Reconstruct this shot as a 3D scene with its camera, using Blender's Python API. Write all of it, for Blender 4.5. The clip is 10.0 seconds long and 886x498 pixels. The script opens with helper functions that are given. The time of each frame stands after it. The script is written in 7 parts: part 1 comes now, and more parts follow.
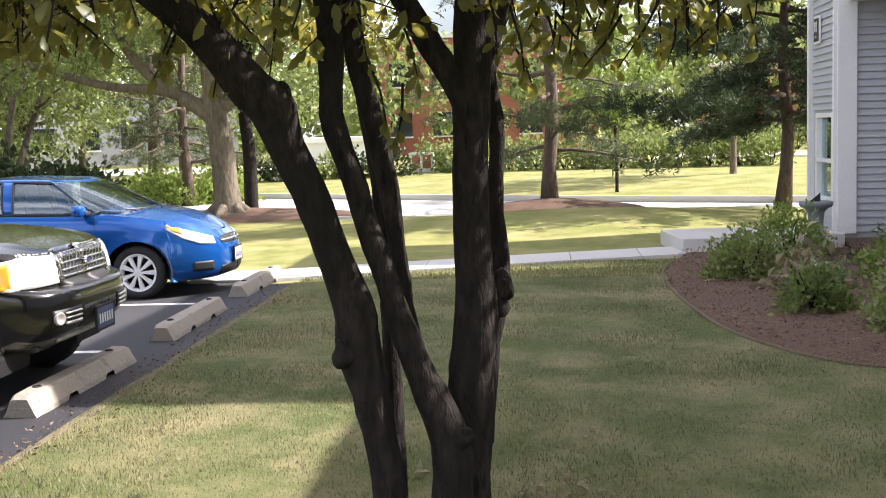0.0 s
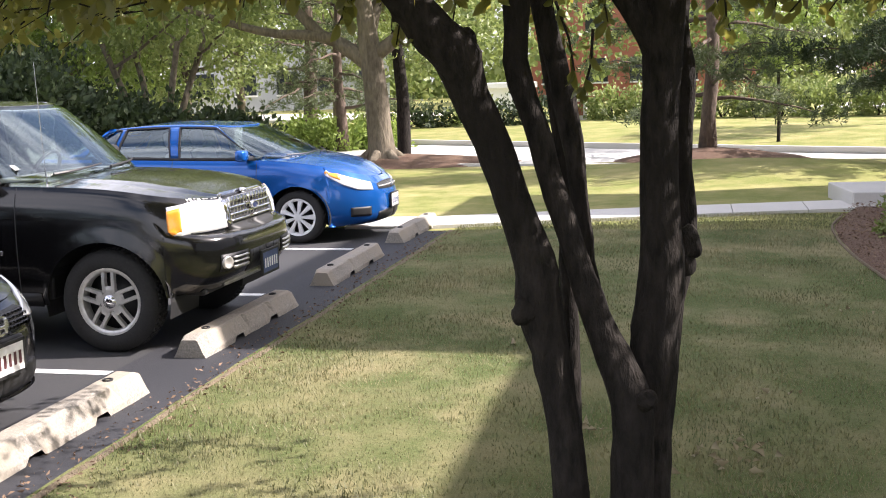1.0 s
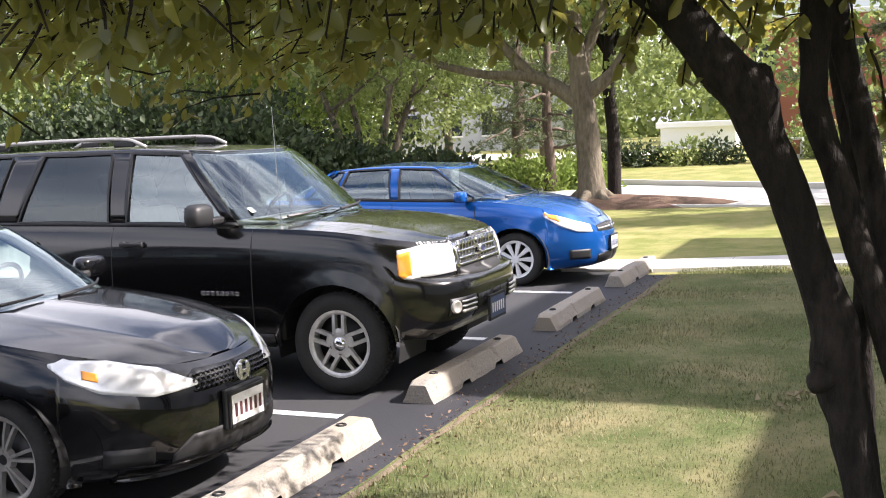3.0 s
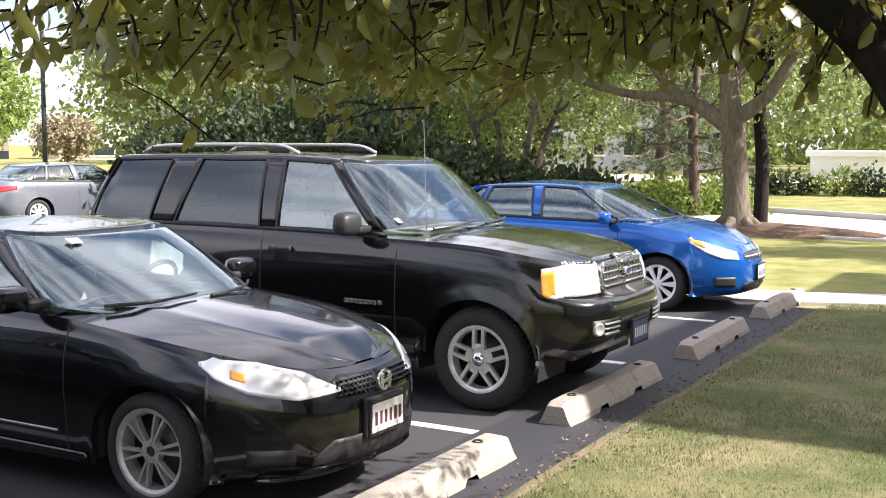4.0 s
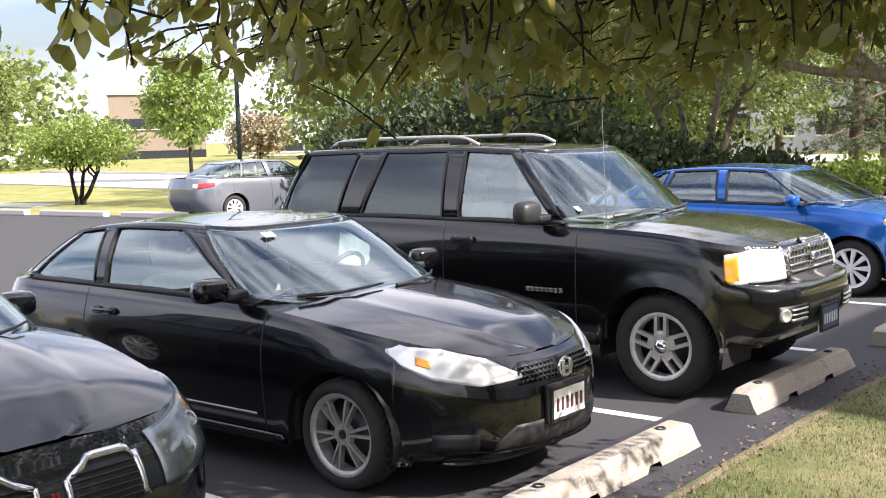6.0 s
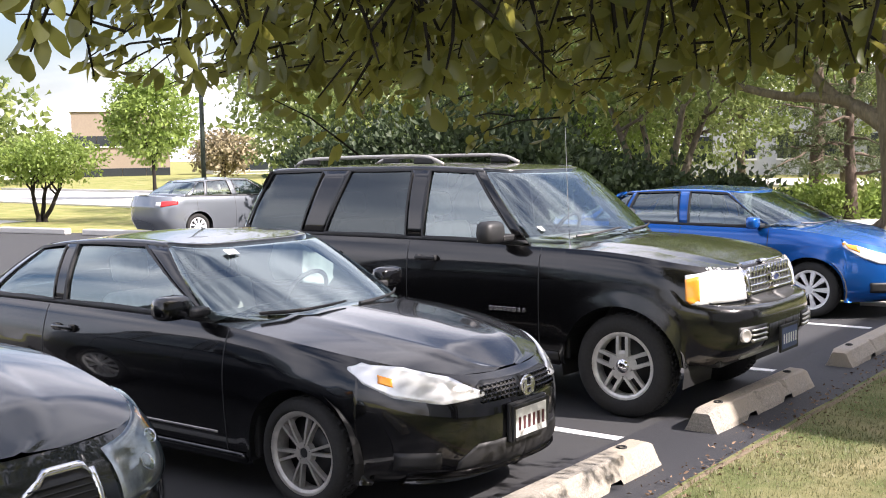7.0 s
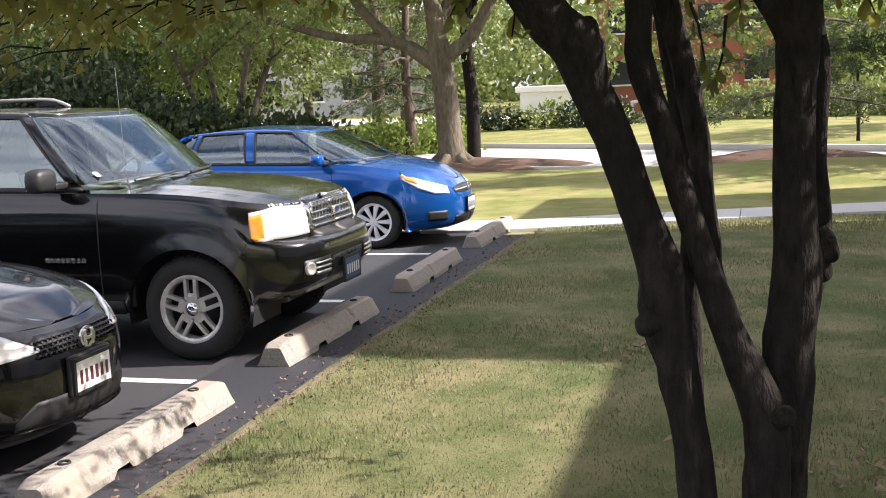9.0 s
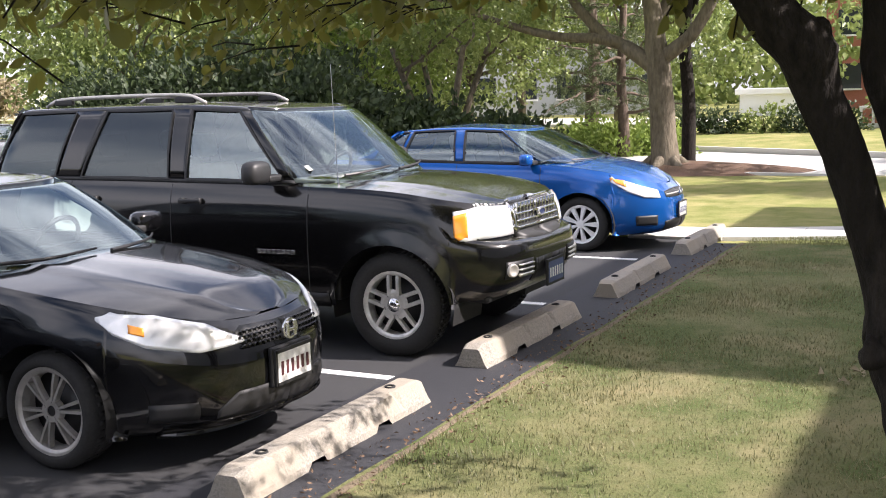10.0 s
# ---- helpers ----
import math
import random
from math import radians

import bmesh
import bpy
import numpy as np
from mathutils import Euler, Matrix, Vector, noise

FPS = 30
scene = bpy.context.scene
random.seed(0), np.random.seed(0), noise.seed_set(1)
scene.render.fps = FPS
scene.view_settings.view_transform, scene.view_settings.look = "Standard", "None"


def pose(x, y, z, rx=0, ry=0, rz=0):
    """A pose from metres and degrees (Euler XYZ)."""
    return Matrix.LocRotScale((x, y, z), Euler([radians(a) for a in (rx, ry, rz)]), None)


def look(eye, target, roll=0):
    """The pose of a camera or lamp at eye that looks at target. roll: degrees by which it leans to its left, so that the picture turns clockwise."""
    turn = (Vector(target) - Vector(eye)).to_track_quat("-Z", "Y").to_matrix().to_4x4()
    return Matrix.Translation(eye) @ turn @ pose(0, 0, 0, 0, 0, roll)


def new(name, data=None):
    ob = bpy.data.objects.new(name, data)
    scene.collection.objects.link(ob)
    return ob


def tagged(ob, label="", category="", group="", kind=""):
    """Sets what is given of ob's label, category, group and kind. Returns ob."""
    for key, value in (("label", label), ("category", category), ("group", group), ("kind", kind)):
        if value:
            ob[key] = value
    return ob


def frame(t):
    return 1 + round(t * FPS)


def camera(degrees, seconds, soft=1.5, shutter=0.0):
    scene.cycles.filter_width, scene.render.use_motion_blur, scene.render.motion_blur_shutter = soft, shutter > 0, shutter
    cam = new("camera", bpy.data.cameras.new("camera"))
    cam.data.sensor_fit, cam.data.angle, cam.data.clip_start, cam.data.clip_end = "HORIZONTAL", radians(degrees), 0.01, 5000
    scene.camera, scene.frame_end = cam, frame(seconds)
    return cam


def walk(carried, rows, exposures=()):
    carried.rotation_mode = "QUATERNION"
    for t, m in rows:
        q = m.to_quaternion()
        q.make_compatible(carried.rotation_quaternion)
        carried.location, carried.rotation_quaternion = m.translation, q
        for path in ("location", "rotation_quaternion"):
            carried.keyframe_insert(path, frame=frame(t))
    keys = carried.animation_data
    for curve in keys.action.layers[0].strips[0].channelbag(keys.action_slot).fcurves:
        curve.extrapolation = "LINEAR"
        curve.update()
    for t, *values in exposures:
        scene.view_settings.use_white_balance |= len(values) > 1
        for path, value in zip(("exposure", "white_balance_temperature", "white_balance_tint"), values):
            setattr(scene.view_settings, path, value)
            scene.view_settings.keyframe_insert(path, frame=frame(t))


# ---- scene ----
cam = camera(43.0, 10.0, soft=1.0)
PATH = [
    (0, (3.616, -7.088, 1.824), (2.735, 2.819, 0.788), -1.85),
    (0.5, (3.567, -7.053, 1.827), (1.854, 2.71, 0.502), -1.28),
    (1, (3.481, -6.98, 1.835), (1.316, 2.672, 0.371), -1.67),
    (1.5, (3.333, -6.937, 1.84), (1.148, 2.774, 0.876), -1.55),
    (2, (3.25, -6.855, 1.815), (0.917, 2.77, 0.433), -1.32),
    (2.5, (3.218, -6.777, 1.819), (0.099, 2.645, 0.594), -1.51),
    (2.7, (3.21, -6.794, 1.833), (-0.25, 2.515, 0.668), -2.20),
    (3.8, (3.112, -6.81, 1.872), (-1.539, 2.0, 1.0), 0.29),
    (4, (3.101, -6.799, 1.868), (-1.812, 1.863, 0.955), 0.29),
    (4.5, (3.105, -6.804, 1.87), (-2.273, 1.564, 0.851), -0.15),
    (5, (3.069, -6.767, 1.856), (-2.721, 1.324, 0.85), -0.81),
    (5.2, (3.026, -6.724, 1.841), (-3.103, 1.102, 0.751), -1.25),
    (6.3, (3.21, -6.907, 1.902), (-3.044, 0.833, 0.91), -1.53),
    (6.5, (3.201, -6.899, 1.908), (-2.942, 0.909, 0.771), -1.23),
    (7, (3.191, -6.878, 1.872), (-2.82, 1.071, 1.045), -1.00),
    (7.5, (3.163, -6.869, 1.905), (-2.846, 1.066, 0.938), 0.45),
    (8, (3.157, -6.843, 1.902), (-1.987, 1.653, 0.732), 1.09),
    (8.5, (3.211, -6.827, 1.874), (-0.678, 2.308, 0.682), -1.19),
    (9, (3.275, -6.795, 1.813), (0.557, 2.721, 0.405), -2.51),
    (9.5, (3.19, -6.72, 1.801), (0.301, 2.746, 0.369), 0.14),
    (10, (3.244, -6.644, 1.824), (-1.186, 2.218, 0.463), -1.41),
]
walk(cam, [(t, look(eye, target, roll)) for t, eye, target, roll in PATH],
     [(0, 1.37, 6450, 19), (1, 1.30, 6450, 19), (4.5, 1.33, 6450, 19), (7, 1.23, 6450, 19), (8.5, 1.10, 6450, 19), (9, 1.04, 6450, 19), (10, 1.08, 6450, 19)])

# light: afternoon sun from the right, clear sky
SUN_ELEV, SUN_AZ = 40.0, 14.0     # azimuth in degrees from +x towards +y
sun_dir = Vector((math.cos(radians(SUN_AZ)) * math.cos(radians(SUN_ELEV)), math.sin(radians(SUN_AZ)) * math.cos(radians(SUN_ELEV)), math.sin(radians(SUN_ELEV))))
world = bpy.data.worlds.new("sky")
scene.world = world
world.use_nodes = True
wn = world.node_tree.nodes
wl = world.node_tree.links
sky = wn.new("ShaderNodeTexSky")
sky.sky_type = 'NISHITA'
sky.sun_disc = False
sky.sun_elevation = radians(SUN_ELEV)
sky.sun_rotation = radians(90 - SUN_AZ)
sky.dust_density = 3.0
sky.air_density = 1.0
# thin bright clouds over the sky
wtc = wn.new("ShaderNodeTexCoord")
wmap = wn.new("ShaderNodeMapping")
wmap.inputs["Scale"].default_value = (1.0, 1.0, 2.6)
wnoise = wn.new("ShaderNodeTexNoise")
wnoise.inputs["Scale"].default_value = 2.6
wnoise.inputs["Detail"].default_value = 7.0
wramp = wn.new("ShaderNodeValToRGB")
wramp.color_ramp.elements[0].position = 0.36
wramp.color_ramp.elements[1].position = 0.66
wmix = wn.new("ShaderNodeMix")
wmix.data_type = 'RGBA'
wmix.inputs["B"].default_value = (9.0, 9.2, 9.6, 1)
wl.new(wtc.outputs["Generated"], wmap.inputs["Vector"])
wl.new(wmap.outputs["Vector"], wnoise.inputs["Vector"])
wl.new(wnoise.outputs["Fac"], wramp.inputs["Fac"])
wl.new(wramp.outputs["Color"], wmix.inputs["Factor"])
wl.new(sky.outputs["Color"], wmix.inputs["A"])
wl.new(wmix.outputs["Result"], wn["Background"].inputs["Color"])
wn["Background"].inputs["Strength"].default_value = 0.095
sun = new("sun", bpy.data.lights.new("sun", 'SUN'))
sun.data.energy = 5.0
sun.data.angle = radians(0.55)
sun.data.color = (1.0, 0.95, 0.87)
sun.matrix_basis = look(sun_dir * 60, (0, 0, 0))


# ---------------------------------------------------------------- materials
def nodes_of(name):
    m = bpy.data.materials.new(name)
    m.use_nodes = True
    nt = m.node_tree
    return m, nt, nt.nodes, nt.links, nt.nodes["Principled BSDF"]


def coords(nt, scale=(1, 1, 1), world_space=False):
    """Object or world coordinates, scaled."""
    mp = nt.nodes.new("ShaderNodeMapping")
    mp.inputs["Scale"].default_value = scale
    if world_space:
        src = nt.nodes.new("ShaderNodeNewGeometry").outputs["Position"]
    else:
        src = nt.nodes.new("ShaderNodeTexCoord").outputs["Object"]
    nt.links.new(src, mp.inputs["Vector"])
    return mp.outputs["Vector"]


def noise_of(nt, vec, scale, detail=5.0, rough=0.6):
    n = nt.nodes.new("ShaderNodeTexNoise")
    n.inputs["Scale"].default_value = scale
    n.inputs["Detail"].default_value = detail
    n.inputs["Roughness"].default_value = rough
    nt.links.new(vec, n.inputs["Vector"])
    return n.outputs["Fac"]


def ramp_of(nt, fac, stops):
    r = nt.nodes.new("ShaderNodeValToRGB")
    els = r.color_ramp.elements
    while len(els) < len(stops):
        els.new(0.5)
    for e, (p, c) in zip(els, stops):
        e.position = p
        e.color = (*c, 1)
    nt.links.new(fac, r.inputs["Fac"])
    return r.outputs["Color"]


def mix_of(nt, fac, a, b, mode='MIX'):
    mx = nt.nodes.new("ShaderNodeMix")
    mx.data_type = 'RGBA'
    mx.blend_type = mode
    for sock, val in (("Factor", fac), ("A", a), ("B", b)):
        if isinstance(val, (int, float)):
            mx.inputs[sock].default_value = val
        elif isinstance(val, tuple):
            mx.inputs[sock].default_value = (*val, 1)
        else:
            nt.links.new(val, mx.inputs[sock])
    return mx.outputs["Result"]


def bump_of(nt, height, bsdf, strength=0.4, dist=0.01):
    b = nt.nodes.new("ShaderNodeBump")
    b.inputs["Strength"].default_value = strength
    b.inputs["Distance"].default_value = dist
    nt.links.new(height, b.inputs["Height"])
    nt.links.new(b.outputs["Normal"], bsdf.inputs["Normal"])


def surface(name, c1, c2, fine=40.0, coarse=1.5, rough=0.8, bump=0.3, dist=0.005, third=None, metal=0.0, world_space=True, stretch=(1, 1, 1), spec=0.5):
    """A mottled surface: two colours by fine grain, tinted again by coarse stains."""
    m, nt, nn, ll, bs = nodes_of(name)
    v = coords(nt, stretch, world_space)
    f = noise_of(nt, v, fine)
    g = noise_of(nt, v, coarse, 4.0)
    col = ramp_of(nt, f, [(0.32, c1), (0.68, c2)])
    if third:
        col = mix_of(nt, ramp_of(nt, g, [(0.42, (0, 0, 0)), (0.66, (1, 1, 1))]), col, third)
    else:
        col = mix_of(nt, 0.5, col, ramp_of(nt, g, [(0.3, c1), (0.7, c2)]))
    ll.new(col, bs.inputs["Base Color"])
    bs.inputs["Roughness"].default_value = rough
    bs.inputs["Metallic"].default_value = metal
    bs.inputs["Specular IOR Level"].default_value = spec
    bump_of(nt, f, bs, bump, dist)
    return m


def plain(name, col, rough=0.5, metal=0.0, vary=0.12, coat=0.0):
    m, nt, nn, ll, bs = nodes_of(name)
    n = noise_of(nt, coords(nt), 18.0, 4.0)
    lo = tuple(c * (1 - vary) for c in col)
    hi = tuple(min(1, c * (1 + vary)) for c in col)
    ll.new(ramp_of(nt, n, [(0.3, lo), (0.7, hi)]), bs.inputs["Base Color"])
    bs.inputs["Roughness"].default_value = rough
    bs.inputs["Metallic"].default_value = metal
    bs.inputs["Coat Weight"].default_value = coat
    return m


def car_paint(name, col, dust=0.12, metal=0.25, rough=0.2, coat=0.025):
    """Clear-coated paint with a film of dust and pollen on the upper sides."""
    m, nt, nn, ll, bs = nodes_of(name)
    v = coords(nt)
    fine = noise_of(nt, v, 55.0, 6.0, 0.7)
    soft = noise_of(nt, v, 2.2, 5.0)
    geo = nn.new("ShaderNodeNewGeometry")
    sep = nn.new("ShaderNodeSeparateXYZ")
    ll.new(geo.outputs["Normal"], sep.inputs["Vector"])
    up = ramp_of(nt, sep.outputs["Z"], [(0.45, (0.05,) * 3), (1.0, (1.0,) * 3)])
    film = mix_of(nt, 1.0, ramp_of(nt, fine, [(0.45, (0, 0, 0)), (0.75, (1, 1, 1))]), ramp_of(nt, soft, [(0.3, (0.15,) * 3), (0.7, (1,) * 3)]), 'MULTIPLY')
    film = mix_of(nt, 1.0, film, up, 'MULTIPLY')
    sc = nn.new("ShaderNodeMath")
    sc.operation = 'MULTIPLY'
    sc.inputs[1].default_value = dust
    ll.new(film, sc.inputs[0])
    ll.new(mix_of(nt, sc.outputs[0], col, (0.42, 0.39, 0.31)), bs.inputs["Base Color"])
    bs.inputs["Metallic"].default_value = metal
    bs.inputs["Roughness"].default_value = rough
    bs.inputs["Coat Weight"].default_value = 1.0
    bs.inputs["Coat Roughness"].default_value = coat
    bs.inputs["Specular IOR Level"].default_value = 0.3
    return m


def glass_mat(name, tint, rough=0.02, body=0.0, body_col=(0.02, 0.025, 0.03), sheen=0.16):
    """A thin pane: clear through, with a sheen; body mixes in a dark tint film."""
    m, nt, nn, ll, bs = nodes_of(name)
    tr = nn.new("ShaderNodeBsdfTransparent")
    tr.inputs["Color"].default_value = (*tint, 1)
    gl = nn.new("ShaderNodeBsdfGlossy")
    gl.inputs["Roughness"].default_value = rough
    gl.inputs["Color"].default_value = (0.86, 0.98, 1.0, 1)
    fr = nn.new("ShaderNodeFresnel")
    fr.inputs["IOR"].default_value = 1.55
    add = nn.new("ShaderNodeMath")
    add.operation = 'ADD'
    add.use_clamp = True
    add.inputs[1].default_value = sheen
    ll.new(fr.outputs[0], add.inputs[0])
    bs.inputs["Base Color"].default_value = (*body_col, 1)
    bs.inputs["Roughness"].default_value = 0.35
    m1 = nn.new("ShaderNodeMixShader")
    m1.inputs[0].default_value = body
    m2 = nn.new("ShaderNodeMixShader")
    ll.new(tr.outputs[0], m1.inputs[1])
    ll.new(bs.outputs[0], m1.inputs[2])
    ll.new(add.outputs[0], m2.inputs[0])
    ll.new(m1.outputs[0], m2.inputs[1])
    ll.new(gl.outputs[0], m2.inputs[2])
    ll.new(m2.outputs[0], nn["Material Output"].inputs["Surface"])
    return m


def leaf_mat(name, c1, c2, gloss=0.45, through_col=None, amount=0.35):
    """Leaves: colour varies from clump to clump, some light comes through."""
    m, nt, nn, ll, bs = nodes_of(name)
    geo = nn.new("ShaderNodeNewGeometry")
    v = coords(nt, (1, 1, 1), True)
    big = noise_of(nt, v, 0.9, 3.0)
    mixed = mix_of(nt, 0.5, ramp_of(nt, geo.outputs["Random Per Island"], [(0.0, c1), (1.0, c2)]), ramp_of(nt, big, [(0.35, c1), (0.65, c2)]))
    ll.new(mixed, bs.inputs["Base Color"])
    bs.inputs["Roughness"].default_value = gloss
    tl = nn.new("ShaderNodeBsdfTranslucent")
    if through_col:
        tl.inputs["Color"].default_value = (*through_col, 1)
    else:
        ll.new(mixed, tl.inputs["Color"])
    ms = nn.new("ShaderNodeMixShader")
    ms.inputs[0].default_value = amount
    ll.new(bs.outputs[0], ms.inputs[1])
    ll.new(tl.outputs[0], ms.inputs[2])
    ll.new(ms.outputs[0], nn["Material Output"].inputs["Surface"])
    return m


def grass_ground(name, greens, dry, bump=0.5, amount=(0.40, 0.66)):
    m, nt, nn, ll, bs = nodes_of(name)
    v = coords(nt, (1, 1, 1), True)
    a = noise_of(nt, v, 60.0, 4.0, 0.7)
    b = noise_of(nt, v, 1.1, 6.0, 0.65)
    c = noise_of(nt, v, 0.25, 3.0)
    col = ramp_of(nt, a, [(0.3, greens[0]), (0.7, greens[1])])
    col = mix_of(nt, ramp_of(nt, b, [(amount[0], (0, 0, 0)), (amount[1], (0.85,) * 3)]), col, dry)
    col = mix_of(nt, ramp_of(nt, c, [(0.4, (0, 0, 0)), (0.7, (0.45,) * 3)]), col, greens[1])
    ll.new(col, bs.inputs["Base Color"])
    bs.inputs["Roughness"].default_value = 0.9
    bs.inputs["Specular IOR Level"].default_value = 0.2
    bump_of(nt, a, bs, bump, 0.03)
    return m


M = {
    # shade is put into both grass colours, more into the near lawn
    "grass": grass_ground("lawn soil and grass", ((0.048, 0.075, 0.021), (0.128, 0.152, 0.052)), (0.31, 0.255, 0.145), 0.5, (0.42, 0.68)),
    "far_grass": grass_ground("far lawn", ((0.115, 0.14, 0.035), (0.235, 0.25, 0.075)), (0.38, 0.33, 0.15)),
    "asphalt": surface("worn asphalt", (0.020, 0.021, 0.024), (0.058, 0.058, 0.061), 160.0, 0.9, 0.85, 0.5, 0.004, (0.044, 0.044, 0.045)),
    "seal": surface("sealed asphalt strip", (0.017, 0.018, 0.022), (0.042, 0.042, 0.048), 140.0, 1.3, 0.75, 0.5, 0.004, (0.028, 0.029, 0.034)),
    # the road's pale tone has the glare of full sun put into it
    "road": surface("pale concrete road", (0.46, 0.45, 0.43), (0.57, 0.56, 0.54), 40.0, 0.4, 0.85, 0.2),
    "walk": surface("concrete walk", (0.50, 0.48, 0.45), (0.64, 0.62, 0.58), 60.0, 0.8, 0.85, 0.3),
    "stop": surface("weathered precast concrete", (0.20, 0.185, 0.16), (0.41, 0.375, 0.325), 70.0, 3.0, 0.9, 0.7, 0.006, (0.34, 0.30, 0.24)),
    "mulch": surface("shredded bark mulch", (0.055, 0.030, 0.018), (0.21, 0.13, 0.085), 38.0, 2.0, 0.95, 1.0, 0.03, (0.13, 0.075, 0.05)),
    "soil": surface("dry edge soil", (0.10, 0.075, 0.05), (0.22, 0.17, 0.11), 45.0, 2.0, 0.95, 0.8, 0.02),
    "line": surface("worn white road paint", (0.55, 0.55, 0.54), (0.82, 0.82, 0.80), 60.0, 5.0, 0.7, 0.3, 0.003),
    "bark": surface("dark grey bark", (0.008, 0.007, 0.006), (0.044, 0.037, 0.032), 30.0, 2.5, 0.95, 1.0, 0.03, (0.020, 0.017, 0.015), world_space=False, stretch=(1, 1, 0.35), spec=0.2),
    "bark2": surface("furrowed tan bark", (0.065, 0.052, 0.036), (0.22, 0.185, 0.135), 16.0, 2.0, 0.95, 1.0, 0.03, world_space=False, stretch=(1, 1, 0.3)),
    "bark_pine": surface("flaky brown pine bark", (0.045, 0.032, 0.025), (0.17, 0.125, 0.095), 18.0, 2.0, 0.95, 1.0, 0.03, world_space=False, stretch=(1, 1, 0.4)),
    "siding": surface("pale grey vinyl siding", (0.40, 0.41, 0.44), (0.47, 0.48, 0.51), 25.0, 1.0, 0.55, 0.1),
    "trim": surface("white painted trim", (0.72, 0.72, 0.71), (0.82, 0.82, 0.81), 20.0, 1.0, 0.5, 0.1),
    "brick": surface("red brick far off", (0.28, 0.10, 0.07), (0.40, 0.16, 0.11), 12.0, 0.8, 0.9, 0.2),
    "tan": surface("tan precast panel", (0.24, 0.19, 0.145), (0.29, 0.235, 0.18), 6.0, 0.5, 0.85, 0.1),
    "stone_grey": surface("grey cast stone", (0.13, 0.15, 0.17), (0.27, 0.29, 0.31), 45.0, 4.0, 0.8, 0.5),
    "stone_white": surface("pale landscape stone", (0.35, 0.34, 0.33), (0.65, 0.64, 0.62), 20.0, 4.0, 0.8, 0.6),
    "black_plastic": plain("black plastic", (0.018, 0.018, 0.019), 0.5),
    "rubber": surface("tyre rubber", (0.014, 0.014, 0.014), (0.035, 0.034, 0.033), 60.0, 5.0, 0.85, 0.3, 0.003, world_space=False),
    "chrome": plain("chrome", (0.75, 0.75, 0.76), 0.12, 1.0, 0.05),
    "alloy": plain("brushed alloy", (0.66, 0.65, 0.62), 0.38, 0.6, 0.15),
    "alloy_dark": plain("bronze-grey alloy", (0.48, 0.46, 0.43), 0.40, 0.6, 0.15),
    "hubcap": plain("silver plastic hubcap", (0.80, 0.81, 0.82), 0.4, 0.1, 0.06),
    "paint_black": car_paint("black car paint", (0.004, 0.004, 0.005), 0.07),
    "paint_suv": car_paint("dusty black car paint", (0.004, 0.004, 0.0045), 0.32, coat=0.07),
    "paint_blue": car_paint("bright blue metallic paint", (0.004, 0.100, 0.40), 0.05, 0.45),
    "paint_green": car_paint("dark slate metallic paint", (0.020, 0.026, 0.032), 0.10, 0.5),
    "paint_silver": car_paint("silver metallic paint", (0.20, 0.22, 0.25), 0.05, 0.5),
    "glass": glass_mat("car glass", (0.80, 0.87, 0.85)),
    "glass_tint": glass_mat("privacy glass", (0.10, 0.11, 0.12), 0.02, 0.35, (0.012, 0.014, 0.017), 0.02),
    "lens_clear": glass_mat("clear lamp lens", (0.93, 0.95, 0.97), 0.03, sheen=0.06),
    "lamp_inner": plain("grey lamp housing", (0.42, 0.43, 0.44), 0.3, 0.5, 0.25),
    "lamp_white": plain("lamp reflector", (0.86, 0.87, 0.88), 0.25, 0.35, 0.06, 1.0),
    "lamp_amber": plain("amber lens", (0.85, 0.32, 0.03), 0.25, 0.0, 0.15, 1.0),
    "lamp_red": plain("red lens", (0.55, 0.02, 0.02), 0.2, 0.0, 0.1, 1.0),
    "seat": plain("grey seat cloth", (0.45, 0.45, 0.43), 0.9),
    "dash": plain("grey dashboard vinyl", (0.16, 0.17, 0.17), 0.6),
    "plate_white": plain("white number plate", (0.75, 0.75, 0.73), 0.4),
    "plate_blue": plain("blue number plate", (0.06, 0.09, 0.20), 0.4),
    "ink": plain("dark plate ink", (0.10, 0.03, 0.035), 0.5),
    "badge": plain("silver badge", (0.70, 0.70, 0.70), 0.25, 0.9),
    "badge_blue": plain("blue oval badge", (0.015, 0.025, 0.08), 0.3),
    "badge_red": plain("red badge", (0.45, 0.02, 0.02), 0.3),
    "pole": plain("dark green lamp pole", (0.025, 0.035, 0.030), 0.5),
    "window_dark": plain("dark window glass", (0.03, 0.035, 0.04), 0.08),
    "leaf_near": leaf_mat("dark glossy leaves", (0.036, 0.050, 0.013), (0.150, 0.160, 0.042), 0.33, (0.50, 0.46, 0.09), 0.38),
    "leaf_mid": leaf_mat("green leaves", (0.100, 0.155, 0.040), (0.33, 0.38, 0.125), 0.42, None, 0.48),
    "leaf_bright": leaf_mat("light green leaves", (0.15, 0.23, 0.045), (0.30, 0.38, 0.09), 0.5, None, 0.45),
    "leaf_dark": leaf_mat("dark evergreen foliage", (0.020, 0.038, 0.014), (0.066, 0.095, 0.036), 0.6, None, 0.28),
    "needle": leaf_mat("pine needles", (0.050, 0.078, 0.032), (0.13, 0.155, 0.065), 0.6, None, 0.35),
    "blade": leaf_mat("grass blades", (0.076, 0.106, 0.036), (0.33, 0.295, 0.155), 0.55, None, 0.35),
    "dead_leaf": leaf_mat("dry curled leaf", (0.20, 0.16, 0.09), (0.34, 0.29, 0.18), 0.7, None, 0.2),
}


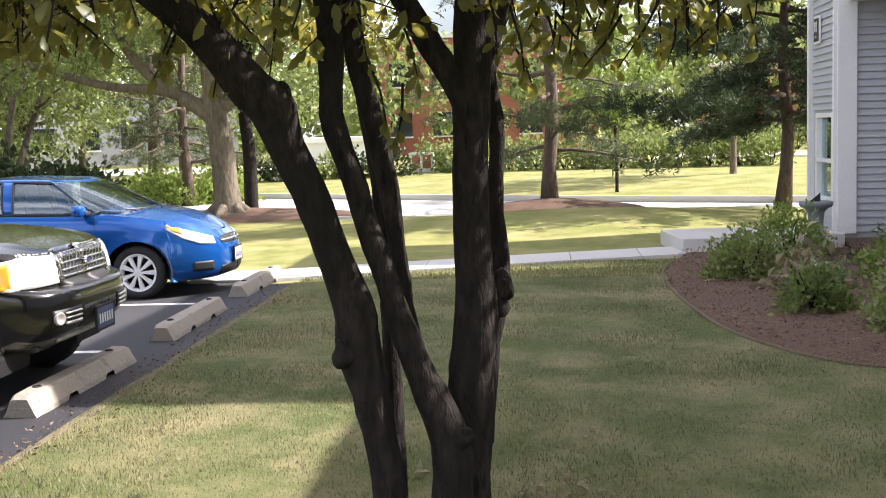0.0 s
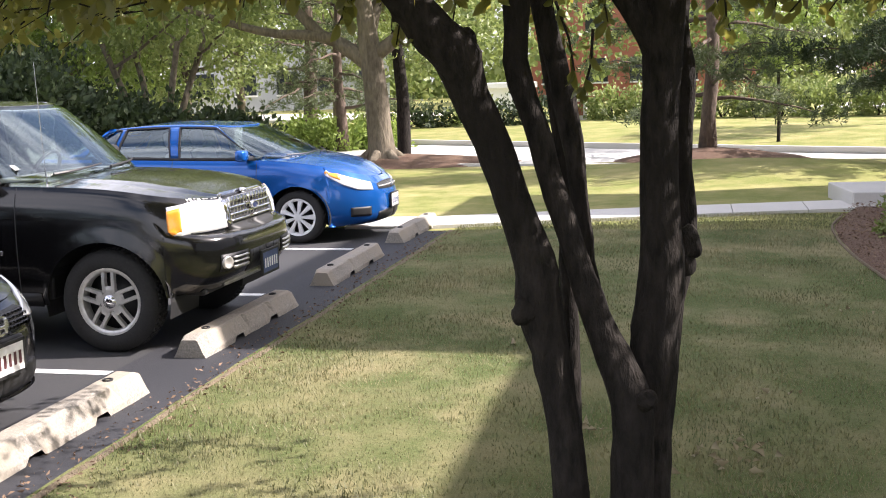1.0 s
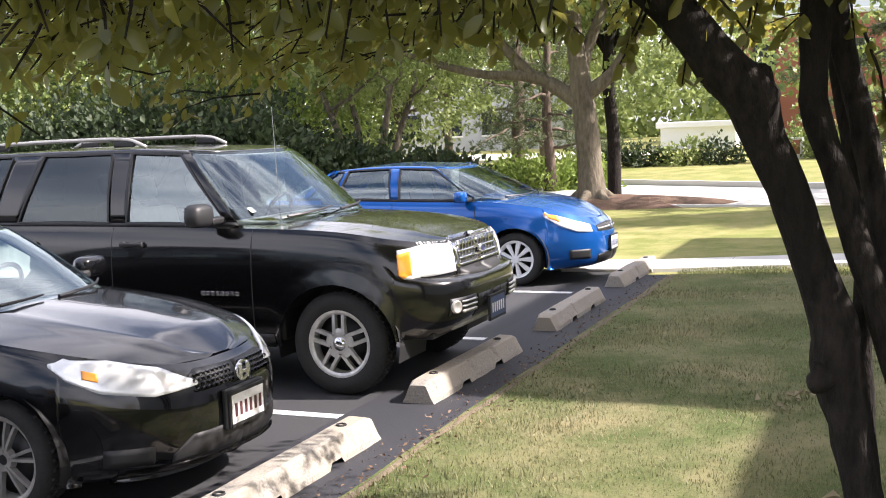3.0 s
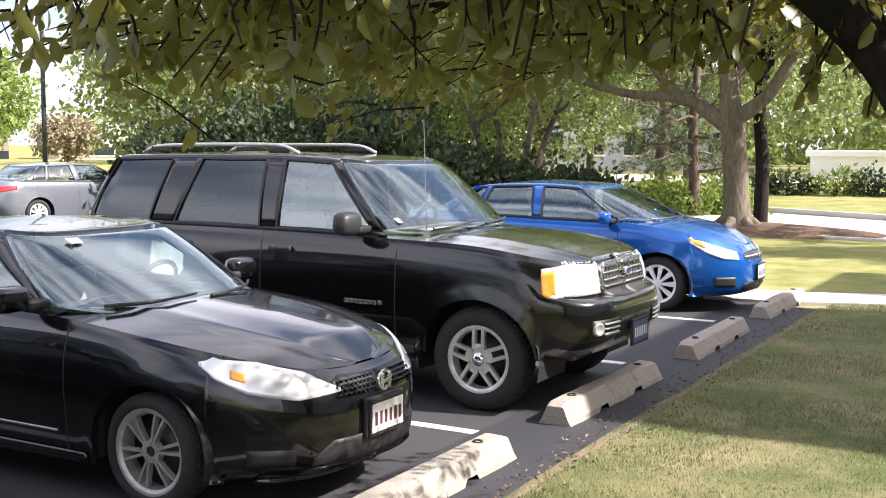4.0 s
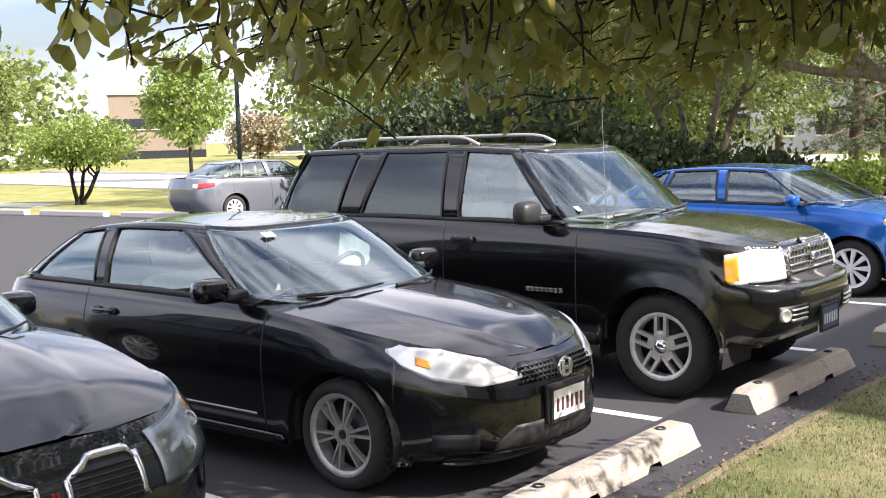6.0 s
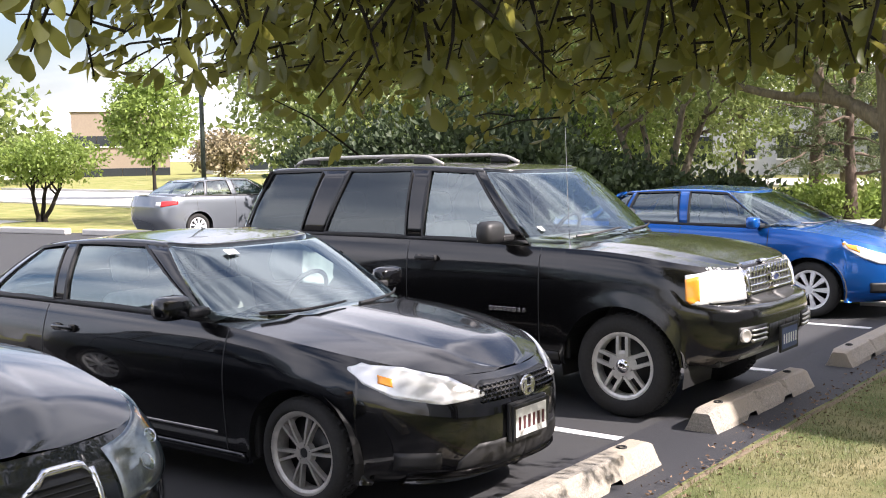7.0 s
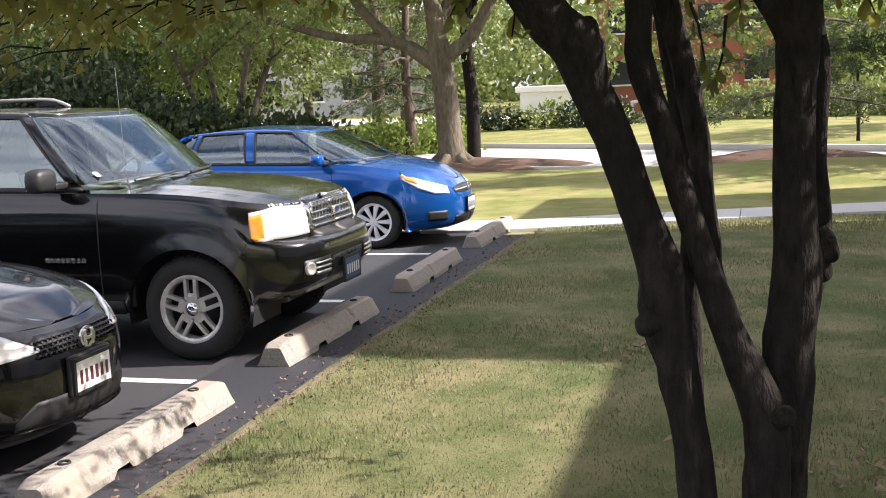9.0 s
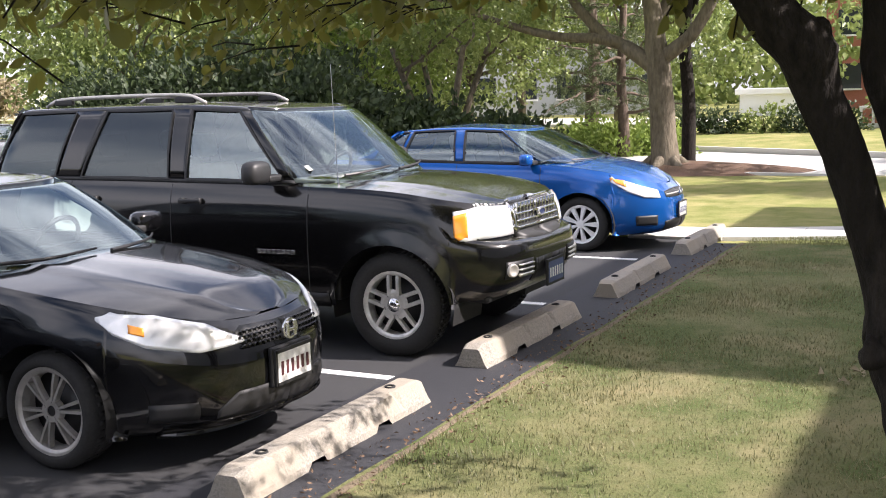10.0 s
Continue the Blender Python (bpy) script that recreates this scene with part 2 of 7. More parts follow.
# ---------------------------------------------------------------- mesh helpers
def mesh_of(name, verts, faces, mat, smooth=False):
    me = bpy.data.meshes.new(name)
    me.from_pydata([tuple(v) for v in verts], [], faces)
    me.validate()
    me.materials.append(M[mat] if isinstance(mat, str) else mat)
    if smooth:
        me.polygons.foreach_set("use_smooth", [True] * len(me.polygons))
    me.update()
    return me


def obj(name, verts, faces, mat, parent=None, smooth=False, label=""):
    o = new(name, mesh_of(name, verts, faces, mat, smooth))
    if parent:
        o.parent = parent
    if label:
        o["label"] = label
    return o


def part(name, bm, mat, parent=None, label="", smooth=False):
    me = bpy.data.meshes.new(name)
    bm.to_mesh(me)
    bm.free()
    me.materials.append(M[mat] if isinstance(mat, str) else mat)
    if smooth:
        me.polygons.foreach_set("use_smooth", [True] * len(me.polygons))
    o = new(name, me)
    if parent:
        o.parent = parent
    if label:
        o["label"] = label
    return o


def box_bm(sx, sy, sz, at=(0, 0, 0), bevel=0.0, seg=2, rot=None):
    bm = bmesh.new()
    bmesh.ops.create_cube(bm, size=1.0)
    bmesh.ops.scale(bm, vec=(sx, sy, sz), verts=bm.verts)
    if bevel:
        bmesh.ops.bevel(bm, geom=bm.edges[:], offset=bevel, segments=seg, affect='EDGES', profile=0.5)
    if rot is not None:
        bmesh.ops.transform(bm, matrix=rot, verts=bm.verts)
    bmesh.ops.translate(bm, vec=at, verts=bm.verts)
    return bm


def revolve(profile, axis_at=(0, 0, 0), seg=40, axis='y'):
    """Verts and faces of a profile of (radius, along) turned round an axis."""
    verts, faces = [], []
    n = len(profile)
    for k in range(seg):
        a = 2 * math.pi * k / seg
        for r, h in profile:
            p = (r * math.cos(a), h, r * math.sin(a)) if axis == 'y' else (r * math.cos(a), r * math.sin(a), h)
            verts.append((p[0] + axis_at[0], p[1] + axis_at[1], p[2] + axis_at[2]))
    for k in range(seg):
        q = (k + 1) % seg
        for i in range(n - 1):
            f = (k * n + i, q * n + i, q * n + i + 1, k * n + i + 1)
            faces.append(f if axis == 'y' else f)
    return verts, faces


def tube(points, radii, seg=10, wobble=0.0, seed=0):
    """Verts and faces of a tapered limb through points."""
    rnd = random.Random(seed)
    pts = [Vector(p) for p in points]
    verts, faces = [], []
    for i, p in enumerate(pts):
        d = (pts[min(i + 1, len(pts) - 1)] - pts[max(i - 1, 0)]).normalized()
        ref = Vector((1, 0, 0)) if abs(d.x) < 0.9 else Vector((0, 1, 0))
        u = (ref - d * ref.dot(d)).normalized()
        w = d.cross(u)
        for k in range(seg):
            a = 2 * math.pi * k / seg
            r = radii[i] * (1 + wobble * (rnd.random() - 0.5) * 2)
            verts.append(p + (u * math.cos(a) + w * math.sin(a)) * r)
    n = len(pts)
    for i in range(n - 1):
        for k in range(seg):
            q = (k + 1) % seg
            faces.append((i * seg + k, i * seg + q, (i + 1) * seg + q, (i + 1) * seg + k))
    verts += [pts[0], pts[-1]]
    for k in range(seg):
        q = (k + 1) % seg
        faces.append((q, k, n * seg))
        faces.append(((n - 1) * seg + k, (n - 1) * seg + q, n * seg + 1))
    return verts, faces


def spline(ctrl, n):
    """n points along a Catmull-Rom curve through ctrl (tuples of any length)."""
    c = np.array(ctrl, float)
    c = np.vstack([2 * c[0] - c[1], c, 2 * c[-1] - c[-2]])
    out = []
    for t in np.linspace(0, len(ctrl) - 1 - 1e-9, n):
        i, f = int(t), t - int(t)
        p0, p1, p2, p3 = c[i:i + 4]
        out.append(0.5 * (2 * p1 + (p2 - p0) * f + (2 * p0 - 5 * p1 + 4 * p2 - p3) * f ** 2 + (3 * p1 - p0 - 3 * p2 + p3) * f ** 3))
    return np.array(out)


SMOOTH = {}


def smooth_table(table, x):
    """A smooth curve through the points of a table."""
    key = tuple(table)
    if key not in SMOOTH:
        c = spline(table, 160)
        SMOOTH[key] = (np.maximum.accumulate(c[:, 0]), c[:, 1])
    return float(np.interp(x, *SMOOTH[key]))


def lerp_table(table, x):
    return float(np.interp(x, [a for a, _ in table], [b for _, b in table]))


def join(pieces):
    """One list of verts and faces out of several."""
    verts, faces = [], []
    for v, f in pieces:
        k = len(verts)
        verts += [tuple(p) for p in v]
        faces += [tuple(i + k for i in q) for q in f]
    return verts, faces


def vf(bm):
    """Verts and faces of a bmesh, which is freed."""
    bm.verts.index_update()
    out = [v.co.copy() for v in bm.verts], [tuple(v.index for v in f.verts) for f in bm.faces]
    bm.free()
    return out


# ---------------------------------------------------------------- ground
def sheet(name, outline, z, mat, label, category, kind="structure"):
    """A flat paved or planted area with a closed rim that goes into the ground."""
    n = len(outline)
    verts = [(x, y, z) for x, y in outline] + [(x, y, -0.25) for x, y in outline]
    faces = [tuple(range(n))] + [(i, i + n, (i + 1) % n + n, (i + 1) % n) for i in range(n)]
    o = obj(name, verts, faces, mat)
    bm = bmesh.new()
    bm.from_mesh(o.data)
    bmesh.ops.recalc_face_normals(bm, faces=bm.faces)
    bmesh.ops.triangulate(bm, faces=[f for f in bm.faces if len(f.verts) > 4])
    bm.to_mesh(o.data)
    bm.free()
    return tagged(o, label, category, kind=kind)


def road_near(x):
    return 17.5 - 0.14 * (x + 2)


def road_far(x):
    return road_near(x) + min(11.0, max(2.6, 7.0 - 0.42 * (x + 2)))


def lawn_height(x, y):
    """The lawn lies level at the kerb and swells before and behind the road."""
    swell = 0.30 * math.exp(-((x - 4.5) / 4.0) ** 2 - ((y - 14.4) / 2.2) ** 2)
    bank = 0.0
    if y > road_far(x) + 0.6:
        bank = 0.5 * (1 - math.exp(-(y - road_far(x) - 0.6) / 9.0))
    return swell + bank


def ground_grid(name, xs, ys, mat, height, drop=0.0):
    verts = [(x, y, height(x, y) - drop) for y in ys for x in xs]
    n = len(xs)
    faces = [(j * n + i, j * n + i + 1, (j + 1) * n + i + 1, (j + 1) * n + i) for j in range(len(ys) - 1) for i in range(n - 1)]
    return obj(name, verts, faces, mat, smooth=True)


gx = [-900, -400, -200, -120, -80, -60, -45, -36, -30, -26] + [-24 + 0.75 * i for i in range(68)] + [30, 36, 45, 60, 90, 140, 250, 500, 900]
gy = [-600, -250, -100, -50, -30, -20] + [-15 + 0.75 * i for i in range(82)] + [49, 54, 60, 70, 85, 110, 150, 220, 400, 900]
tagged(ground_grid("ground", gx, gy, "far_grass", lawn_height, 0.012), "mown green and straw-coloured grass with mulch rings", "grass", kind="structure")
near_x = [0.52 + 0.24 * i for i in range(31)]
near_y = [-9 + 0.24 * i for i in range(66)]
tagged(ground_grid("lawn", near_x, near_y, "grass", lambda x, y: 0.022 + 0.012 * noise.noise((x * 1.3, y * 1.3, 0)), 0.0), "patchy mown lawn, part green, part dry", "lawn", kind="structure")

sheet("parking_lot", [(0.05, -30), (0.08, 6.75), (-6.2, 7.5), (-11.5, 8.6), (-13.5, 15.5), (-20, 17.5), (-22, 11.2), (-27.5, 9.6), (-34, 8.6), (-34, -30)], 0.0, "asphalt", "worn dark asphalt parking lot with white stall lines", "asphalt")
edge = []
for i in range(60):
    y = -12 + i * (18.55 / 59)
    edge.append((0.56 + 0.035 * noise.noise((0, y * 2.1, 0)) + 0.02 * noise.noise((3, y * 7.0, 0)), y))
sheet("asphalt_strip", [(-0.25, -12)] + edge + [(-0.25, 6.55)], 0.012, "seal", "dark sealed asphalt strip between wheel stops and lawn", "asphalt")
road_xs = [-70, -50, -35, -24, -16, -10, -6, -2, 2, 6, 9, 14, 22, 34, 50]
sheet("road", [(x, road_near(x)) for x in road_xs] + [(x, road_far(x)) for x in reversed(road_xs)], 0.004, "road", "pale concrete street", "road")
sheet("road_kerb", [(x, road_far(x)) for x in road_xs] + [(x, road_far(x) + 0.2) for x in reversed(road_xs)], 0.15, "walk", "low concrete kerb along the street", "kerb")
sheet("road_kerb_near", [(x, road_near(x) - 0.18) for x in road_xs] + [(x, road_near(x)) for x in reversed(road_xs)], 0.05, "walk", "low concrete kerb along the street", "kerb")


# ---------------------------------------------------------------- cars
class Car:
    """Surfaces of a car: x ahead of the front axle, y to its left, z up. s runs from the middle of the front (0) along
    the side to the middle of the rear (1), negative on the car's left."""

    def __init__(self, **k):
        self.spec = k
        self.width = k["width"]
        self.wheelbase = k["wheelbase"]
        self.hub = k["hub"]
        self.rim = k["rim"]
        self.arch = k["arch"]
        self.arch_k = k["arch_k"]
        self.flare = k["flare"]
        self.lugs = k["lugs"]
        self.wheel_turn = k["wheel_turn"]
        self.sill = k["sill"]
        self.shoulder = k["shoulder"]
        self.front = k["front"]
        self.rear = k["rear"]
        self.girth = k["girth"]
        self.xa = k["xa"]
        self.xb = k["xb"]
        self.nf = k["nf"]
        self.seams = k["seams"]
        self.doors = k["doors"]
        self.bumper_end = k["bumper_end"]
        self.bumper_t = k["bumper_t"]
        self.hood_x = k["hood_x"]
        self.deck_x = k["deck_x"]
        self.crown = k["crown"]
        self.creases = k["creases"]
        self.base = k["base"]
        self.roof = k["roof"]
        self.roof_z = k["roof_z"]
        self.roof_crown = k["roof_crown"]
        self.cowl = k["cowl"]
        self.bow = k["bow"]
        self.s_pillar = k["s_pillar"]
        self.window_v = k["window_v"]
        self.rear_glass = k["rear_glass"]
        self.belt_mat = k["belt_mat"]
        self.windows = k["windows"]
        self.pane_mats = k["pane_mats"]
        self.seats = k["seats"]
        self.seat_up = k["seat_up"]

    def oval(self, s, xf, xa, xb, xr, w, nf, nr):
        a, sign = abs(s), (-1 if s >= 0 else 1)
        if a < 0.25:
            th = math.pi / 2 * (1 - a / 0.25)
            x = xa + (xf - xa) * math.sin(th) ** (2 / nf[0])
            y = w * max(0.0, math.cos(th)) ** (2 / nf[1])
        elif a <= 0.75:
            x = xa + (xb - xa) * (a - 0.25) / 0.5
            y = w
        else:
            th = math.pi / 2 * (a - 0.75) / 0.25
            x = xb + (xr - xb) * math.sin(th) ** (2 / nr[0])
            y = w * max(0.0, math.cos(th)) ** (2 / nr[1])
        return x, sign * y

    def low(self, x):
        z = lerp_table(self.sill, x)
        for ax in (0.0, -self.wheelbase):
            d = self.arch ** 2 - (x - ax) ** 2
            if d > 0:
                z = max(z, self.hub + math.sqrt(d) * self.arch_k)
        return z

    def top(self, x):
        return smooth_table(self.shoulder, x)

    def body(self, s, t):
        u = t
        for _ in range(2):       # u: the share of height without the wheel arch
            xf = lerp_table(self.front, u)
            xr = lerp_table(self.rear, u)
            w = self.width / 2 * smooth_table(self.girth, u)
            x, y = self.oval(s, xf, self.xa, self.xb, xr, w, self.nf, (2.6, 4.0))
            zl, zt, zs = self.low(x), self.top(x), lerp_table(self.sill, x)
            z = zl + (zt - zl) * t
            u = (z - zs) / (zt - zs)
        for ax in (0.0, -self.wheelbase):      # flare round the arches
            r = math.hypot(x - ax, z - self.hub)
            if abs(s) > 0.1 and r < self.arch + 0.09:
                y += (1 if y > 0 else -1) * self.flare * max(0.0, 1 - (r - self.arch) / 0.09)
        return Vector((x, y, z))

    def body_z(self, s, z):
        t = 0.5
        for _ in range(3):
            p = self.body(s, t)
            zl, zt = self.low(p.x), self.top(p.x)
            t = min(1.0, max(0.0, (z - zl) / max(0.05, zt - zl)))
        return self.body(s, t)

    def s_at_x(self, x, t=0.6):
        lo, hi = 0.0, 1.0
        for _ in range(30):
            m = (lo + hi) / 2
            lo, hi = (m, hi) if self.body(m, t).x > x else (lo, m)
        return lo

    def s_at_y(self, y, t=0.6):
        lo, hi = 0.0, 0.25
        for _ in range(30):
            m = (lo + hi) / 2
            lo, hi = (m, hi) if abs(self.body(m, t).y) < abs(y) else (lo, m)
        return lo if y <= 0 else -lo

    def cabin(self, s, v):
        b = self.oval(s, *self.base)
        r = self.oval(s, *self.roof)
        a = abs(s)
        mid = min(1.0, max(0.0, (0.27 - a) / 0.27)) if a < 0.5 else min(1.0, max(0.0, (a - 0.76) / 0.24))
        zb = self.top(b[0]) + (self.cowl if a < 0.5 else 0.03) * mid ** 0.6
        zr = smooth_table(self.roof_z, r[0])
        w = max(0.0, (v - 0.87) / 0.13)        # the edge of the roof is rounded over
        x = b[0] + (r[0] - b[0]) * v - 0.045 * w * w * mid * (1 if a < 0.5 else -1)
        y = b[1] + (r[1] - b[1]) * v
        y -= math.copysign(0.045 * w * w * min(1.0, abs(y) * 3), y)
        h = (v if v < 0.87 else 0.87 + 0.13 * (w - 0.5 * w * w)) / 0.935
        bow = self.bow * math.sin(math.pi * v)
        y += (1 if y > 0 else -1) * bow * min(1.0, abs(y))
        x += bow * 0.9 * mid * (1 if a < 0.5 else -1)
        return Vector((x, y, zb + (zr - zb) * h))

    def s_cab(self, x, v):
        lo, hi = 0.0, 1.0
        for _ in range(28):
            m = (lo + hi) / 2
            lo, hi = (m, hi) if self.cabin(m, v).x > x else (lo, m)
        return lo


def patch(fn, na=8, nb=6, lift=0.0, skirt=0.012):
    """Verts and faces of a patch fn(a, b), lifted off its surface, with a skirt to it all round."""
    def normal(a, b):
        e = 0.02
        a0, a1, b0, b1 = max(0, a - e), min(1, a + e), max(0, b - e), min(1, b + e)
        n = (fn(a1, b) - fn(a0, b)).cross(fn(a, b1) - fn(a, b0))
        return n.normalized() if n.length > 1e-12 else Vector((0, 0, 1))
    mid = fn(0.5, 0.5)
    out = 1 if normal(0.5, 0.5).dot(Vector((0.15 * (mid.x + 1.5), mid.y, 0.25))) > 0 else -1
    verts, faces = [], []
    for j in range(nb + 1):
        for i in range(na + 1):
            a, b = i / na, j / nb
            verts.append(fn(a, b) + normal(a, b) * lift * out)
    n = na + 1
    for j in range(nb):
        for i in range(na):
            f = (j * n + i, j * n + i + 1, (j + 1) * n + i + 1, (j + 1) * n + i)
            faces.append(f if out > 0 else f[::-1])
    if skirt:
        ring = [i for i in range(n)] + [j * n + na for j in range(1, nb + 1)] + [nb * n + i for i in range(na - 1, -1, -1)] + [j * n for j in range(nb - 1, 0, -1)]
        k = len(verts)
        for q in ring:
            i, j = q % n, q // n
            verts.append(verts[q] - normal(i / na, j / nb) * (lift + skirt) * out)
        m = len(ring)
        for q in range(m):
            f = (ring[q], k + q, k + (q + 1) % m, ring[(q + 1) % m])
            faces.append(f if out > 0 else f[::-1])
    return verts, faces


def shaped(x, pts):
    return float(np.interp(x, [p[0] for p in pts], [p[1] for p in pts]))


def grid_part(name, P, mat, parent, label=""):
    """A grid of points as a smooth mesh."""
    rows, cols = len(P), len(P[0])
    verts = [p for row in P for p in row]
    faces = [(j * cols + i, j * cols + i + 1, (j + 1) * cols + i + 1, (j + 1) * cols + i) for j in range(rows - 1) for i in range(cols - 1)]
    return obj(name, verts, faces, mat, parent, True, label)


def add_wheel(car, root, x, side, style):
    """A wheel: drum behind, tyre with tread blocks, rim with its spokes, cap."""
    R, r = car.hub, car.rim
    yface = side * (car.width / 2 - 0.035)
    o = lambda prof: [(a, yface - side * h) for a, h in prof]
    v, f = revolve(o([(0.02, 0.10), (r * 0.62, 0.10), (r * 0.62, 0.13), (r * 0.98, 0.13), (r * 0.98, 0.2)]), (x, 0, R), 36)
    wheel = obj("wheel", v, f, "black_plastic", root, True)
    W = 0.225
    prof = [(r * 1.0, 0.028), (r * 1.06, 0.008), (R * 0.80, -0.004), (R * 0.92, 0.004), (R * 0.985, 0.026), (R, 0.055), (R, W - 0.05), (R * 0.97, W - 0.015), (r, W)]
    v, f = revolve(o(prof), (x, 0, R), 56)
    pieces = [(v, f)]
    n = 60 if car.lugs else 40
    for k in range(n):         # tread blocks
        a = 2 * math.pi * k / n
        for row in range(3):
            h0, h1 = 0.05 + row * 0.045, 0.085 + row * 0.045
            a0, a1 = a + row * 0.03, a + row * 0.03 + 0.07
            vs = []
            for aa in (a0, a1):
                for hh in (h0, h1):
                    for rr in (R - 0.004, R + (0.007 if car.lugs else 0.003)):
                        vs.append((x + rr * math.cos(aa), yface - side * hh, R + rr * math.sin(aa)))
            pieces.append((vs, [(1, 3, 7, 5), (0, 1, 5, 4), (2, 6, 7, 3), (0, 2, 3, 1), (4, 5, 7, 6)]))
    v, f = join(pieces)
    obj("tyre", v, f, "rubber", wheel, True)
    pieces = [revolve(o([(r * 0.86, 0.075), (r * 0.90, 0.03), (r * 0.97, 0.018), (r * 1.03, 0.014), (r * 1.03, 0.03), (r * 0.93, 0.05), (r * 0.9, 0.12)]), (x, 0, R), 48)]

    def spoke(a, r0, r1, w0, w1, d0, d1, skew=0.0):
        vs = []
        for rr, ww, dd, sk in ((r0, w0, d0, 0), ((r0 + r1) / 2, (w0 + w1) / 2 * 0.94, (d0 + d1) / 2 - 0.004, skew / 2), (r1, w1, d1, skew)):
            for off, dep in ((-ww, dd + 0.03), (-ww * 0.75, dd), (ww * 0.75, dd), (ww, dd + 0.03)):
                px, pz = rr * math.cos(a) - (off + sk) * math.sin(a), rr * math.sin(a) + (off + sk) * math.cos(a)
                vs.append((x + px, yface - side * dep, R + pz))
        fs = [(i * 4 + j, i * 4 + j + 1, i * 4 + 5 + j, i * 4 + 4 + j) for i in range(2) for j in range(3)]
        return vs, fs
    a0 = car.wheel_turn
    if style == "split":        # five spokes, each of two bars with a slot
        for k in range(5):
            a = a0 + 2 * math.pi * k / 5
            for sk in (-0.036, 0.036):
                pieces.append(spoke(a, r * 0.28, r * 0.92, 0.017, 0.016, 0.02, 0.03, 0.0 if sk == 0 else 0))
                vs, fs = pieces.pop()
                shift = (-sk * math.sin(a), 0, sk * math.cos(a))
                pieces.append(([(p[0] + shift[0], p[1], p[2] + shift[2]) for p in vs], fs))
            vs, fs = spoke(a, r * 0.26, r * 0.47, 0.045, 0.045, 0.024, 0.028)
            pieces.append((vs, fs))
        pieces.append(revolve(o([(0.0, 0.022), (r * 0.30, 0.022), (r * 0.34, 0.04), (r * 0.36, 0.08)]), (x, 0, R), 30))
        mat, capmat = "alloy", "chrome"
    elif style == "twin":       # six thin double spokes
        for k in range(6):
            a = a0 + 2 * math.pi * k / 6
            for da in (-1, 1):
                pieces.append(spoke(a + da * 0.13, r * 0.24, r * 0.93, 0.009, 0.0105, 0.026, 0.032, da * 0.004))
        pieces.append(revolve(o([(r * 0.12, 0.05), (r * 0.13, 0.03), (r * 0.26, 0.028), (r * 0.30, 0.06)]), (x, 0, R), 30))
        for k in range(5):
            a = a0 + 2 * math.pi * k / 5
            pieces.append(revolve([(0.0, yface - side * 0.024), (0.009, yface - side * 0.024), (0.010, yface - side * 0.05)], (x + 0.045 * math.cos(a), 0, R + 0.045 * math.sin(a)), 8))
        mat, capmat = "alloy_dark", "black_plastic"
    else:                       # hubcap with wide blades
        for k in range(9):
            a = a0 + 2 * math.pi * k / 9
            pieces.append(spoke(a, r * 0.18, r * 0.94, 0.014, 0.035, 0.008, 0.022))
        pieces.append(revolve(o([(0.0, 0.0), (r * 0.2, 0.004), (r * 0.24, 0.03)]), (x, 0, R), 30))
        mat, capmat = "hubcap", "hubcap"
    v, f = join(pieces)
    rim = obj("rim", v, f, mat, wheel, True)
    k = 0.5 if style == "twin" else 1.0
    v, f = revolve(o([(0.0, 0.012 + 0.02 * (k < 1)), (r * 0.20 * k, 0.014 + 0.02 * (k < 1)), (r * 0.23 * k, 0.034), (r * 0.235 * k, 0.05)]), (x, 0, R), 26)
    obj("hub_cap", v, f, capmat, wheel, True)
    for m in (rim,):
        m.data.polygons.foreach_set("use_smooth", [False] * len(m.data.polygons))


def seat_mesh(x, y, z):
    parts_ = []
    for sx, sy, sz, at, tilt in ((0.50, 0.50, 0.16, (x, y, z), 0), (0.14, 0.50, 0.60, (x - 0.28, y, z + 0.33), -14), (0.10, 0.27, 0.19, (x - 0.42, y, z + 0.77), -10)):
        bm = box_bm(sx, sy, sz, at, 0.045, 2, Matrix.Rotation(radians(tilt), 4, 'Y'))
        parts_.append(vf(bm))
    return join(parts_)


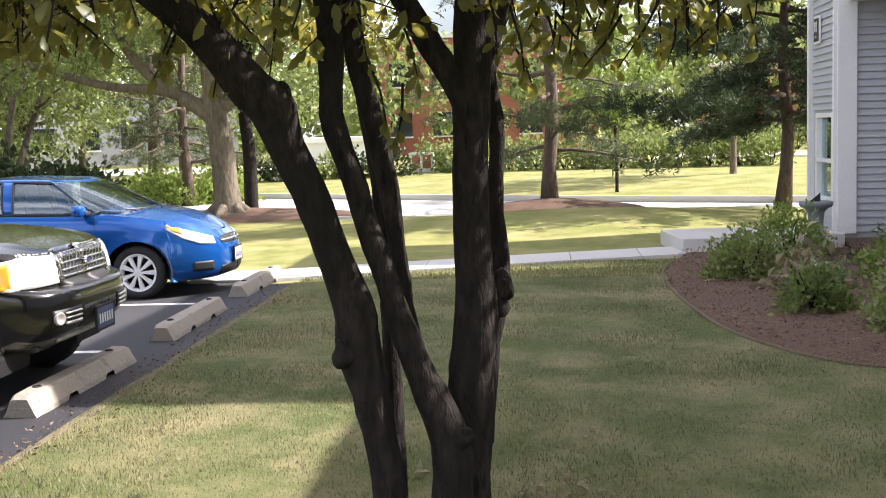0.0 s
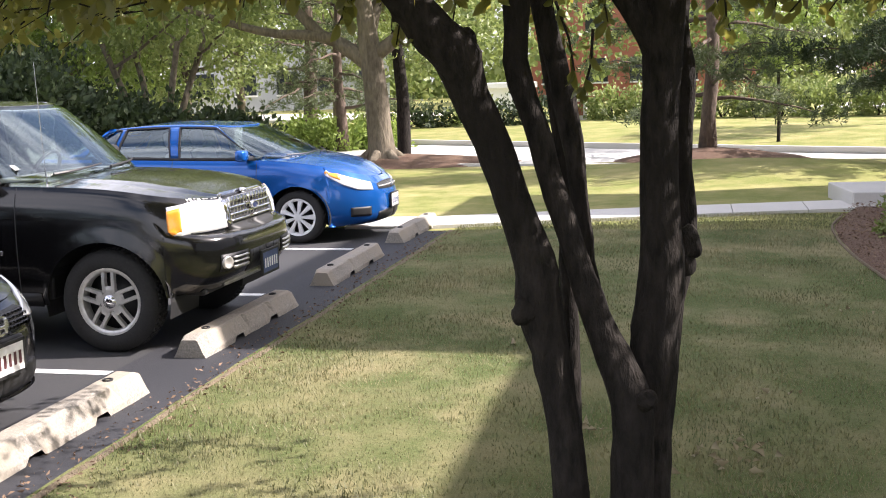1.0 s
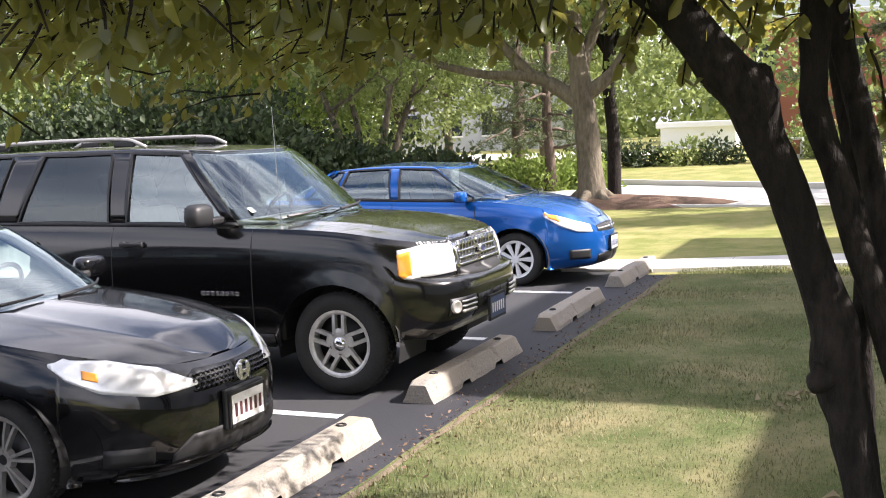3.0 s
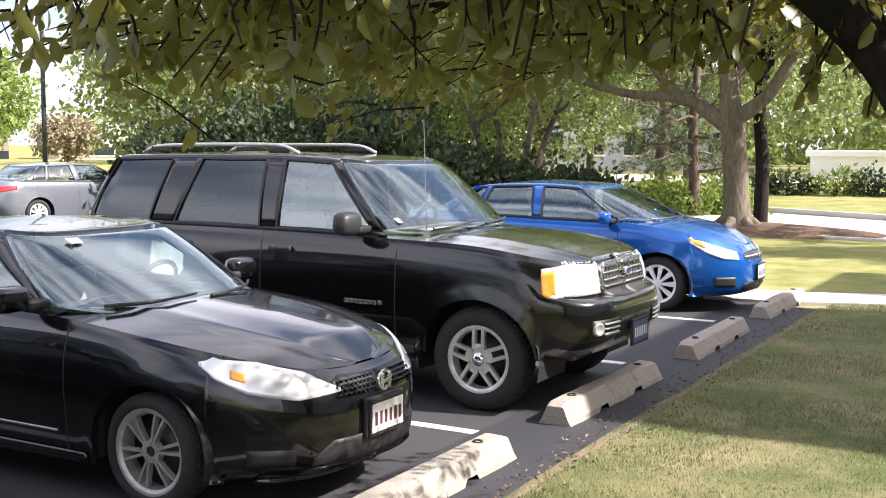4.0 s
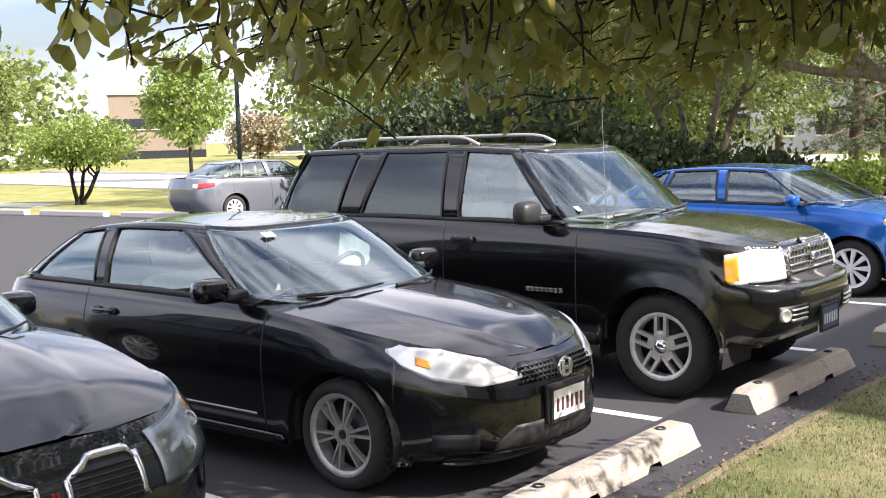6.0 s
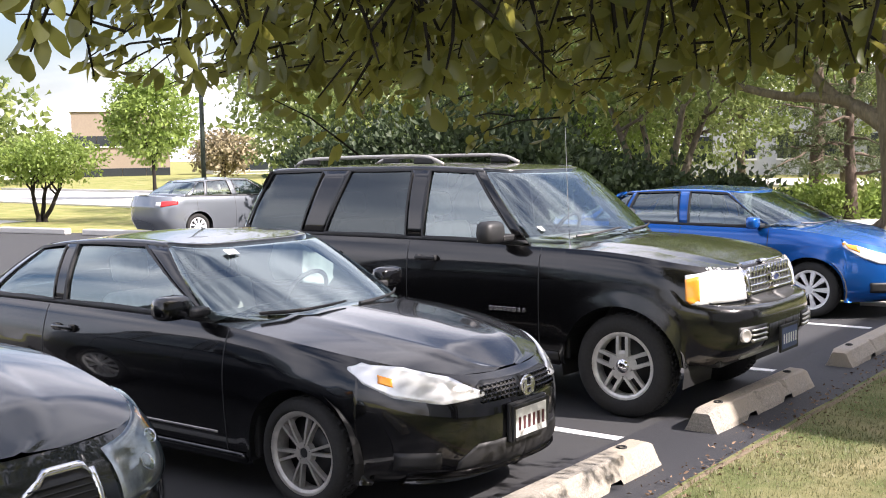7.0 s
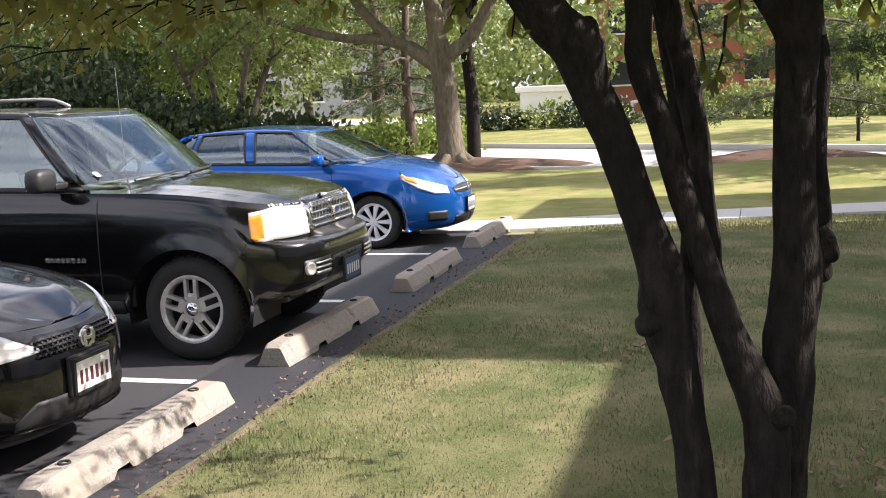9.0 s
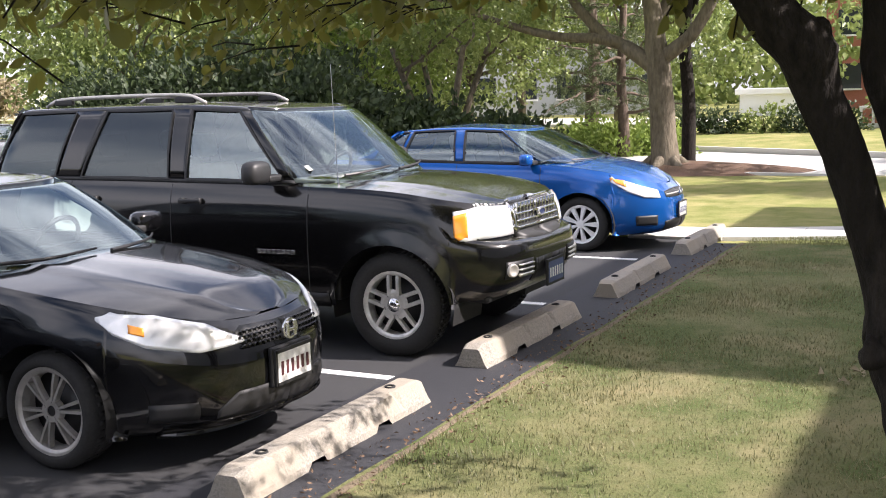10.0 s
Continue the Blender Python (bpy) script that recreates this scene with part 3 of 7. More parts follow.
def build_car(name, car, at, label, style, paint, group="parked cars", turn=0.0):
    root = new(name)
    root.matrix_basis = pose(*at, 0, 0, turn)
    tagged(root, label, "car", group)
    # body wall
    svals = sorted(set([round(0.25 * (i / 40), 5) for i in range(41)] + [round(0.75 + 0.25 * i / 16, 5) for i in range(17)]
                       + [0.25 + 0.5 * i / 130 for i in range(131)]
                       + [car.s_at_x(ax + d * car.arch) for ax in (0, -car.wheelbase) for d in (-1.0, -0.995, -0.97, -0.92, 0.92, 0.97, 0.995, 1.0)]))
    full = [-s for s in reversed(svals)] + svals[1:]
    ts = [0.0, 0.03, 0.08, 0.14, 0.2, 0.27, 0.34, 0.41, 0.48, 0.55, 0.6, 0.63, 0.66, 0.69, 0.73, 0.78, 0.83, 0.88, 0.92, 0.95, 0.98, 1.0]
    bounds = [0.0] + [car.s_at_x(sx) for sx in car.doors] + [1.0]
    names = ["fender"] + ["door"] * (len(car.doors) - 1) + ["quarter_panel"]

    def wall(name_, ss, tlist):
        return grid_part(name_, [[car.body(s, t) for s in ss] for t in tlist], paint, root)
    # front: bumper, and the rest of the nose above it
    sb = car.s_at_x(car.bumper_end)
    front = [s for s in full if abs(s) <= sb]
    if front[0] != -sb:
        front = [-sb] + front + [sb]
    tb = car.bumper_t
    wall("bumper", front, [t for t in ts if t < tb] + [tb])
    wall("nose_panel", front, [tb] + [t for t in ts if t > tb])
    for sign in (1, -1):
        cuts = [sb] + bounds[1:-1] + [1.0]
        for (s0, s1), nm in zip(zip(cuts[:-1], cuts[1:]), names):
            ss = [s0] + [s for s in svals if s0 + 1e-4 < s < s1 - 1e-4] + [s1]
            wall(nm, [s * sign for s in (ss if sign > 0 else reversed(ss))], ts)
    for sx in car.seams:
        for sign in (1, -1):
            s0, s1 = car.s_at_x(sx + 0.004), car.s_at_x(sx - 0.004)
            v, f = patch(lambda a, b, sg=sign: car.body(sg * (s0 + (s1 - s0) * a), 0.04 + 0.95 * b), 1, 14, 0.0015, 0.004)
            obj("door_gap", v, f, "black_plastic", root)
    # hood
    xs = np.linspace(car.hood_x, lerp_table(car.front, 1.0) - 0.002, 36)
    P = []
    for x in xs:
        s = car.s_at_x(float(x), 1.0)
        ye = abs(car.body(s, 1.0).y) + 0.002
        row = []
        for i in range(25):
            q = -1 + 2 * i / 24
            q = math.copysign(abs(q) ** 0.8, q)
            z = car.top(float(x)) + car.crown * (1 - q ** 2) * min(1.0, (xs[-1] - x) / 0.25 + 0.15)
            for line in car.creases:
                z += 0.010 * math.exp(-((abs(q) - line) / 0.05) ** 2)
            row.append(Vector((x, q * ye, z)))
        P.append(row)
    grid_part("hood", P, paint, root)
    # deck behind the cabin
    xs = np.linspace(lerp_table(car.rear, 1.0) + 0.004, car.deck_x, 14)
    P = []
    for x in xs:
        ye = abs(car.body(car.s_at_x(float(x), 1.0), 1.0).y) + 0.002
        P.append([Vector((x, (-1 + 2 * i / 12) * ye, car.top(float(x)) + 0.03 * (1 - (-1 + 2 * i / 12) ** 2))) for i in range(13)])
    grid_part("deck_lid", P, paint, root)
    # belt shelf that closes the body under the glass
    P = []
    for x in np.linspace(car.deck_x - 0.05, car.hood_x + 0.05, 20):
        ye = abs(car.body(car.s_at_x(float(x), 1.0), 1.0).y)
        P.append([Vector((x, ye * q, car.top(float(x)) - d)) for q, d in ((-1, 0), (-0.93, -0.004), (-0.86, 0.02), (-0.84, 0.28), (0.84, 0.28), (0.86, 0.02), (0.93, -0.004), (1, 0))])
    grid_part("door_sills", P, "black_plastic", root)
    # underbody and wheel housings
    bm = box_bm(car.wheelbase - 2 * car.arch + 0.02, car.width - 0.16, 0.42, (-car.wheelbase / 2, 0, car.sill[1][1] + 0.24), 0.02)
    part("underbody", bm, "black_plastic", root)
    bm = box_bm(0.5, car.width - 0.5, 0.3, (0.4, 0, car.hub + 0.16), 0.03)
    part("radiator_housing", bm, "black_plastic", root)
    for ax in (0.0, -car.wheelbase):
        for sign in (1, -1):
            verts, faces = [], []
            for k in range(15):
                a = math.pi * (k / 14) * 1.16 - 0.25
                px, pz = ax + (car.arch + 0.03) * math.cos(a), car.hub + (car.arch + 0.03) * math.sin(a) * car.arch_k
                verts += [(px, sign * (car.width / 2 - 0.03), pz), (px, sign * (car.width / 2 - 0.5), pz)]
                verts += [(ax, sign * (car.width / 2 - 0.5), car.hub)]
            for k in range(14):
                faces += [(k * 3, k * 3 + 1, k * 3 + 4, k * 3 + 3), (k * 3 + 1, k * 3 + 2, k * 3 + 4)]
            obj("wheel_housing", verts, faces, "black_plastic", root)
    for ax in (0.0, -car.wheelbase):
        for sign in (1, -1):
            add_wheel(car, root, ax, sign, style)
    # cabin: glass and pillars
    sA, sR = car.s_pillar
    C = car.cabin

    def put(nm, fn, mat, na, nb, lift=0.0, skirt=0.02, lab="", parent=root):
        v, f = patch(fn, na, nb, lift, skirt)
        return obj(nm, v, f, mat, parent, True, lab)
    put("windshield", lambda a, b: C(-sA + 2 * sA * a, 0.0 + 0.955 * b), "glass", 24, 10, 0.0, 0.006)
    put("windshield_header", lambda a, b: C(-sA + 2 * sA * a, 0.945 + 0.055 * b), paint, 24, 3, 0.002)
    put("rear_window", lambda a, b: C((sR + (1 - sR) * 2 * a) if a <= 0.5 else -(1 - (a - 0.5) * 2 * (1 - sR)), 0.10 + 0.83 * b), car.rear_glass, 20, 8, 0.0, 0.006)
    for lo, hi in ((0.0, 0.10), (0.93, 1.0)):
        put("rear_frame", lambda a, b, lo=lo, hi=hi: C((sR + (1 - sR) * 2 * a) if a <= 0.5 else -(1 - (a - 0.5) * 2 * (1 - sR)), lo + (hi - lo) * b), paint, 20, 2, 0.004)
    v0, v1 = car.window_v
    for sign in (1, -1):
        def side_x(x0, x1, b):
            v = v0 + (v1 - v0) * b
            return car.s_cab(x0 + (x1 - x0) * b, v), v
        edges = []
        for w in car.windows:
            edges.append((w[0], w[1], w[2], w[3]))
        # panes
        for k, (x0b, x1b, x0t, x1t) in enumerate(edges):
            def pane(a, b, q=(x0b, x1b, x0t, x1t), sg=sign):
                v = v0 + (v1 - v0) * b
                sL, sRr = car.s_cab(q[0] + (q[2] - q[0]) * b, v), car.s_cab(q[1] + (q[3] - q[1]) * b, v)
                return C(sg * (sL + (sRr - sL) * a), v)
            put("side_window", pane, car.pane_mats[k], 8, 6, -0.012, 0.0)
            # rubber and bright frame round the pane
            rim_v, rim_f = [], []
            path_ = [(i / 10, 0.0) for i in range(11)] + [(1.0, i / 6) for i in range(1, 7)] + [(1 - i / 10, 1.0) for i in range(1, 11)] + [(0.0, 1 - i / 6) for i in range(1, 6)]
            pts = [pane(a, b) for a, b in path_]
            cen = sum(pts, Vector()) / len(pts)
            for p in pts:
                d = (p - cen).normalized()
                yo = Vector((0, -sign * 0.006, 0))
                rim_v += [p + d * 0.010 + yo, p - d * 0.012 + yo, p - d * 0.012 - yo * 2.5]
            m = len(pts)
            for i in range(m):
                q = (i + 1) % m
                rim_f += [(i * 3, q * 3, q * 3 + 1, i * 3 + 1), (i * 3 + 1, q * 3 + 1, q * 3 + 2, i * 3 + 2)]
            obj("window_seal", rim_v, rim_f, "black_plastic", root)
        # pillars between panes, and before the first and after the last
        marks = [(None, None)] + [(w[1], w[3]) for w in edges]
        nexts = [(w[0], w[2]) for w in edges] + [(None, None)]
        order = sorted(range(len(edges)), key=lambda i: -edges[i][0])
        gaps = []
        prev = None
        for i in order:
            gaps.append((prev, (edges[i][1], edges[i][3])))
            prev = (edges[i][0], edges[i][2])
        gaps.append((prev, None))
        for g0, g1 in gaps:
            def pil(a, b, g0=g0, g1=g1, sg=sign):
                v = v0 + (v1 - v0) * b
                s0 = sA if g0 is None else car.s_cab(g0[0] + (g0[1] - g0[0]) * b, v)
                s1 = sR if g1 is None else car.s_cab(g1[0] + (g1[1] - g1[0]) * b, v)
                return C(sg * (s0 + (s1 - s0) * a), v)
            put("pillar", pil, paint, 6, 8, 0.0, 0.03)
        put("roof_side", lambda a, b, sg=sign: C(sg * (sA + (sR - sA) * a), v1 + (1 - v1) * b), paint, 40, 3, 0.0, 0.03)
        put("belt_line", lambda a, b, sg=sign: C(sg * (sA + (sR - sA) * a), v0 * b), car.belt_mat, 40, 2, 0.0, 0.02)
    ringn = 96
    verts, faces = [], []
    cx = (car.roof[0] + car.roof[3]) / 2
    K = [0, 0.04, 0.10, 0.2, 0.35, 0.55, 0.75, 0.9]
    for k in K:
        for i in range(ringn):
            s = -1 + 2 * i / ringn
            p = C(s, 1.0)
            px = p.x + (cx - p.x) * k
            verts.append(Vector((px, p.y * (1 - k), smooth_table(car.roof_z, px) + (p.z - smooth_table(car.roof_z, p.x)) * (1 - k) ** 2 + car.roof_crown * k * k * (3 - 2 * k))))
    verts.append(Vector((cx, 0, smooth_table(car.roof_z, cx) + car.roof_crown)))
    for j in range(len(K) - 1):
        for i in range(ringn):
            q = (i + 1) % ringn
            faces.append((j * ringn + i, (j + 1) * ringn + i, (j + 1) * ringn + q, j * ringn + q)[::-1])
    for i in range(ringn):
        faces.append(((len(K) - 1) * ringn + i, (len(K) - 1) * ringn + (i + 1) % ringn, len(verts) - 1))
    obj("roof", verts, faces, paint, root, True)
    # inside
    zf = car.sill[1][1] + 0.30
    for (sx, sy) in car.seats:
        v, f = seat_mesh(sx, sy, zf + car.seat_up)
        obj("seat", v, f, "seat", root, True, "grey cloth seat with headrest")
    part("dashboard", box_bm(0.55, car.width - 0.36, 0.22, (car.base[0] - 0.42, 0, car.top(car.base[0] - 0.4) - 0.08), 0.08, 3), "dash", root, "", True)
    v, f = [], []
    for i in range(24):
        for j in range(6):
            a, b = 2 * math.pi * i / 24, 2 * math.pi * j / 6
            q = Vector(((0.18 + 0.016 * math.cos(b)) * math.cos(a), (0.18 + 0.016 * math.cos(b)) * math.sin(a), 0.016 * math.sin(b)))
            q = Matrix.Rotation(radians(-62), 3, 'Y') @ q
            v.append(q + Vector((car.base[0] - 0.78, 0.36, car.top(-0.8) + 0.02)))
            f.append((i * 6 + j, ((i + 1) % 24) * 6 + j, ((i + 1) % 24) * 6 + (j + 1) % 6, i * 6 + (j + 1) % 6))
    obj("steering_wheel", v, f, "black_plastic", root, True)
    # wipers along the foot of the windshield
    for sy0, sy1 in ((-0.62, -0.06), (0.02, 0.58)):
        pts = []
        for i in range(6):
            yy = sy0 + (sy1 - sy0) * i / 5
            s = 0.0
            lo, hi = 0.0, 0.3
            for _ in range(24):
                mm = (lo + hi) / 2
                lo, hi = (mm, hi) if abs(C(mm, 0.05).y) < abs(yy) else (lo, mm)
            s = lo if yy < 0 else -lo
            pts.append(C(s, 0.035 + 0.05 * i / 5) + Vector((0.02, 0, 0.022)))
        v, f = tube(pts, [0.011, 0.012, 0.010, 0.009, 0.008, 0.006], 6)
        obj("wiper", v, f, "black_plastic", root)
    return root


def front_patch(car, root, name, y0, y1, zlo, zhi, mat, lift=0.008, na=14, nb=6, label="", sides=(1, -1), parent=None, skirt=0.02):
    """A patch on the nose from y0 to y1 (towards the side), its lower and upper edges given as (share, z)."""
    made = []
    for sign in sides:
        s0, s1 = car.s_at_y(-abs(y0)) * (1 if y0 <= 0 else -1), car.s_at_y(-abs(y1)) * (1 if y1 <= 0 else -1)
        def fn(a, b, sg=sign):
            return car.body_z(sg * (s0 + (s1 - s0) * a), shaped(a, zlo) + (shaped(a, zhi) - shaped(a, zlo)) * b)
        v, f = patch(fn, na, nb, lift, skirt)
        made.append(obj(name, v, f, mat, parent or root, True, label))
    return made


def s_patch(car, root, name, s0, s1, zlo, zhi, mat, lift=0.008, na=16, nb=6, label="", sides=(1, -1), parent=None, skirt=0.02):
    made = []
    for sign in sides:
        def fn(a, b, sg=sign):
            return car.body_z(sg * (s0 + (s1 - s0) * a), shaped(a, zlo) + (shaped(a, zhi) - shaped(a, zlo)) * b)
        v, f = patch(fn, na, nb, lift, skirt)
        made.append(obj(name, v, f, mat, parent or root, True, label))
    return made


def plate(root, x, y, z, mat, ink, n_bars, lean=0.0):
    pl = part("number_plate", box_bm(0.012, 0.305, 0.155, (x, y, z), 0.004), mat, root)
    fr = join([vf(box_bm(0.02, sy, sz, (x - 0.004, y + dy, z + dz), 0.003))
               for sy, sz, dy, dz in ((0.335, 0.02, 0, 0.085), (0.335, 0.02, 0, -0.085), (0.02, 0.19, 0.16, 0), (0.02, 0.19, -0.16, 0))])
    obj("plate_frame", fr[0], fr[1], "black_plastic", pl)
    for i in range(n_bars):
        part("plate_mark", box_bm(0.004, 0.020, 0.070, (x + 0.007, y - 0.115 + 0.23 * i / (n_bars - 1), z - 0.005)), ink, pl)


def mirror(root, x, y, z, mat, size=(0.13, 0.22, 0.15), arm=0.10):
    side = -1 if y < 0 else 1
    bm = bmesh.new()
    bmesh.ops.create_uvsphere(bm, u_segments=16, v_segments=10, radius=1.0)
    for v in bm.verts:
        for i in range(3):
            v.co[i] = math.copysign(abs(v.co[i]) ** 0.6, v.co[i]) * size[i] / 2
        if v.co.x < -size[0] * 0.30:
            v.co.x = -size[0] * 0.30
    bmesh.ops.translate(bm, vec=(x, y, z), verts=bm.verts)
    mm = part("door_mirror", bm, mat, root, "", True)
    part("mirror_arm", box_bm(0.10, arm + 0.06, 0.05, (x + 0.02, y - side * (size[1] / 2 + arm / 2 - 0.02), z - size[2] * 0.28), 0.015), "black_plastic", mm)
    part("mirror_glass", box_bm(0.004, size[1] * 0.8, size[2] * 0.75, (x - size[0] * 0.31, y, z), 0.001), "chrome", mm)


def handle(car, root, x, z, mat):
    for sign in (1, -1):
        s = car.s_at_x(x) * sign
        p = car.body_z(s, z)
        side = -1 if p.y < 0 else 1
        h = part("door_handle", box_bm(0.21, 0.022, 0.03, (p.x, p.y + side * 0.028, p.z), 0.010, 3), mat, root, "", True)
        for dx in (-0.08, 0.08):
            part("handle_mount", box_bm(0.035, 0.04, 0.045, (p.x + dx, p.y + side * 0.010, p.z), 0.008), "black_plastic", h)


def ring_badge(root, x, y, z, ry, rz, mat, th=0.012, fill=None):
    v, f = [], []
    for i in range(28):
        a = 2 * math.pi * i / 28
        for dr, dx in ((1.0, 0), (1.0, th), (0.78, th), (0.78, 0)):
            v.append((x + dx, y + ry * dr * math.cos(a), z + rz * dr * math.sin(a)))
        q = (i + 1) % 28
        for j in range(3):
            f.append((i * 4 + j, q * 4 + j, q * 4 + j + 1, i * 4 + j + 1))
    b = obj("badge", v, f, mat, root, False, "plain oval badge")
    if fill:
        v = [(x + th * 0.5, y + ry * 0.8 * math.cos(2 * math.pi * i / 28), z + rz * 0.8 * math.sin(2 * math.pi * i / 28)) for i in range(28)] + [(x, y + ry * 0.8 * math.cos(2 * math.pi * i / 28), z + rz * 0.8 * math.sin(2 * math.pi * i / 28)) for i in range(28)]
        f = [tuple(range(28))] + [(i, 28 + i, 28 + (i + 1) % 28, (i + 1) % 28) for i in range(28)]
        obj("badge_field", v, f, fill, b)


# ---- the black sport-utility vehicle
suv = Car(width=1.83, wheelbase=2.89, hub=0.368, rim=0.236, arch=0.455, arch_k=0.95, flare=0.012, lugs=True, wheel_turn=0.35,
          sill=[(-4.2, 0.46), (-3.5, 0.34), (-0.5, 0.34), (0.4, 0.40), (0.9, 0.43)],
          shoulder=[(-4.2, 1.21), (-2.5, 1.21), (-0.7, 1.19), (0.0, 1.165), (0.45, 1.10), (0.72, 1.04)],
          front=[(0, 0.70), (0.10, 0.79), (0.25, 0.85), (0.50, 0.855), (0.60, 0.84), (0.64, 0.80), (0.655, 0.745), (0.85, 0.725), (0.95, 0.70), (1.0, 0.66)],
          rear=[(0, -4.0), (0.3, -4.12), (0.6, -4.10), (1.0, -4.06)],
          girth=[(0, 0.95), (0.1, 0.985), (0.35, 1.0), (0.6, 1.0), (0.8, 0.99), (0.93, 0.965), (1.0, 0.935)],
          xa=0.05, xb=-3.6, nf=(2.5, 4.6), seams=(-0.66, -1.90, -2.93), doors=(-0.66, -1.90, -2.93), bumper_end=0.44, bumper_t=0.655,
          hood_x=-0.86, deck_x=-3.95, crown=0.045, creases=(0.62,),
          base=(-0.40, -1.00, -3.7, -4.05, 0.835, (2.6, 3.2), (2.4, 5.0)), roof=(-1.12, -1.45, -3.5, -3.72, 0.665, (2.6, 4.0), (2.4, 5.0)),
          roof_z=[(-3.8, 1.775), (-3.2, 1.79), (-2.0, 1.795), (-1.4, 1.775), (-1.1, 1.75)], roof_crown=0.02, cowl=0.04, bow=0.035,
          s_pillar=(0.212, 0.80), window_v=(0.045, 0.88), rear_glass="glass_tint", belt_mat="black_plastic",
          windows=[(-1.80, -0.90, -1.80, -1.36), (-2.86, -1.97, -2.66, -1.99), (-3.86, -3.14, -3.60, -2.98)], pane_mats=("glass", "glass_tint", "glass_tint"),
          seats=((-1.55, -0.38), (-1.55, 0.38), (-2.5, -0.38), (-2.5, 0.38)), seat_up=0.06)
SUV = build_car("suv", suv, (-0.545, 0.12 + 0.88, 0.0), "dusty black sport-utility vehicle with chrome grille, parked at a wheel stop", "split", "paint_suv")
lamp_z0, lamp_z1 = [(0, 0.845), (1, 0.835)], [(0, 1.035), (0.5, 1.055), (1, 1.03)]
sA0, sA1 = suv.s_at_y(-0.43, 0.8), suv.s_at_x(0.47, 0.8)
for o in s_patch(suv, SUV, "headlight", sA0, sA1, lamp_z0, lamp_z1, "lamp_white", 0.012, 18, 8, "large clear rectangular headlight"):
    pass
sM = sA0 + (sA1 - sA0) * 0.80
s_patch(suv, SUV, "turn_signal", sM, sA1 + 0.001, [(0, 0.848), (1, 0.838)], [(0, 1.02), (1, 1.0)], "lamp_amber", 0.020, 8, 6, "amber turn signal lens")
front_patch(suv, SUV, "grille_surround", 0.0, -0.42, [(0, 0.80), (1, 0.83)], [(0, 1.075), (0.9, 1.065), (1, 1.05)], "black_plastic", 0.012, 16, 8, "black grille opening")
for k in range(5):
    zz = 0.872 + 0.044 * k
    front_patch(suv, SUV, "grille_bar", 0.0, -0.385 + 0.012 * k * 0, [(0, zz)], [(0, zz + 0.017)], "chrome", 0.034, 16, 1, "chrome grille bar", skirt=0.03)
for k in range(13):
    yy = -0.36 + 0.06 * k
    p = suv.body_z(suv.s_at_y(yy), 0.96)
    part("grille_rib", box_bm(0.022, 0.012, 0.185, (p.x + 0.014, yy, 0.965), 0.003), "chrome", SUV)
front_patch(suv, SUV, "grille_trim", 0.0, -0.41, [(0, 1.058), (1, 1.045)], [(0, 1.078), (1, 1.064)], "chrome", 0.026, 16, 1, "chrome upper grille trim")
front_patch(suv, SUV, "grille_trim", -0.385, -0.42, [(0, 0.855)], [(0, 1.06)], "chrome", 0.03, 3, 5, "chrome grille side trim")
ring_badge(SUV, 0.775, 0, 0.965, 0.064, 0.029, "badge", 0.014, "badge_blue")
front_patch(suv, SUV, "bumper_intake", -0.15, -0.26, [(0, 0.52)], [(0, 0.66)], "black_plastic", 0.004, 6, 3)
front_patch(suv, SUV, "fog_opening", -0.34, -0.66, [(0, 0.555)], [(0, 0.675)], "black_plastic", 0.006, 10, 4)
for k in range(3):
    front_patch(suv, SUV, "fog_slat", -0.36, -0.55, [(0, 0.573 + 0.034 * k)], [(0, 0.583 + 0.034 * k)], "alloy", 0.022, 8, 1)
for sg in (-1, 1):
    p = suv.body_z(suv.s_at_y(-0.61) * (1 if sg < 0 else -1), 0.615)
    v, f = revolve([(0.0, 0.008), (0.030, 0.010), (0.040, 0.018), (0.046, 0.014), (0.050, -0.02)], (0, 0, 0), 20, 'z')
    o = obj("fog_lamp", v, f, "alloy_dark", SUV, True)
    o.matrix_local = Matrix.Translation(p + Vector((0.005, sg * 0.005, 0))) @ Matrix.Rotation(radians(90), 4, 'Y') @ Matrix.Rotation(radians(-24 * sg), 4, 'X')
front_patch(suv, SUV, "lower_intake", 0.0, -0.30, [(0, 0.50)], [(0, 0.66)], "black_plastic", 0.003, 8, 4)
front_patch(suv, SUV, "skid_plate", 0.0, -0.50, [(0, 0.43)], [(0, 0.475), (1, 0.45)], "alloy", 0.012, 12, 2, "grey lower valance")
plate(SUV, 0.885, 0.0, 0.535, "plate_blue", "plate_white", 6)
mirror(SUV, -0.99, -1.045, 1.30, "black_plastic", (0.15, 0.25, 0.17))
mirror(SUV, -0.99, 1.045, 1.30, "black_plastic", (0.15, 0.25, 0.17))
handle(suv, SUV, -1.70, 1.075, "black_plastic")
handle(suv, SUV, -2.72, 1.075, "black_plastic")
for i, w_ in enumerate((0.030, 0.026, 0.028, 0.024, 0.030, 0.028, 0.024, 0.028)):
    p = suv.body_z(suv.s_at_x(-1.08 + 0.042 * i), 0.72)
    part("door_lettering", box_bm(w_, 0.006, 0.030, (p.x, p.y - 0.003, 0.72), 0.002), "badge", SUV, "bright metal lettering marks")
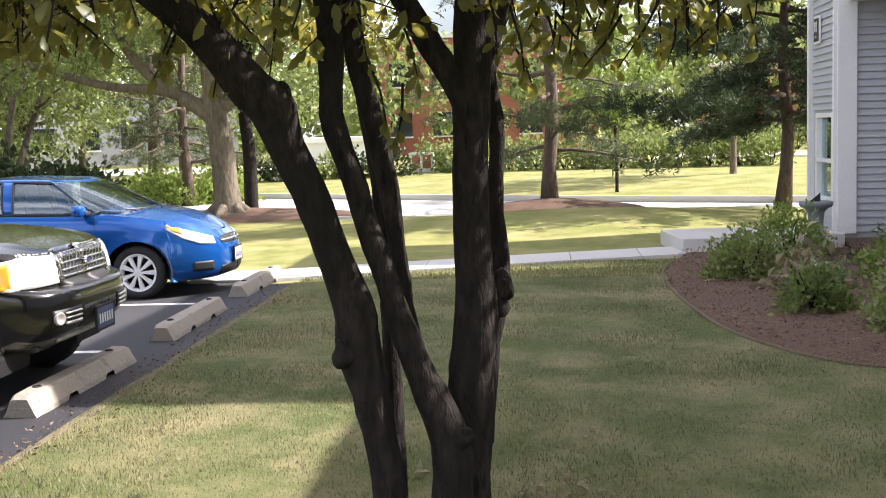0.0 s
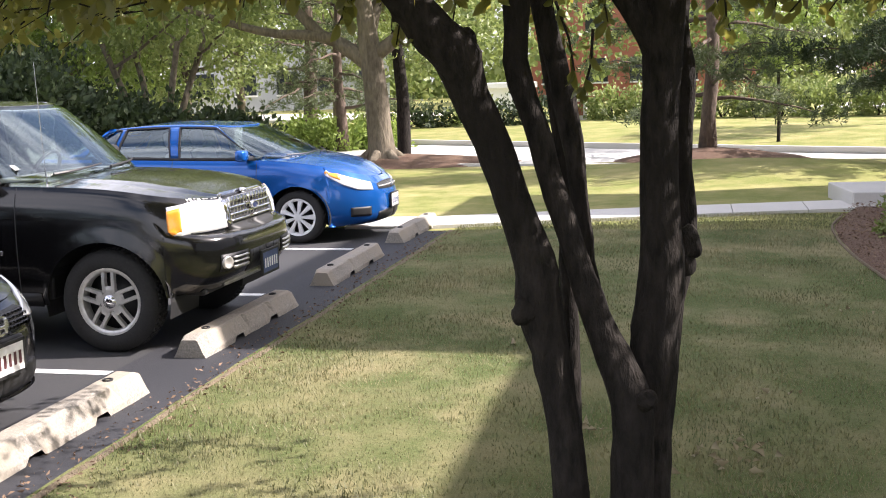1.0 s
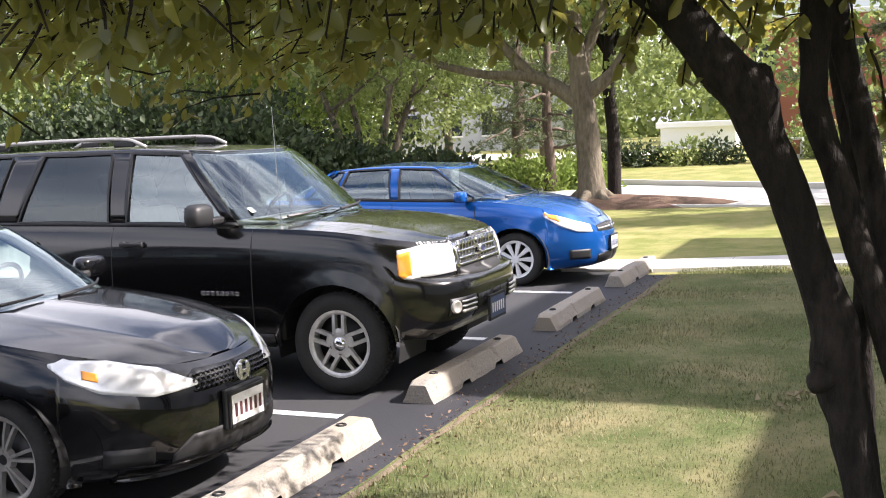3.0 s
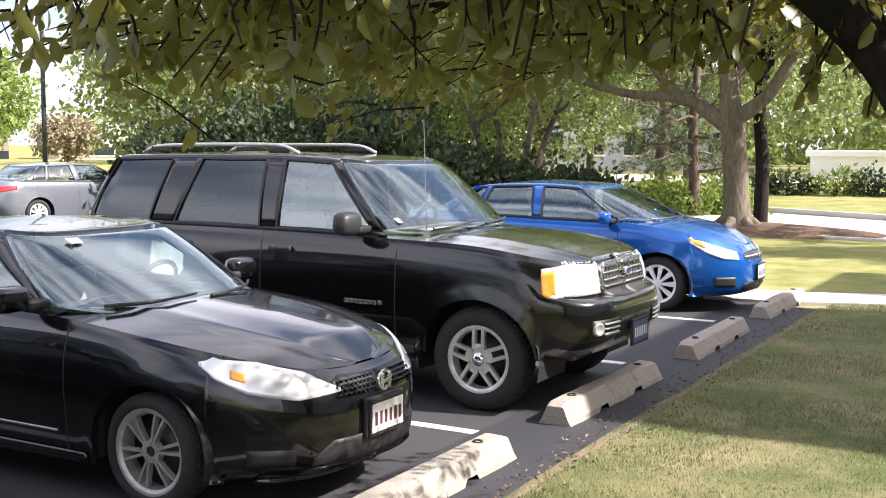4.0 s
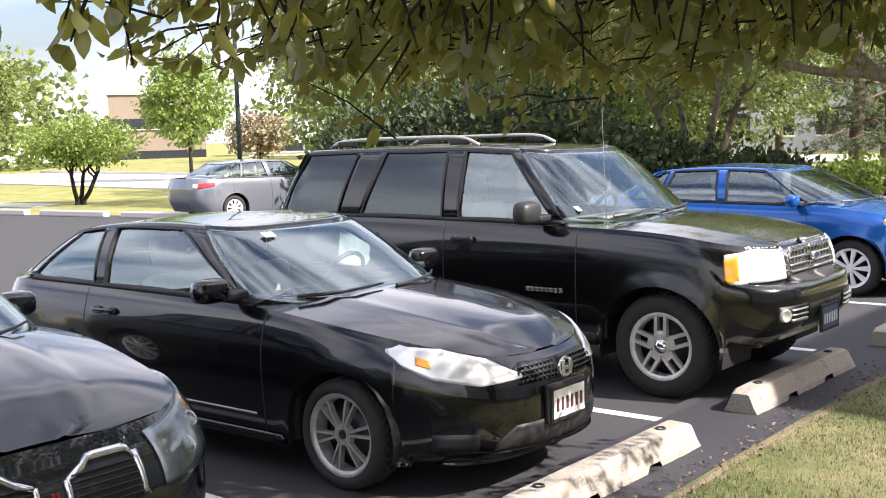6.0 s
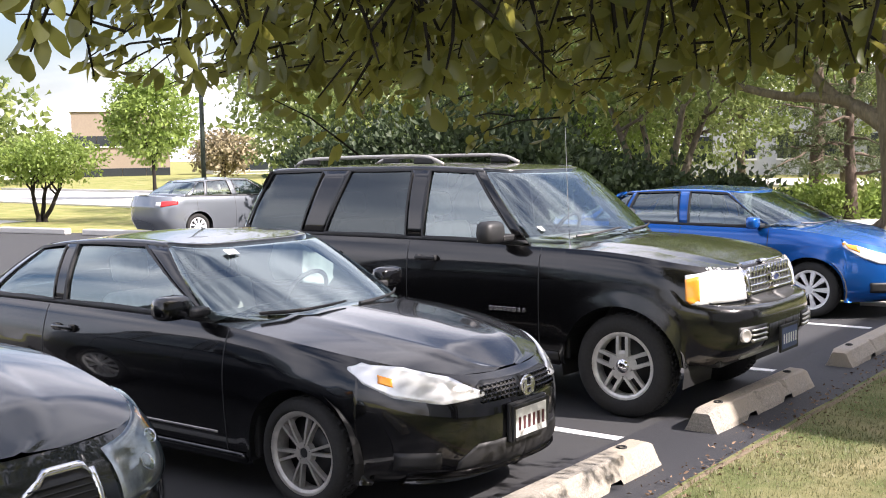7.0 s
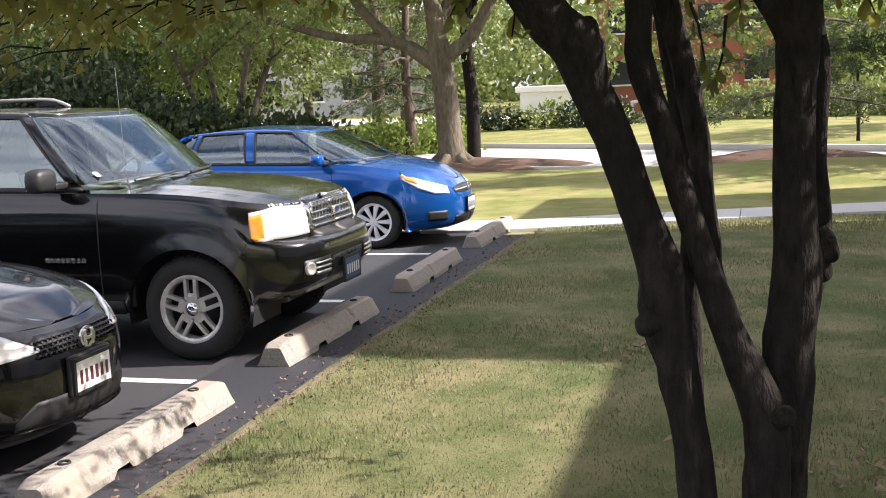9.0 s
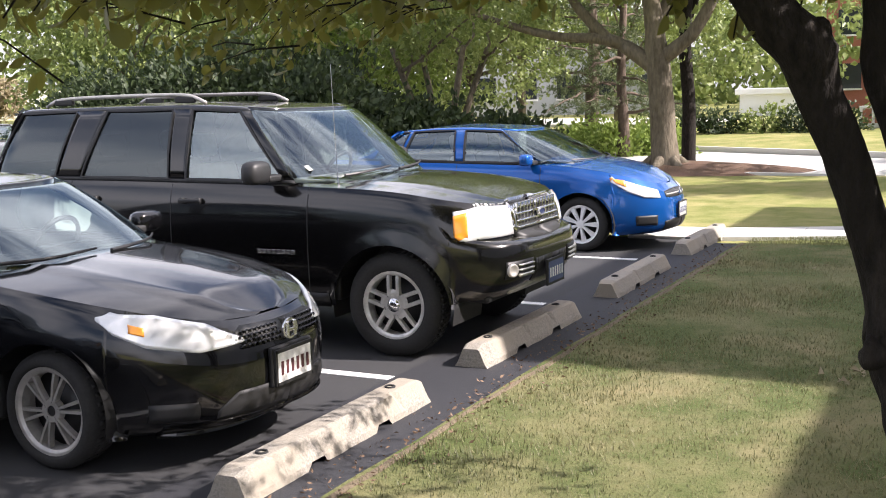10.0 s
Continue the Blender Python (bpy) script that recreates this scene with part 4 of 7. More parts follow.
for sg in (-1, 1):
    pts = [suv.cabin(suv.s_cab(x, 1.0), 1.0) for x in (-3.45, -3.30, -2.9, -2.4, -2.05, -1.90, -1.78)]
    zz = (0.0, 0.050, 0.062, 0.064, 0.062, 0.045, 0.0)
    pts = [Vector((p.x, sg * (abs(p.y) - 0.06), p.z + 0.012 + dz)) for p, dz in zip(pts, zz)]
    v, f = tube([tuple(q) for q in spline([tuple(q) for q in pts], 24)], [0.016] * 24, 8)
    rail = obj("roof_rail", v, f, "alloy_dark", SUV, True, "grey metal roof rail")
    for i in (1, 5):
        part("rail_foot", box_bm(0.20, 0.035, 0.05, (pts[i].x + (0.05 if i == 1 else -0.08), pts[i].y, pts[i].z - 0.02), 0.012), "black_plastic", rail)
part("crossbar", box_bm(0.05, 1.14, 0.02, (-2.1, 0, 1.865), 0.008), "black_plastic", SUV)
v, f = tube([(-0.50, -0.72, 1.18), (-0.51, -0.72, 1.30), (-0.54, -0.71, 2.06)], [0.008, 0.0032, 0.0022], 6)
ant = obj("antenna", v, f, "chrome", SUV)
v, f = revolve([(0.022, 1.165), (0.02, 1.185), (0.008, 1.20), (0.0, 1.2)], (-0.50, -0.72, 0.0), 14, 'z')
obj("antenna_base", v, f, "black_plastic", ant, True)
s_patch(suv, SUV, "rocker_trim", suv.s_at_x(-0.5, 0.1), suv.s_at_x(-2.40, 0.1), [(0, 0.335)], [(0, 0.43)], "black_plastic", 0.012, 24, 2)
part("sticker", box_bm(0.002, 0.07, 0.055, (0, 0, 0)), "plate_white", SUV, "white parking sticker").matrix_local = Matrix.Translation(suv.cabin(0.165, 0.17) + Vector((0.012, 0, 0.006))) @ Matrix.Rotation(radians(-52), 4, 'Y')

rnd = random.Random(8)
for k in range(12):     # peeled clear coat along the front edge of the hood
    a = sA0 + (sA1 - sA0) * (-0.35 + 0.085 * k)
    z = 1.056 + 0.012 * rnd.random()
    s_patch(suv, SUV, "peeled_patch", a, a + (sA1 - sA0) * rnd.uniform(0.03, 0.08), [(0, z), (0.5, z - 0.006), (1, z + 0.004)], [(0, z + 0.012), (0.4, z + 0.022 * rnd.random() + 0.01), (1, z + 0.012)], "stone_white", 0.004, 5, 3, "pale patch of peeled paint", (1,), None, 0.006)

# ---- the black coupe
coupe = Car(width=1.70, wheelbase=2.62, hub=0.302, rim=0.222, arch=0.365, arch_k=0.97, flare=0.006, lugs=False, wheel_turn=0.2,
            sill=[(-3.6, 0.26), (-2.9, 0.185), (-0.4, 0.185), (0.35, 0.185), (0.9, 0.19)],
            shoulder=[(-3.7, 0.96), (-2.6, 0.965), (-0.9, 0.95), (-0.5, 0.935), (0.0, 0.885), (0.35, 0.83), (0.6, 0.775), (0.8, 0.715), (0.9, 0.69)],
            front=[(0, 0.76), (0.06, 0.86), (0.20, 0.895), (0.45, 0.905), (0.65, 0.905), (0.78, 0.895), (0.88, 0.87), (0.95, 0.84), (1.0, 0.79)],
            rear=[(0, -3.4), (0.3, -3.56), (0.7, -3.56), (1.0, -3.48)],
            girth=[(0, 0.94), (0.1, 0.97), (0.3, 0.985), (0.55, 1.0), (0.75, 0.99), (0.92, 0.95), (1.0, 0.915)],
            xa=-0.25, xb=-2.9, nf=(2.3, 2.9), seams=(-0.55, -2.26), doors=(-0.55, -2.26), bumper_end=0.38, bumper_t=0.66,
            hood_x=-0.70, deck_x=-3.1, crown=0.075, creases=(0.55,),
            base=(-0.28, -0.95, -2.75, -3.45, 0.765, (2.4, 2.8), (2.4, 3.4)), roof=(-1.14, -1.46, -2.30, -2.78, 0.58, (3.0, 4.4), (2.4, 3.4)),
            roof_z=[(-2.9, 1.245), (-2.5, 1.33), (-2.0, 1.378), (-1.5, 1.385), (-1.1, 1.355)], roof_crown=0.022, cowl=0.045, bow=0.045,
            s_pillar=(0.215, 0.80), window_v=(0.06, 0.87), rear_glass="glass", belt_mat="black_plastic",
            windows=[(-2.12, -0.80, -2.15, -1.46), (-3.10, -2.24, -2.66, -2.27)], pane_mats=("glass", "glass"),
            seats=((-1.55, -0.36), (-1.55, 0.36)), seat_up=-0.08)
COUPE = build_car("coupe", coupe, (-0.975, -2.67 + 0.82, 0.0), "glossy black two-door coupe parked at a wheel stop", "twin", "paint_black")
s0, s1 = coupe.s_at_y(-0.31, 0.85), coupe.s_at_x(0.30, 0.85)
s_patch(coupe, COUPE, "headlight", s0, s1, [(0, 0.622), (0.35, 0.605), (0.7, 0.645), (0.9, 0.71), (1, 0.775)], [(0, 0.640), (0.25, 0.722), (0.6, 0.786), (0.9, 0.802), (1, 0.79)], "lamp_white", 0.010, 20, 8, "swept-back clear headlight")
s_patch(coupe, COUPE, "turn_signal", s0 + (s1 - s0) * 0.70, s0 + (s1 - s0) * 0.80, [(0, 0.695), (1, 0.715)], [(0, 0.735), (1, 0.755)], "lamp_amber", 0.013, 6, 5, "small amber lens")
front_patch(coupe, COUPE, "grille_surround", 0.0, -0.36, [(0, 0.585), (0.8, 0.60), (1, 0.635)], [(0, 0.68), (0.8, 0.69), (1, 0.672)], "black_plastic", 0.006, 14, 6, "black honeycomb grille")
for r_ in range(4):
    for k in range(-9, 10):
        yy, zz = (k + 0.5 * (r_ % 2)) * 0.036, 0.602 + 0.022 * r_
        if abs(yy) < 0.05 or abs(yy) > 0.335:
            continue
        p = coupe.body_z(coupe.s_at_y(yy), zz)
        vs, fs = [], []
        for i in range(6):
            a = math.pi / 3 * i + math.pi / 6
            for rr, dx in ((0.020, 0.010), (0.015, 0.016), (0.014, 0.002)):
                vs.append((p.x + dx, yy + rr * math.cos(a), zz + 0.66 * rr * math.sin(a)))
            q = (i + 1) % 6
            fs += [(i * 3, q * 3, q * 3 + 1, i * 3 + 1), (i * 3 + 1, q * 3 + 1, q * 3 + 2, i * 3 + 2)]
        obj("grille_cell", vs, fs, "paint_black", COUPE)
bd = part("badge", box_bm(0.014, 0.024, 0.085, (0.925, -0.032, 0.635), 0.006), "badge", COUPE, "bright chrome badge")
part("badge_bar", box_bm(0.014, 0.024, 0.085, (0.925, 0.032, 0.635), 0.006), "badge", bd)
part("badge_bar", box_bm(0.012, 0.06, 0.018, (0.925, 0, 0.632), 0.004), "badge", bd)
ring_badge(COUPE, 0.912, 0, 0.637, 0.066, 0.055, "badge", 0.010)
front_patch(coupe, COUPE, "lower_intake", 0.0, -0.48, [(0, 0.245), (1, 0.26)], [(0, 0.385), (0.7, 0.385), (1, 0.30)], "black_plastic", 0.004, 16, 5)
front_patch(coupe, COUPE, "fog_recess", -0.55, -0.70, [(0, 0.27)], [(0, 0.36)], "black_plastic", 0.004, 6, 3)
front_patch(coupe, COUPE, "lip_spoiler", 0.0, -0.66, [(0, 0.19)], [(0, 0.235)], "paint_black", 0.028, 18, 2)
plate(COUPE, 0.935, 0.0, 0.455, "plate_white", "ink", 6)
part("plate_bracket", box_bm(0.03, 0.36, 0.21, (0.912, 0, 0.46), 0.01), "black_plastic", COUPE)
mirror(COUPE, -0.84, -0.945, 1.045, "paint_black", (0.14, 0.24, 0.14))
mirror(COUPE, -0.84, 0.945, 1.045, "paint_black", (0.14, 0.24, 0.14))
handle(coupe, COUPE, -2.03, 0.83, "paint_black")
s_patch(coupe, COUPE, "side_moulding", coupe.s_at_x(-0.62, 0.2), coupe.s_at_x(-2.2, 0.2), [(0, 0.340)], [(0, 0.352)], "alloy_dark", 0.006, 20, 1, "thin grey side strip")
s_patch(coupe, COUPE, "rocker_trim", coupe.s_at_x(-0.42, 0.1), coupe.s_at_x(-2.22, 0.1), [(0, 0.19)], [(0, 0.245)], "paint_black", 0.016, 20, 2)
part("sticker", box_bm(0.002, 0.09, 0.06, (0, 0, 0)), "plate_white", COUPE, "small white windshield sticker").matrix_local = Matrix.Translation(coupe.cabin(0.06, 0.80) + Vector((0.010, 0, 0.012))) @ Matrix.Rotation(radians(-62), 4, 'Y')

# ---- the blue sedan
sedan = Car(width=1.76, wheelbase=2.60, hub=0.312, rim=0.215, arch=0.375, arch_k=0.98, flare=0.007, lugs=False, wheel_turn=0.0,
            sill=[(-3.6, 0.28), (-2.9, 0.19), (-0.4, 0.19), (0.4, 0.19), (1.0, 0.19)],
            shoulder=[(-3.7, 1.05), (-2.6, 1.02), (-0.9, 0.985), (-0.4, 0.985), (0.0, 0.95), (0.35, 0.89), (0.65, 0.80), (0.85, 0.72), (0.95, 0.67)],
            front=[(0, 0.80), (0.06, 0.90), (0.2, 0.94), (0.4, 0.945), (0.6, 0.94), (0.75, 0.925), (0.88, 0.89), (1.0, 0.80)],
            rear=[(0, -3.45), (0.3, -3.6), (0.7, -3.6), (1.0, -3.52)],
            girth=[(0, 0.94), (0.1, 0.975), (0.35, 1.0), (0.6, 0.995), (0.8, 0.975), (0.92, 0.945), (1.0, 0.91)],
            xa=-0.2, xb=-2.9, nf=(2.3, 2.8), seams=(-0.48, -1.56, -2.62), doors=(-0.48, -1.56, -2.62), bumper_end=0.40, bumper_t=0.62,
            hood_x=-0.50, deck_x=-2.95, crown=0.075, creases=(0.5,),
            base=(0.04, -0.75, -2.75, -3.15, 0.79, (2.4, 2.8), (2.4, 3.4)), roof=(-0.92, -1.22, -2.15, -2.52, 0.575, (3.0, 4.4), (2.4, 3.4)),
            roof_z=[(-2.7, 1.33), (-2.2, 1.40), (-1.6, 1.425), (-1.1, 1.405), (-0.8, 1.37)], roof_crown=0.025, cowl=0.05, bow=0.04,
            s_pillar=(0.215, 0.80), window_v=(0.06, 0.86), rear_glass="glass", belt_mat="black_plastic",
            windows=[(-1.48, -0.55, -1.52, -1.05), (-2.32, -1.60, -2.22, -1.66), (-2.72, -2.38, -2.48, -2.28)], pane_mats=("glass", "glass", "glass"),
            seats=((-1.35, -0.37), (-1.35, 0.37)), seat_up=-0.03)
SEDAN = build_car("sedan", sedan, (-1.06, 5.48 + 0.845, 0.0), "bright blue metallic four-door sedan with silver hubcaps", "cap", "paint_blue")
s0, s1 = sedan.s_at_y(-0.46, 0.85), sedan.s_at_x(0.33, 0.85)
s_patch(sedan, SEDAN, "headlight", s0, s1, [(0, 0.60), (0.4, 0.615), (0.7, 0.68), (1, 0.80)], [(0, 0.68), (0.4, 0.74), (0.7, 0.80), (1, 0.835)], "lamp_white", 0.010, 18, 8, "clear wraparound headlight")
s_patch(sedan, SEDAN, "turn_signal", s0 + (s1 - s0) * 0.72, s1, [(0, 0.735), (1, 0.805)], [(0, 0.805), (1, 0.835)], "lamp_amber", 0.014, 6, 5, "amber turn signal lens")
front_patch(sedan, SEDAN, "grille", 0.0, -0.37, [(0, 0.585), (1, 0.60)], [(0, 0.665), (1, 0.66)], "black_plastic", 0.006, 12, 4, "black mesh grille")
front_patch(sedan, SEDAN, "grille_bar", 0.0, -0.36, [(0, 0.62)], [(0, 0.632)], "alloy", 0.018, 12, 1)
ring_badge(SEDAN, 0.935, 0, 0.655, 0.055, 0.038, "badge", 0.012)
front_patch(sedan, SEDAN, "lower_intake", 0.0, -0.42, [(0, 0.23)], [(0, 0.36), (1, 0.33)], "black_plastic", 0.005, 12, 4)
front_patch(sedan, SEDAN, "fog_recess", -0.52, -0.70, [(0, 0.30)], [(0, 0.41)], "black_plastic", 0.005, 8, 4)
plate(SEDAN, 0.968, 0.0, 0.44, "plate_white", "plate_blue", 6)
mirror(SEDAN, -0.60, -0.985, 1.055, "paint_blue", (0.14, 0.21, 0.14))
mirror(SEDAN, -0.60, 0.985, 1.055, "paint_blue", (0.14, 0.21, 0.14))
handle(sedan, SEDAN, -1.38, 0.87, "paint_blue")
handle(sedan, SEDAN, -2.42, 0.89, "paint_blue")
s_patch(sedan, SEDAN, "rocker_trim", sedan.s_at_x(-0.42, 0.1), sedan.s_at_x(-2.18, 0.1), [(0, 0.19)], [(0, 0.245)], "paint_blue", 0.016, 20, 2)

# ---- the slate-coloured car nosed in at the next stall
slate = Car(**{**sedan.spec, "width": 1.79, "nf": (4.6, 4.6), "xa": 0.25, "creases": (0.42,), "crown": 0.09,
               "shoulder": [(-3.7, 1.03), (-2.6, 1.0), (-0.9, 0.985), (-0.2, 0.975), (0.1, 0.94), (0.4, 0.87), (0.6, 0.81), (0.8, 0.735), (0.9, 0.69), (1.0, 0.66)]})
SLATE = build_car("sedan", slate, (-1.50, -4.60, 0.0), "dark slate-grey sedan with a twin-port grille and clear headlights", "cap", "paint_green")
s0, s1 = slate.s_at_y(-0.50, 0.85), slate.s_at_x(0.42, 0.85)
front_patch(slate, SLATE, "grille_port", -0.075, -0.40, [(0, 0.45), (0.2, 0.43), (0.85, 0.46), (1, 0.53)], [(0, 0.60), (0.15, 0.645), (0.9, 0.645), (1, 0.60)], "black_plastic", 0.006, 12, 6, "black twin grille opening")
for k in range(7):
    front_patch(slate, SLATE, "grille_mesh", -0.09, -0.385, [(0, 0.465 + 0.025 * k)], [(0, 0.471 + 0.025 * k)], "black_plastic", 0.016, 10, 1)
front_patch(slate, SLATE, "grille_chrome", -0.395, -0.418, [(0, 0.47)], [(0, 0.64)], "chrome", 0.016, 2, 6)
front_patch(slate, SLATE, "grille_chrome", -0.075, -0.40, [(0, 0.60), (0.15, 0.645), (0.9, 0.645), (1, 0.60)], [(0, 0.618), (0.15, 0.660), (0.9, 0.660), (1, 0.62)], "chrome", 0.016, 12, 1)
front_patch(slate, SLATE, "grille_chrome", -0.060, -0.078, [(0, 0.45)], [(0, 0.61)], "chrome", 0.016, 2, 6)
lamps = s_patch(slate, SLATE, "headlight", s0, s1, [(0, 0.475), (0.35, 0.52), (0.75, 0.62), (1, 0.79)], [(0, 0.68), (0.3, 0.74), (0.7, 0.81), (1, 0.84)], "lamp_inner", 0.004, 18, 8, "clear headlight with visible reflectors")
for sg, lamp in zip((1, -1), lamps):
    for aa, zz, rr in ((0.26, 0.60, 0.042), (0.50, 0.68, 0.036)):
        p = slate.body_z(sg * (s0 + (s1 - s0) * aa), zz)
        v, f = revolve([(0.0, -0.012), (rr * 0.4, -0.008), (rr * 0.75, 0.0), (rr * 0.95, 0.004), (rr, 0.002)], (0, 0, 0), 22, 'z')
        o = obj("reflector", v, f, "chrome", lamp, True)
        o.matrix_local = Matrix.Translation(p + Vector((0.004, 0, 0.006))) @ Matrix.Rotation(radians(58), 4, 'Y') @ Matrix.Rotation(radians(14 * sg), 4, 'X')
    s_patch(slate, SLATE, "turn_signal", s0 + (s1 - s0) * 0.62, s0 + (s1 - s0) * 0.80, [(0, 0.70)], [(0, 0.775)], "lamp_amber", 0.010, 5, 4, "", (sg,), lamp)
    s_patch(slate, SLATE, "lens", s0, s1, [(0, 0.478), (0.35, 0.523), (0.75, 0.623), (1, 0.79)], [(0, 0.677), (0.3, 0.737), (0.7, 0.807), (1, 0.838)], "lens_clear", 0.022, 16, 6, "clear plastic lens", (sg,), lamp)
v, f = join([vf(box_bm(0.012, 0.013, 0.06, (0.94, sg * 0.010, 0.555), 0.004, 2, None)) for sg in (-1, 1)])
obj("badge", v, f, "badge_red", SLATE, False, "small red arrow-shaped badge")
mirror(SLATE, -0.98, 1.0, 1.03, "paint_green", (0.14, 0.21, 0.14))
mirror(SLATE, -0.98, -1.0, 1.03, "paint_green", (0.14, 0.21, 0.14))

# ---- the silver sedan across the lot
silver = Car(**{**sedan.spec, "crown": 0.06})
SILVER = build_car("sedan", silver, (-17.7, 13.35, 0.0), "silver four-door sedan with red tail lamps, parked across the lot", "cap", "paint_silver", turn=82)
for sg in (1, -1):
    s_patch(silver, SILVER, "tail_lamp", 0.90, 0.79, [(0, 0.80), (1, 0.86)], [(0, 0.93), (1, 0.94)], "lamp_red", 0.010, 10, 4, "red wraparound tail lamp", (sg,))
    s_patch(silver, SILVER, "reverse_lamp", 0.935, 0.90, [(0, 0.82)], [(0, 0.92)], "lamp_white", 0.010, 4, 3, "", (sg,))

# ---- precast wheel stops, stall lines
def wheel_stop(seed):
    """A chamfered concrete bar with two drainage notches below, pin holes on top and chipped edges."""
    rnd = random.Random(seed)
    L, n = 1.84, 46
    prof = [(-0.125, 0.0), (-0.12, 0.045), (-0.075, 0.148), (-0.055, 0.158), (0.055, 0.158), (0.075, 0.148), (0.12, 0.045), (0.125, 0.0)]
    verts, faces = [], []
    for i in range(n + 1):
        y = L * i / n
        e = min(y, L - y)
        notch = 0.05 if (0.50 < y < 0.66 or L - 0.66 < y < L - 0.50) else 0.0
        notch = max(notch, 0.05 * (e < 0.0))
        for j, (px, pz) in enumerate(prof):
            z = pz
            if j in (0, 7):
                z = notch
            if j in (1, 6) and notch:
                z = max(pz, notch + 0.012)
            k = 1 - 0.20 * max(0.0, 1 - e / 0.10) if j not in (0, 7) else 1
            zt = z * (1 - 0.16 * max(0.0, 1 - e / 0.07)) if j in (2, 3, 4, 5) else z
            c = 0.005 * noise.noise((seed * 3.1 + px * 9, y * 7, z * 9))
            if rnd.random() < 0.05 and j in (2, 5):
                c -= 0.010
            verts.append((px * k * (1 + 4 * c) + c, y, max(0.0, zt + c * (1.0 if z > 0.01 else 0))))
    m = len(prof)
    for i in range(n):
        for j in range(m - 1):
            faces.append((i * m + j, (i + 1) * m + j, (i + 1) * m + j + 1, i * m + j + 1))
    faces += [tuple(range(m))[::-1], tuple(n * m + j for j in range(m))]
    return verts, faces


for i in range(-2, 3):
    v, f = wheel_stop(i + 7)
    o = obj("wheel_stop", [(p[0] + 0.125, p[1], p[2]) for p in v], f, "stop")
    o.matrix_basis = pose(0.0 + (0.02 if i % 2 else -0.015), 2.74 * i + (0.0 if i >= 0 else 0.04) , 0.002, 0, 0, (0.6 if i % 2 else -0.5))
    tagged(o, "weathered grey precast concrete wheel stop with chipped edges", "wheel stop", "wheel stops")
    for yy in (0.28, 1.56):
        v, f = revolve([(0.0, 0.1), (0.018, 0.1), (0.022, 0.166), (0.030, 0.168), (0.034, 0.155)], (0.125, yy, 0.0), 14, 'z')
        obj("pin", v, f, "black_plastic", o, False, "dark steel pin in its hole")
for i in range(-3, 4):
    y = -0.42 + 2.74 * i
    n = 40
    up, dn = [], []
    for k in range(n + 1):
        x = -0.22 - 5.2 * k / n
        up.append((x, y + 0.05 + 0.006 * noise.noise((x * 6, i, 0))))
        dn.append((x, y - 0.05 + 0.006 * noise.noise((x * 6, i, 5))))
    sheet("stall_line", up + dn[::-1], 0.006, "line", "worn white painted stall line", "road marking")


# ---------------------------------------------------------------- plants
def unit(a):
    return a / np.maximum(1e-9, np.linalg.norm(a, axis=1, keepdims=True))


def leaf_arrays(rg, P, D, L, W, fold=0.15):
    """Verts and faces of folded leaves at P that point along D."""
    N = len(P)
    S = unit(np.cross(D, unit(rg.normal(size=(N, 3)))))
    U = np.cross(S, D)
    L, W = np.reshape(L, (N, 1)), np.reshape(W, (N, 1))
    mid = P + D * L * 0.45
    V = np.stack([P, mid + S * W + U * W * fold * 3, P + D * L - U * L * 0.12, mid - S * W + U * W * fold * 3, mid], axis=1).reshape(-1, 3)
    k = np.arange(N)[:, None] * 5
    F = np.concatenate([k + [0, 1, 2, 4], k + [0, 4, 2, 3]], axis=1).reshape(-1, 4)
    return V, F


def broad_leaf_arrays(rg, P, D, L, W):
    """Rounded, pointed leaves with a folded midrib and a curled tip."""
    N = len(P)
    S = unit(np.cross(D, unit(rg.normal(size=(N, 3)))))
    U = np.cross(S, D)
    L, W = np.reshape(L, (N, 1)), np.reshape(W, (N, 1))
    cup = rg.uniform(0.1, 0.6, (N, 1))
    curl = rg.uniform(0.0, 0.25, (N, 1))

    def at(f, w, side):
        return P + D * L * f + S * W * w * side + U * (W * w * cup * abs(side) - L * curl * f * f)
    V = np.stack([at(0, 0, 0), at(0.25, 0.72, 1), at(0.58, 1.0, 1), at(0.82, 0.62, 1), at(1.0, 0, 0), at(0.82, 0.62, -1), at(0.58, 1.0, -1), at(0.25, 0.72, -1), at(0.4, 0, 0), at(0.7, 0, 0)], axis=1).reshape(-1, 3)
    k = np.arange(N)[:, None] * 10
    F = np.concatenate([k + q for q in ([0, 1, 2, 8], [8, 2, 3, 9], [4, 5, 9, 3], [0, 8, 6, 7], [8, 9, 5, 6])], axis=1).reshape(-1, 4)
    return V, F


def cloud_object(name, V, F, mat, parent=None, label=""):
    me = bpy.data.meshes.new(name)
    me.vertices.add(len(V))
    me.vertices.foreach_set("co", np.ascontiguousarray(V, dtype=np.float32).ravel())
    n = F.shape[1]
    me.loops.add(F.size)
    me.loops.foreach_set("vertex_index", np.ascontiguousarray(F, dtype=np.int32).ravel())
    me.polygons.add(len(F))
    me.polygons.foreach_set("loop_start", np.arange(len(F), dtype=np.int32) * n)
    me.update(calc_edges=True)
    me.materials.append(M[mat])
    o = new(name, me)
    if parent:
        o.parent = parent
    if label:
        o["label"] = label
    return o


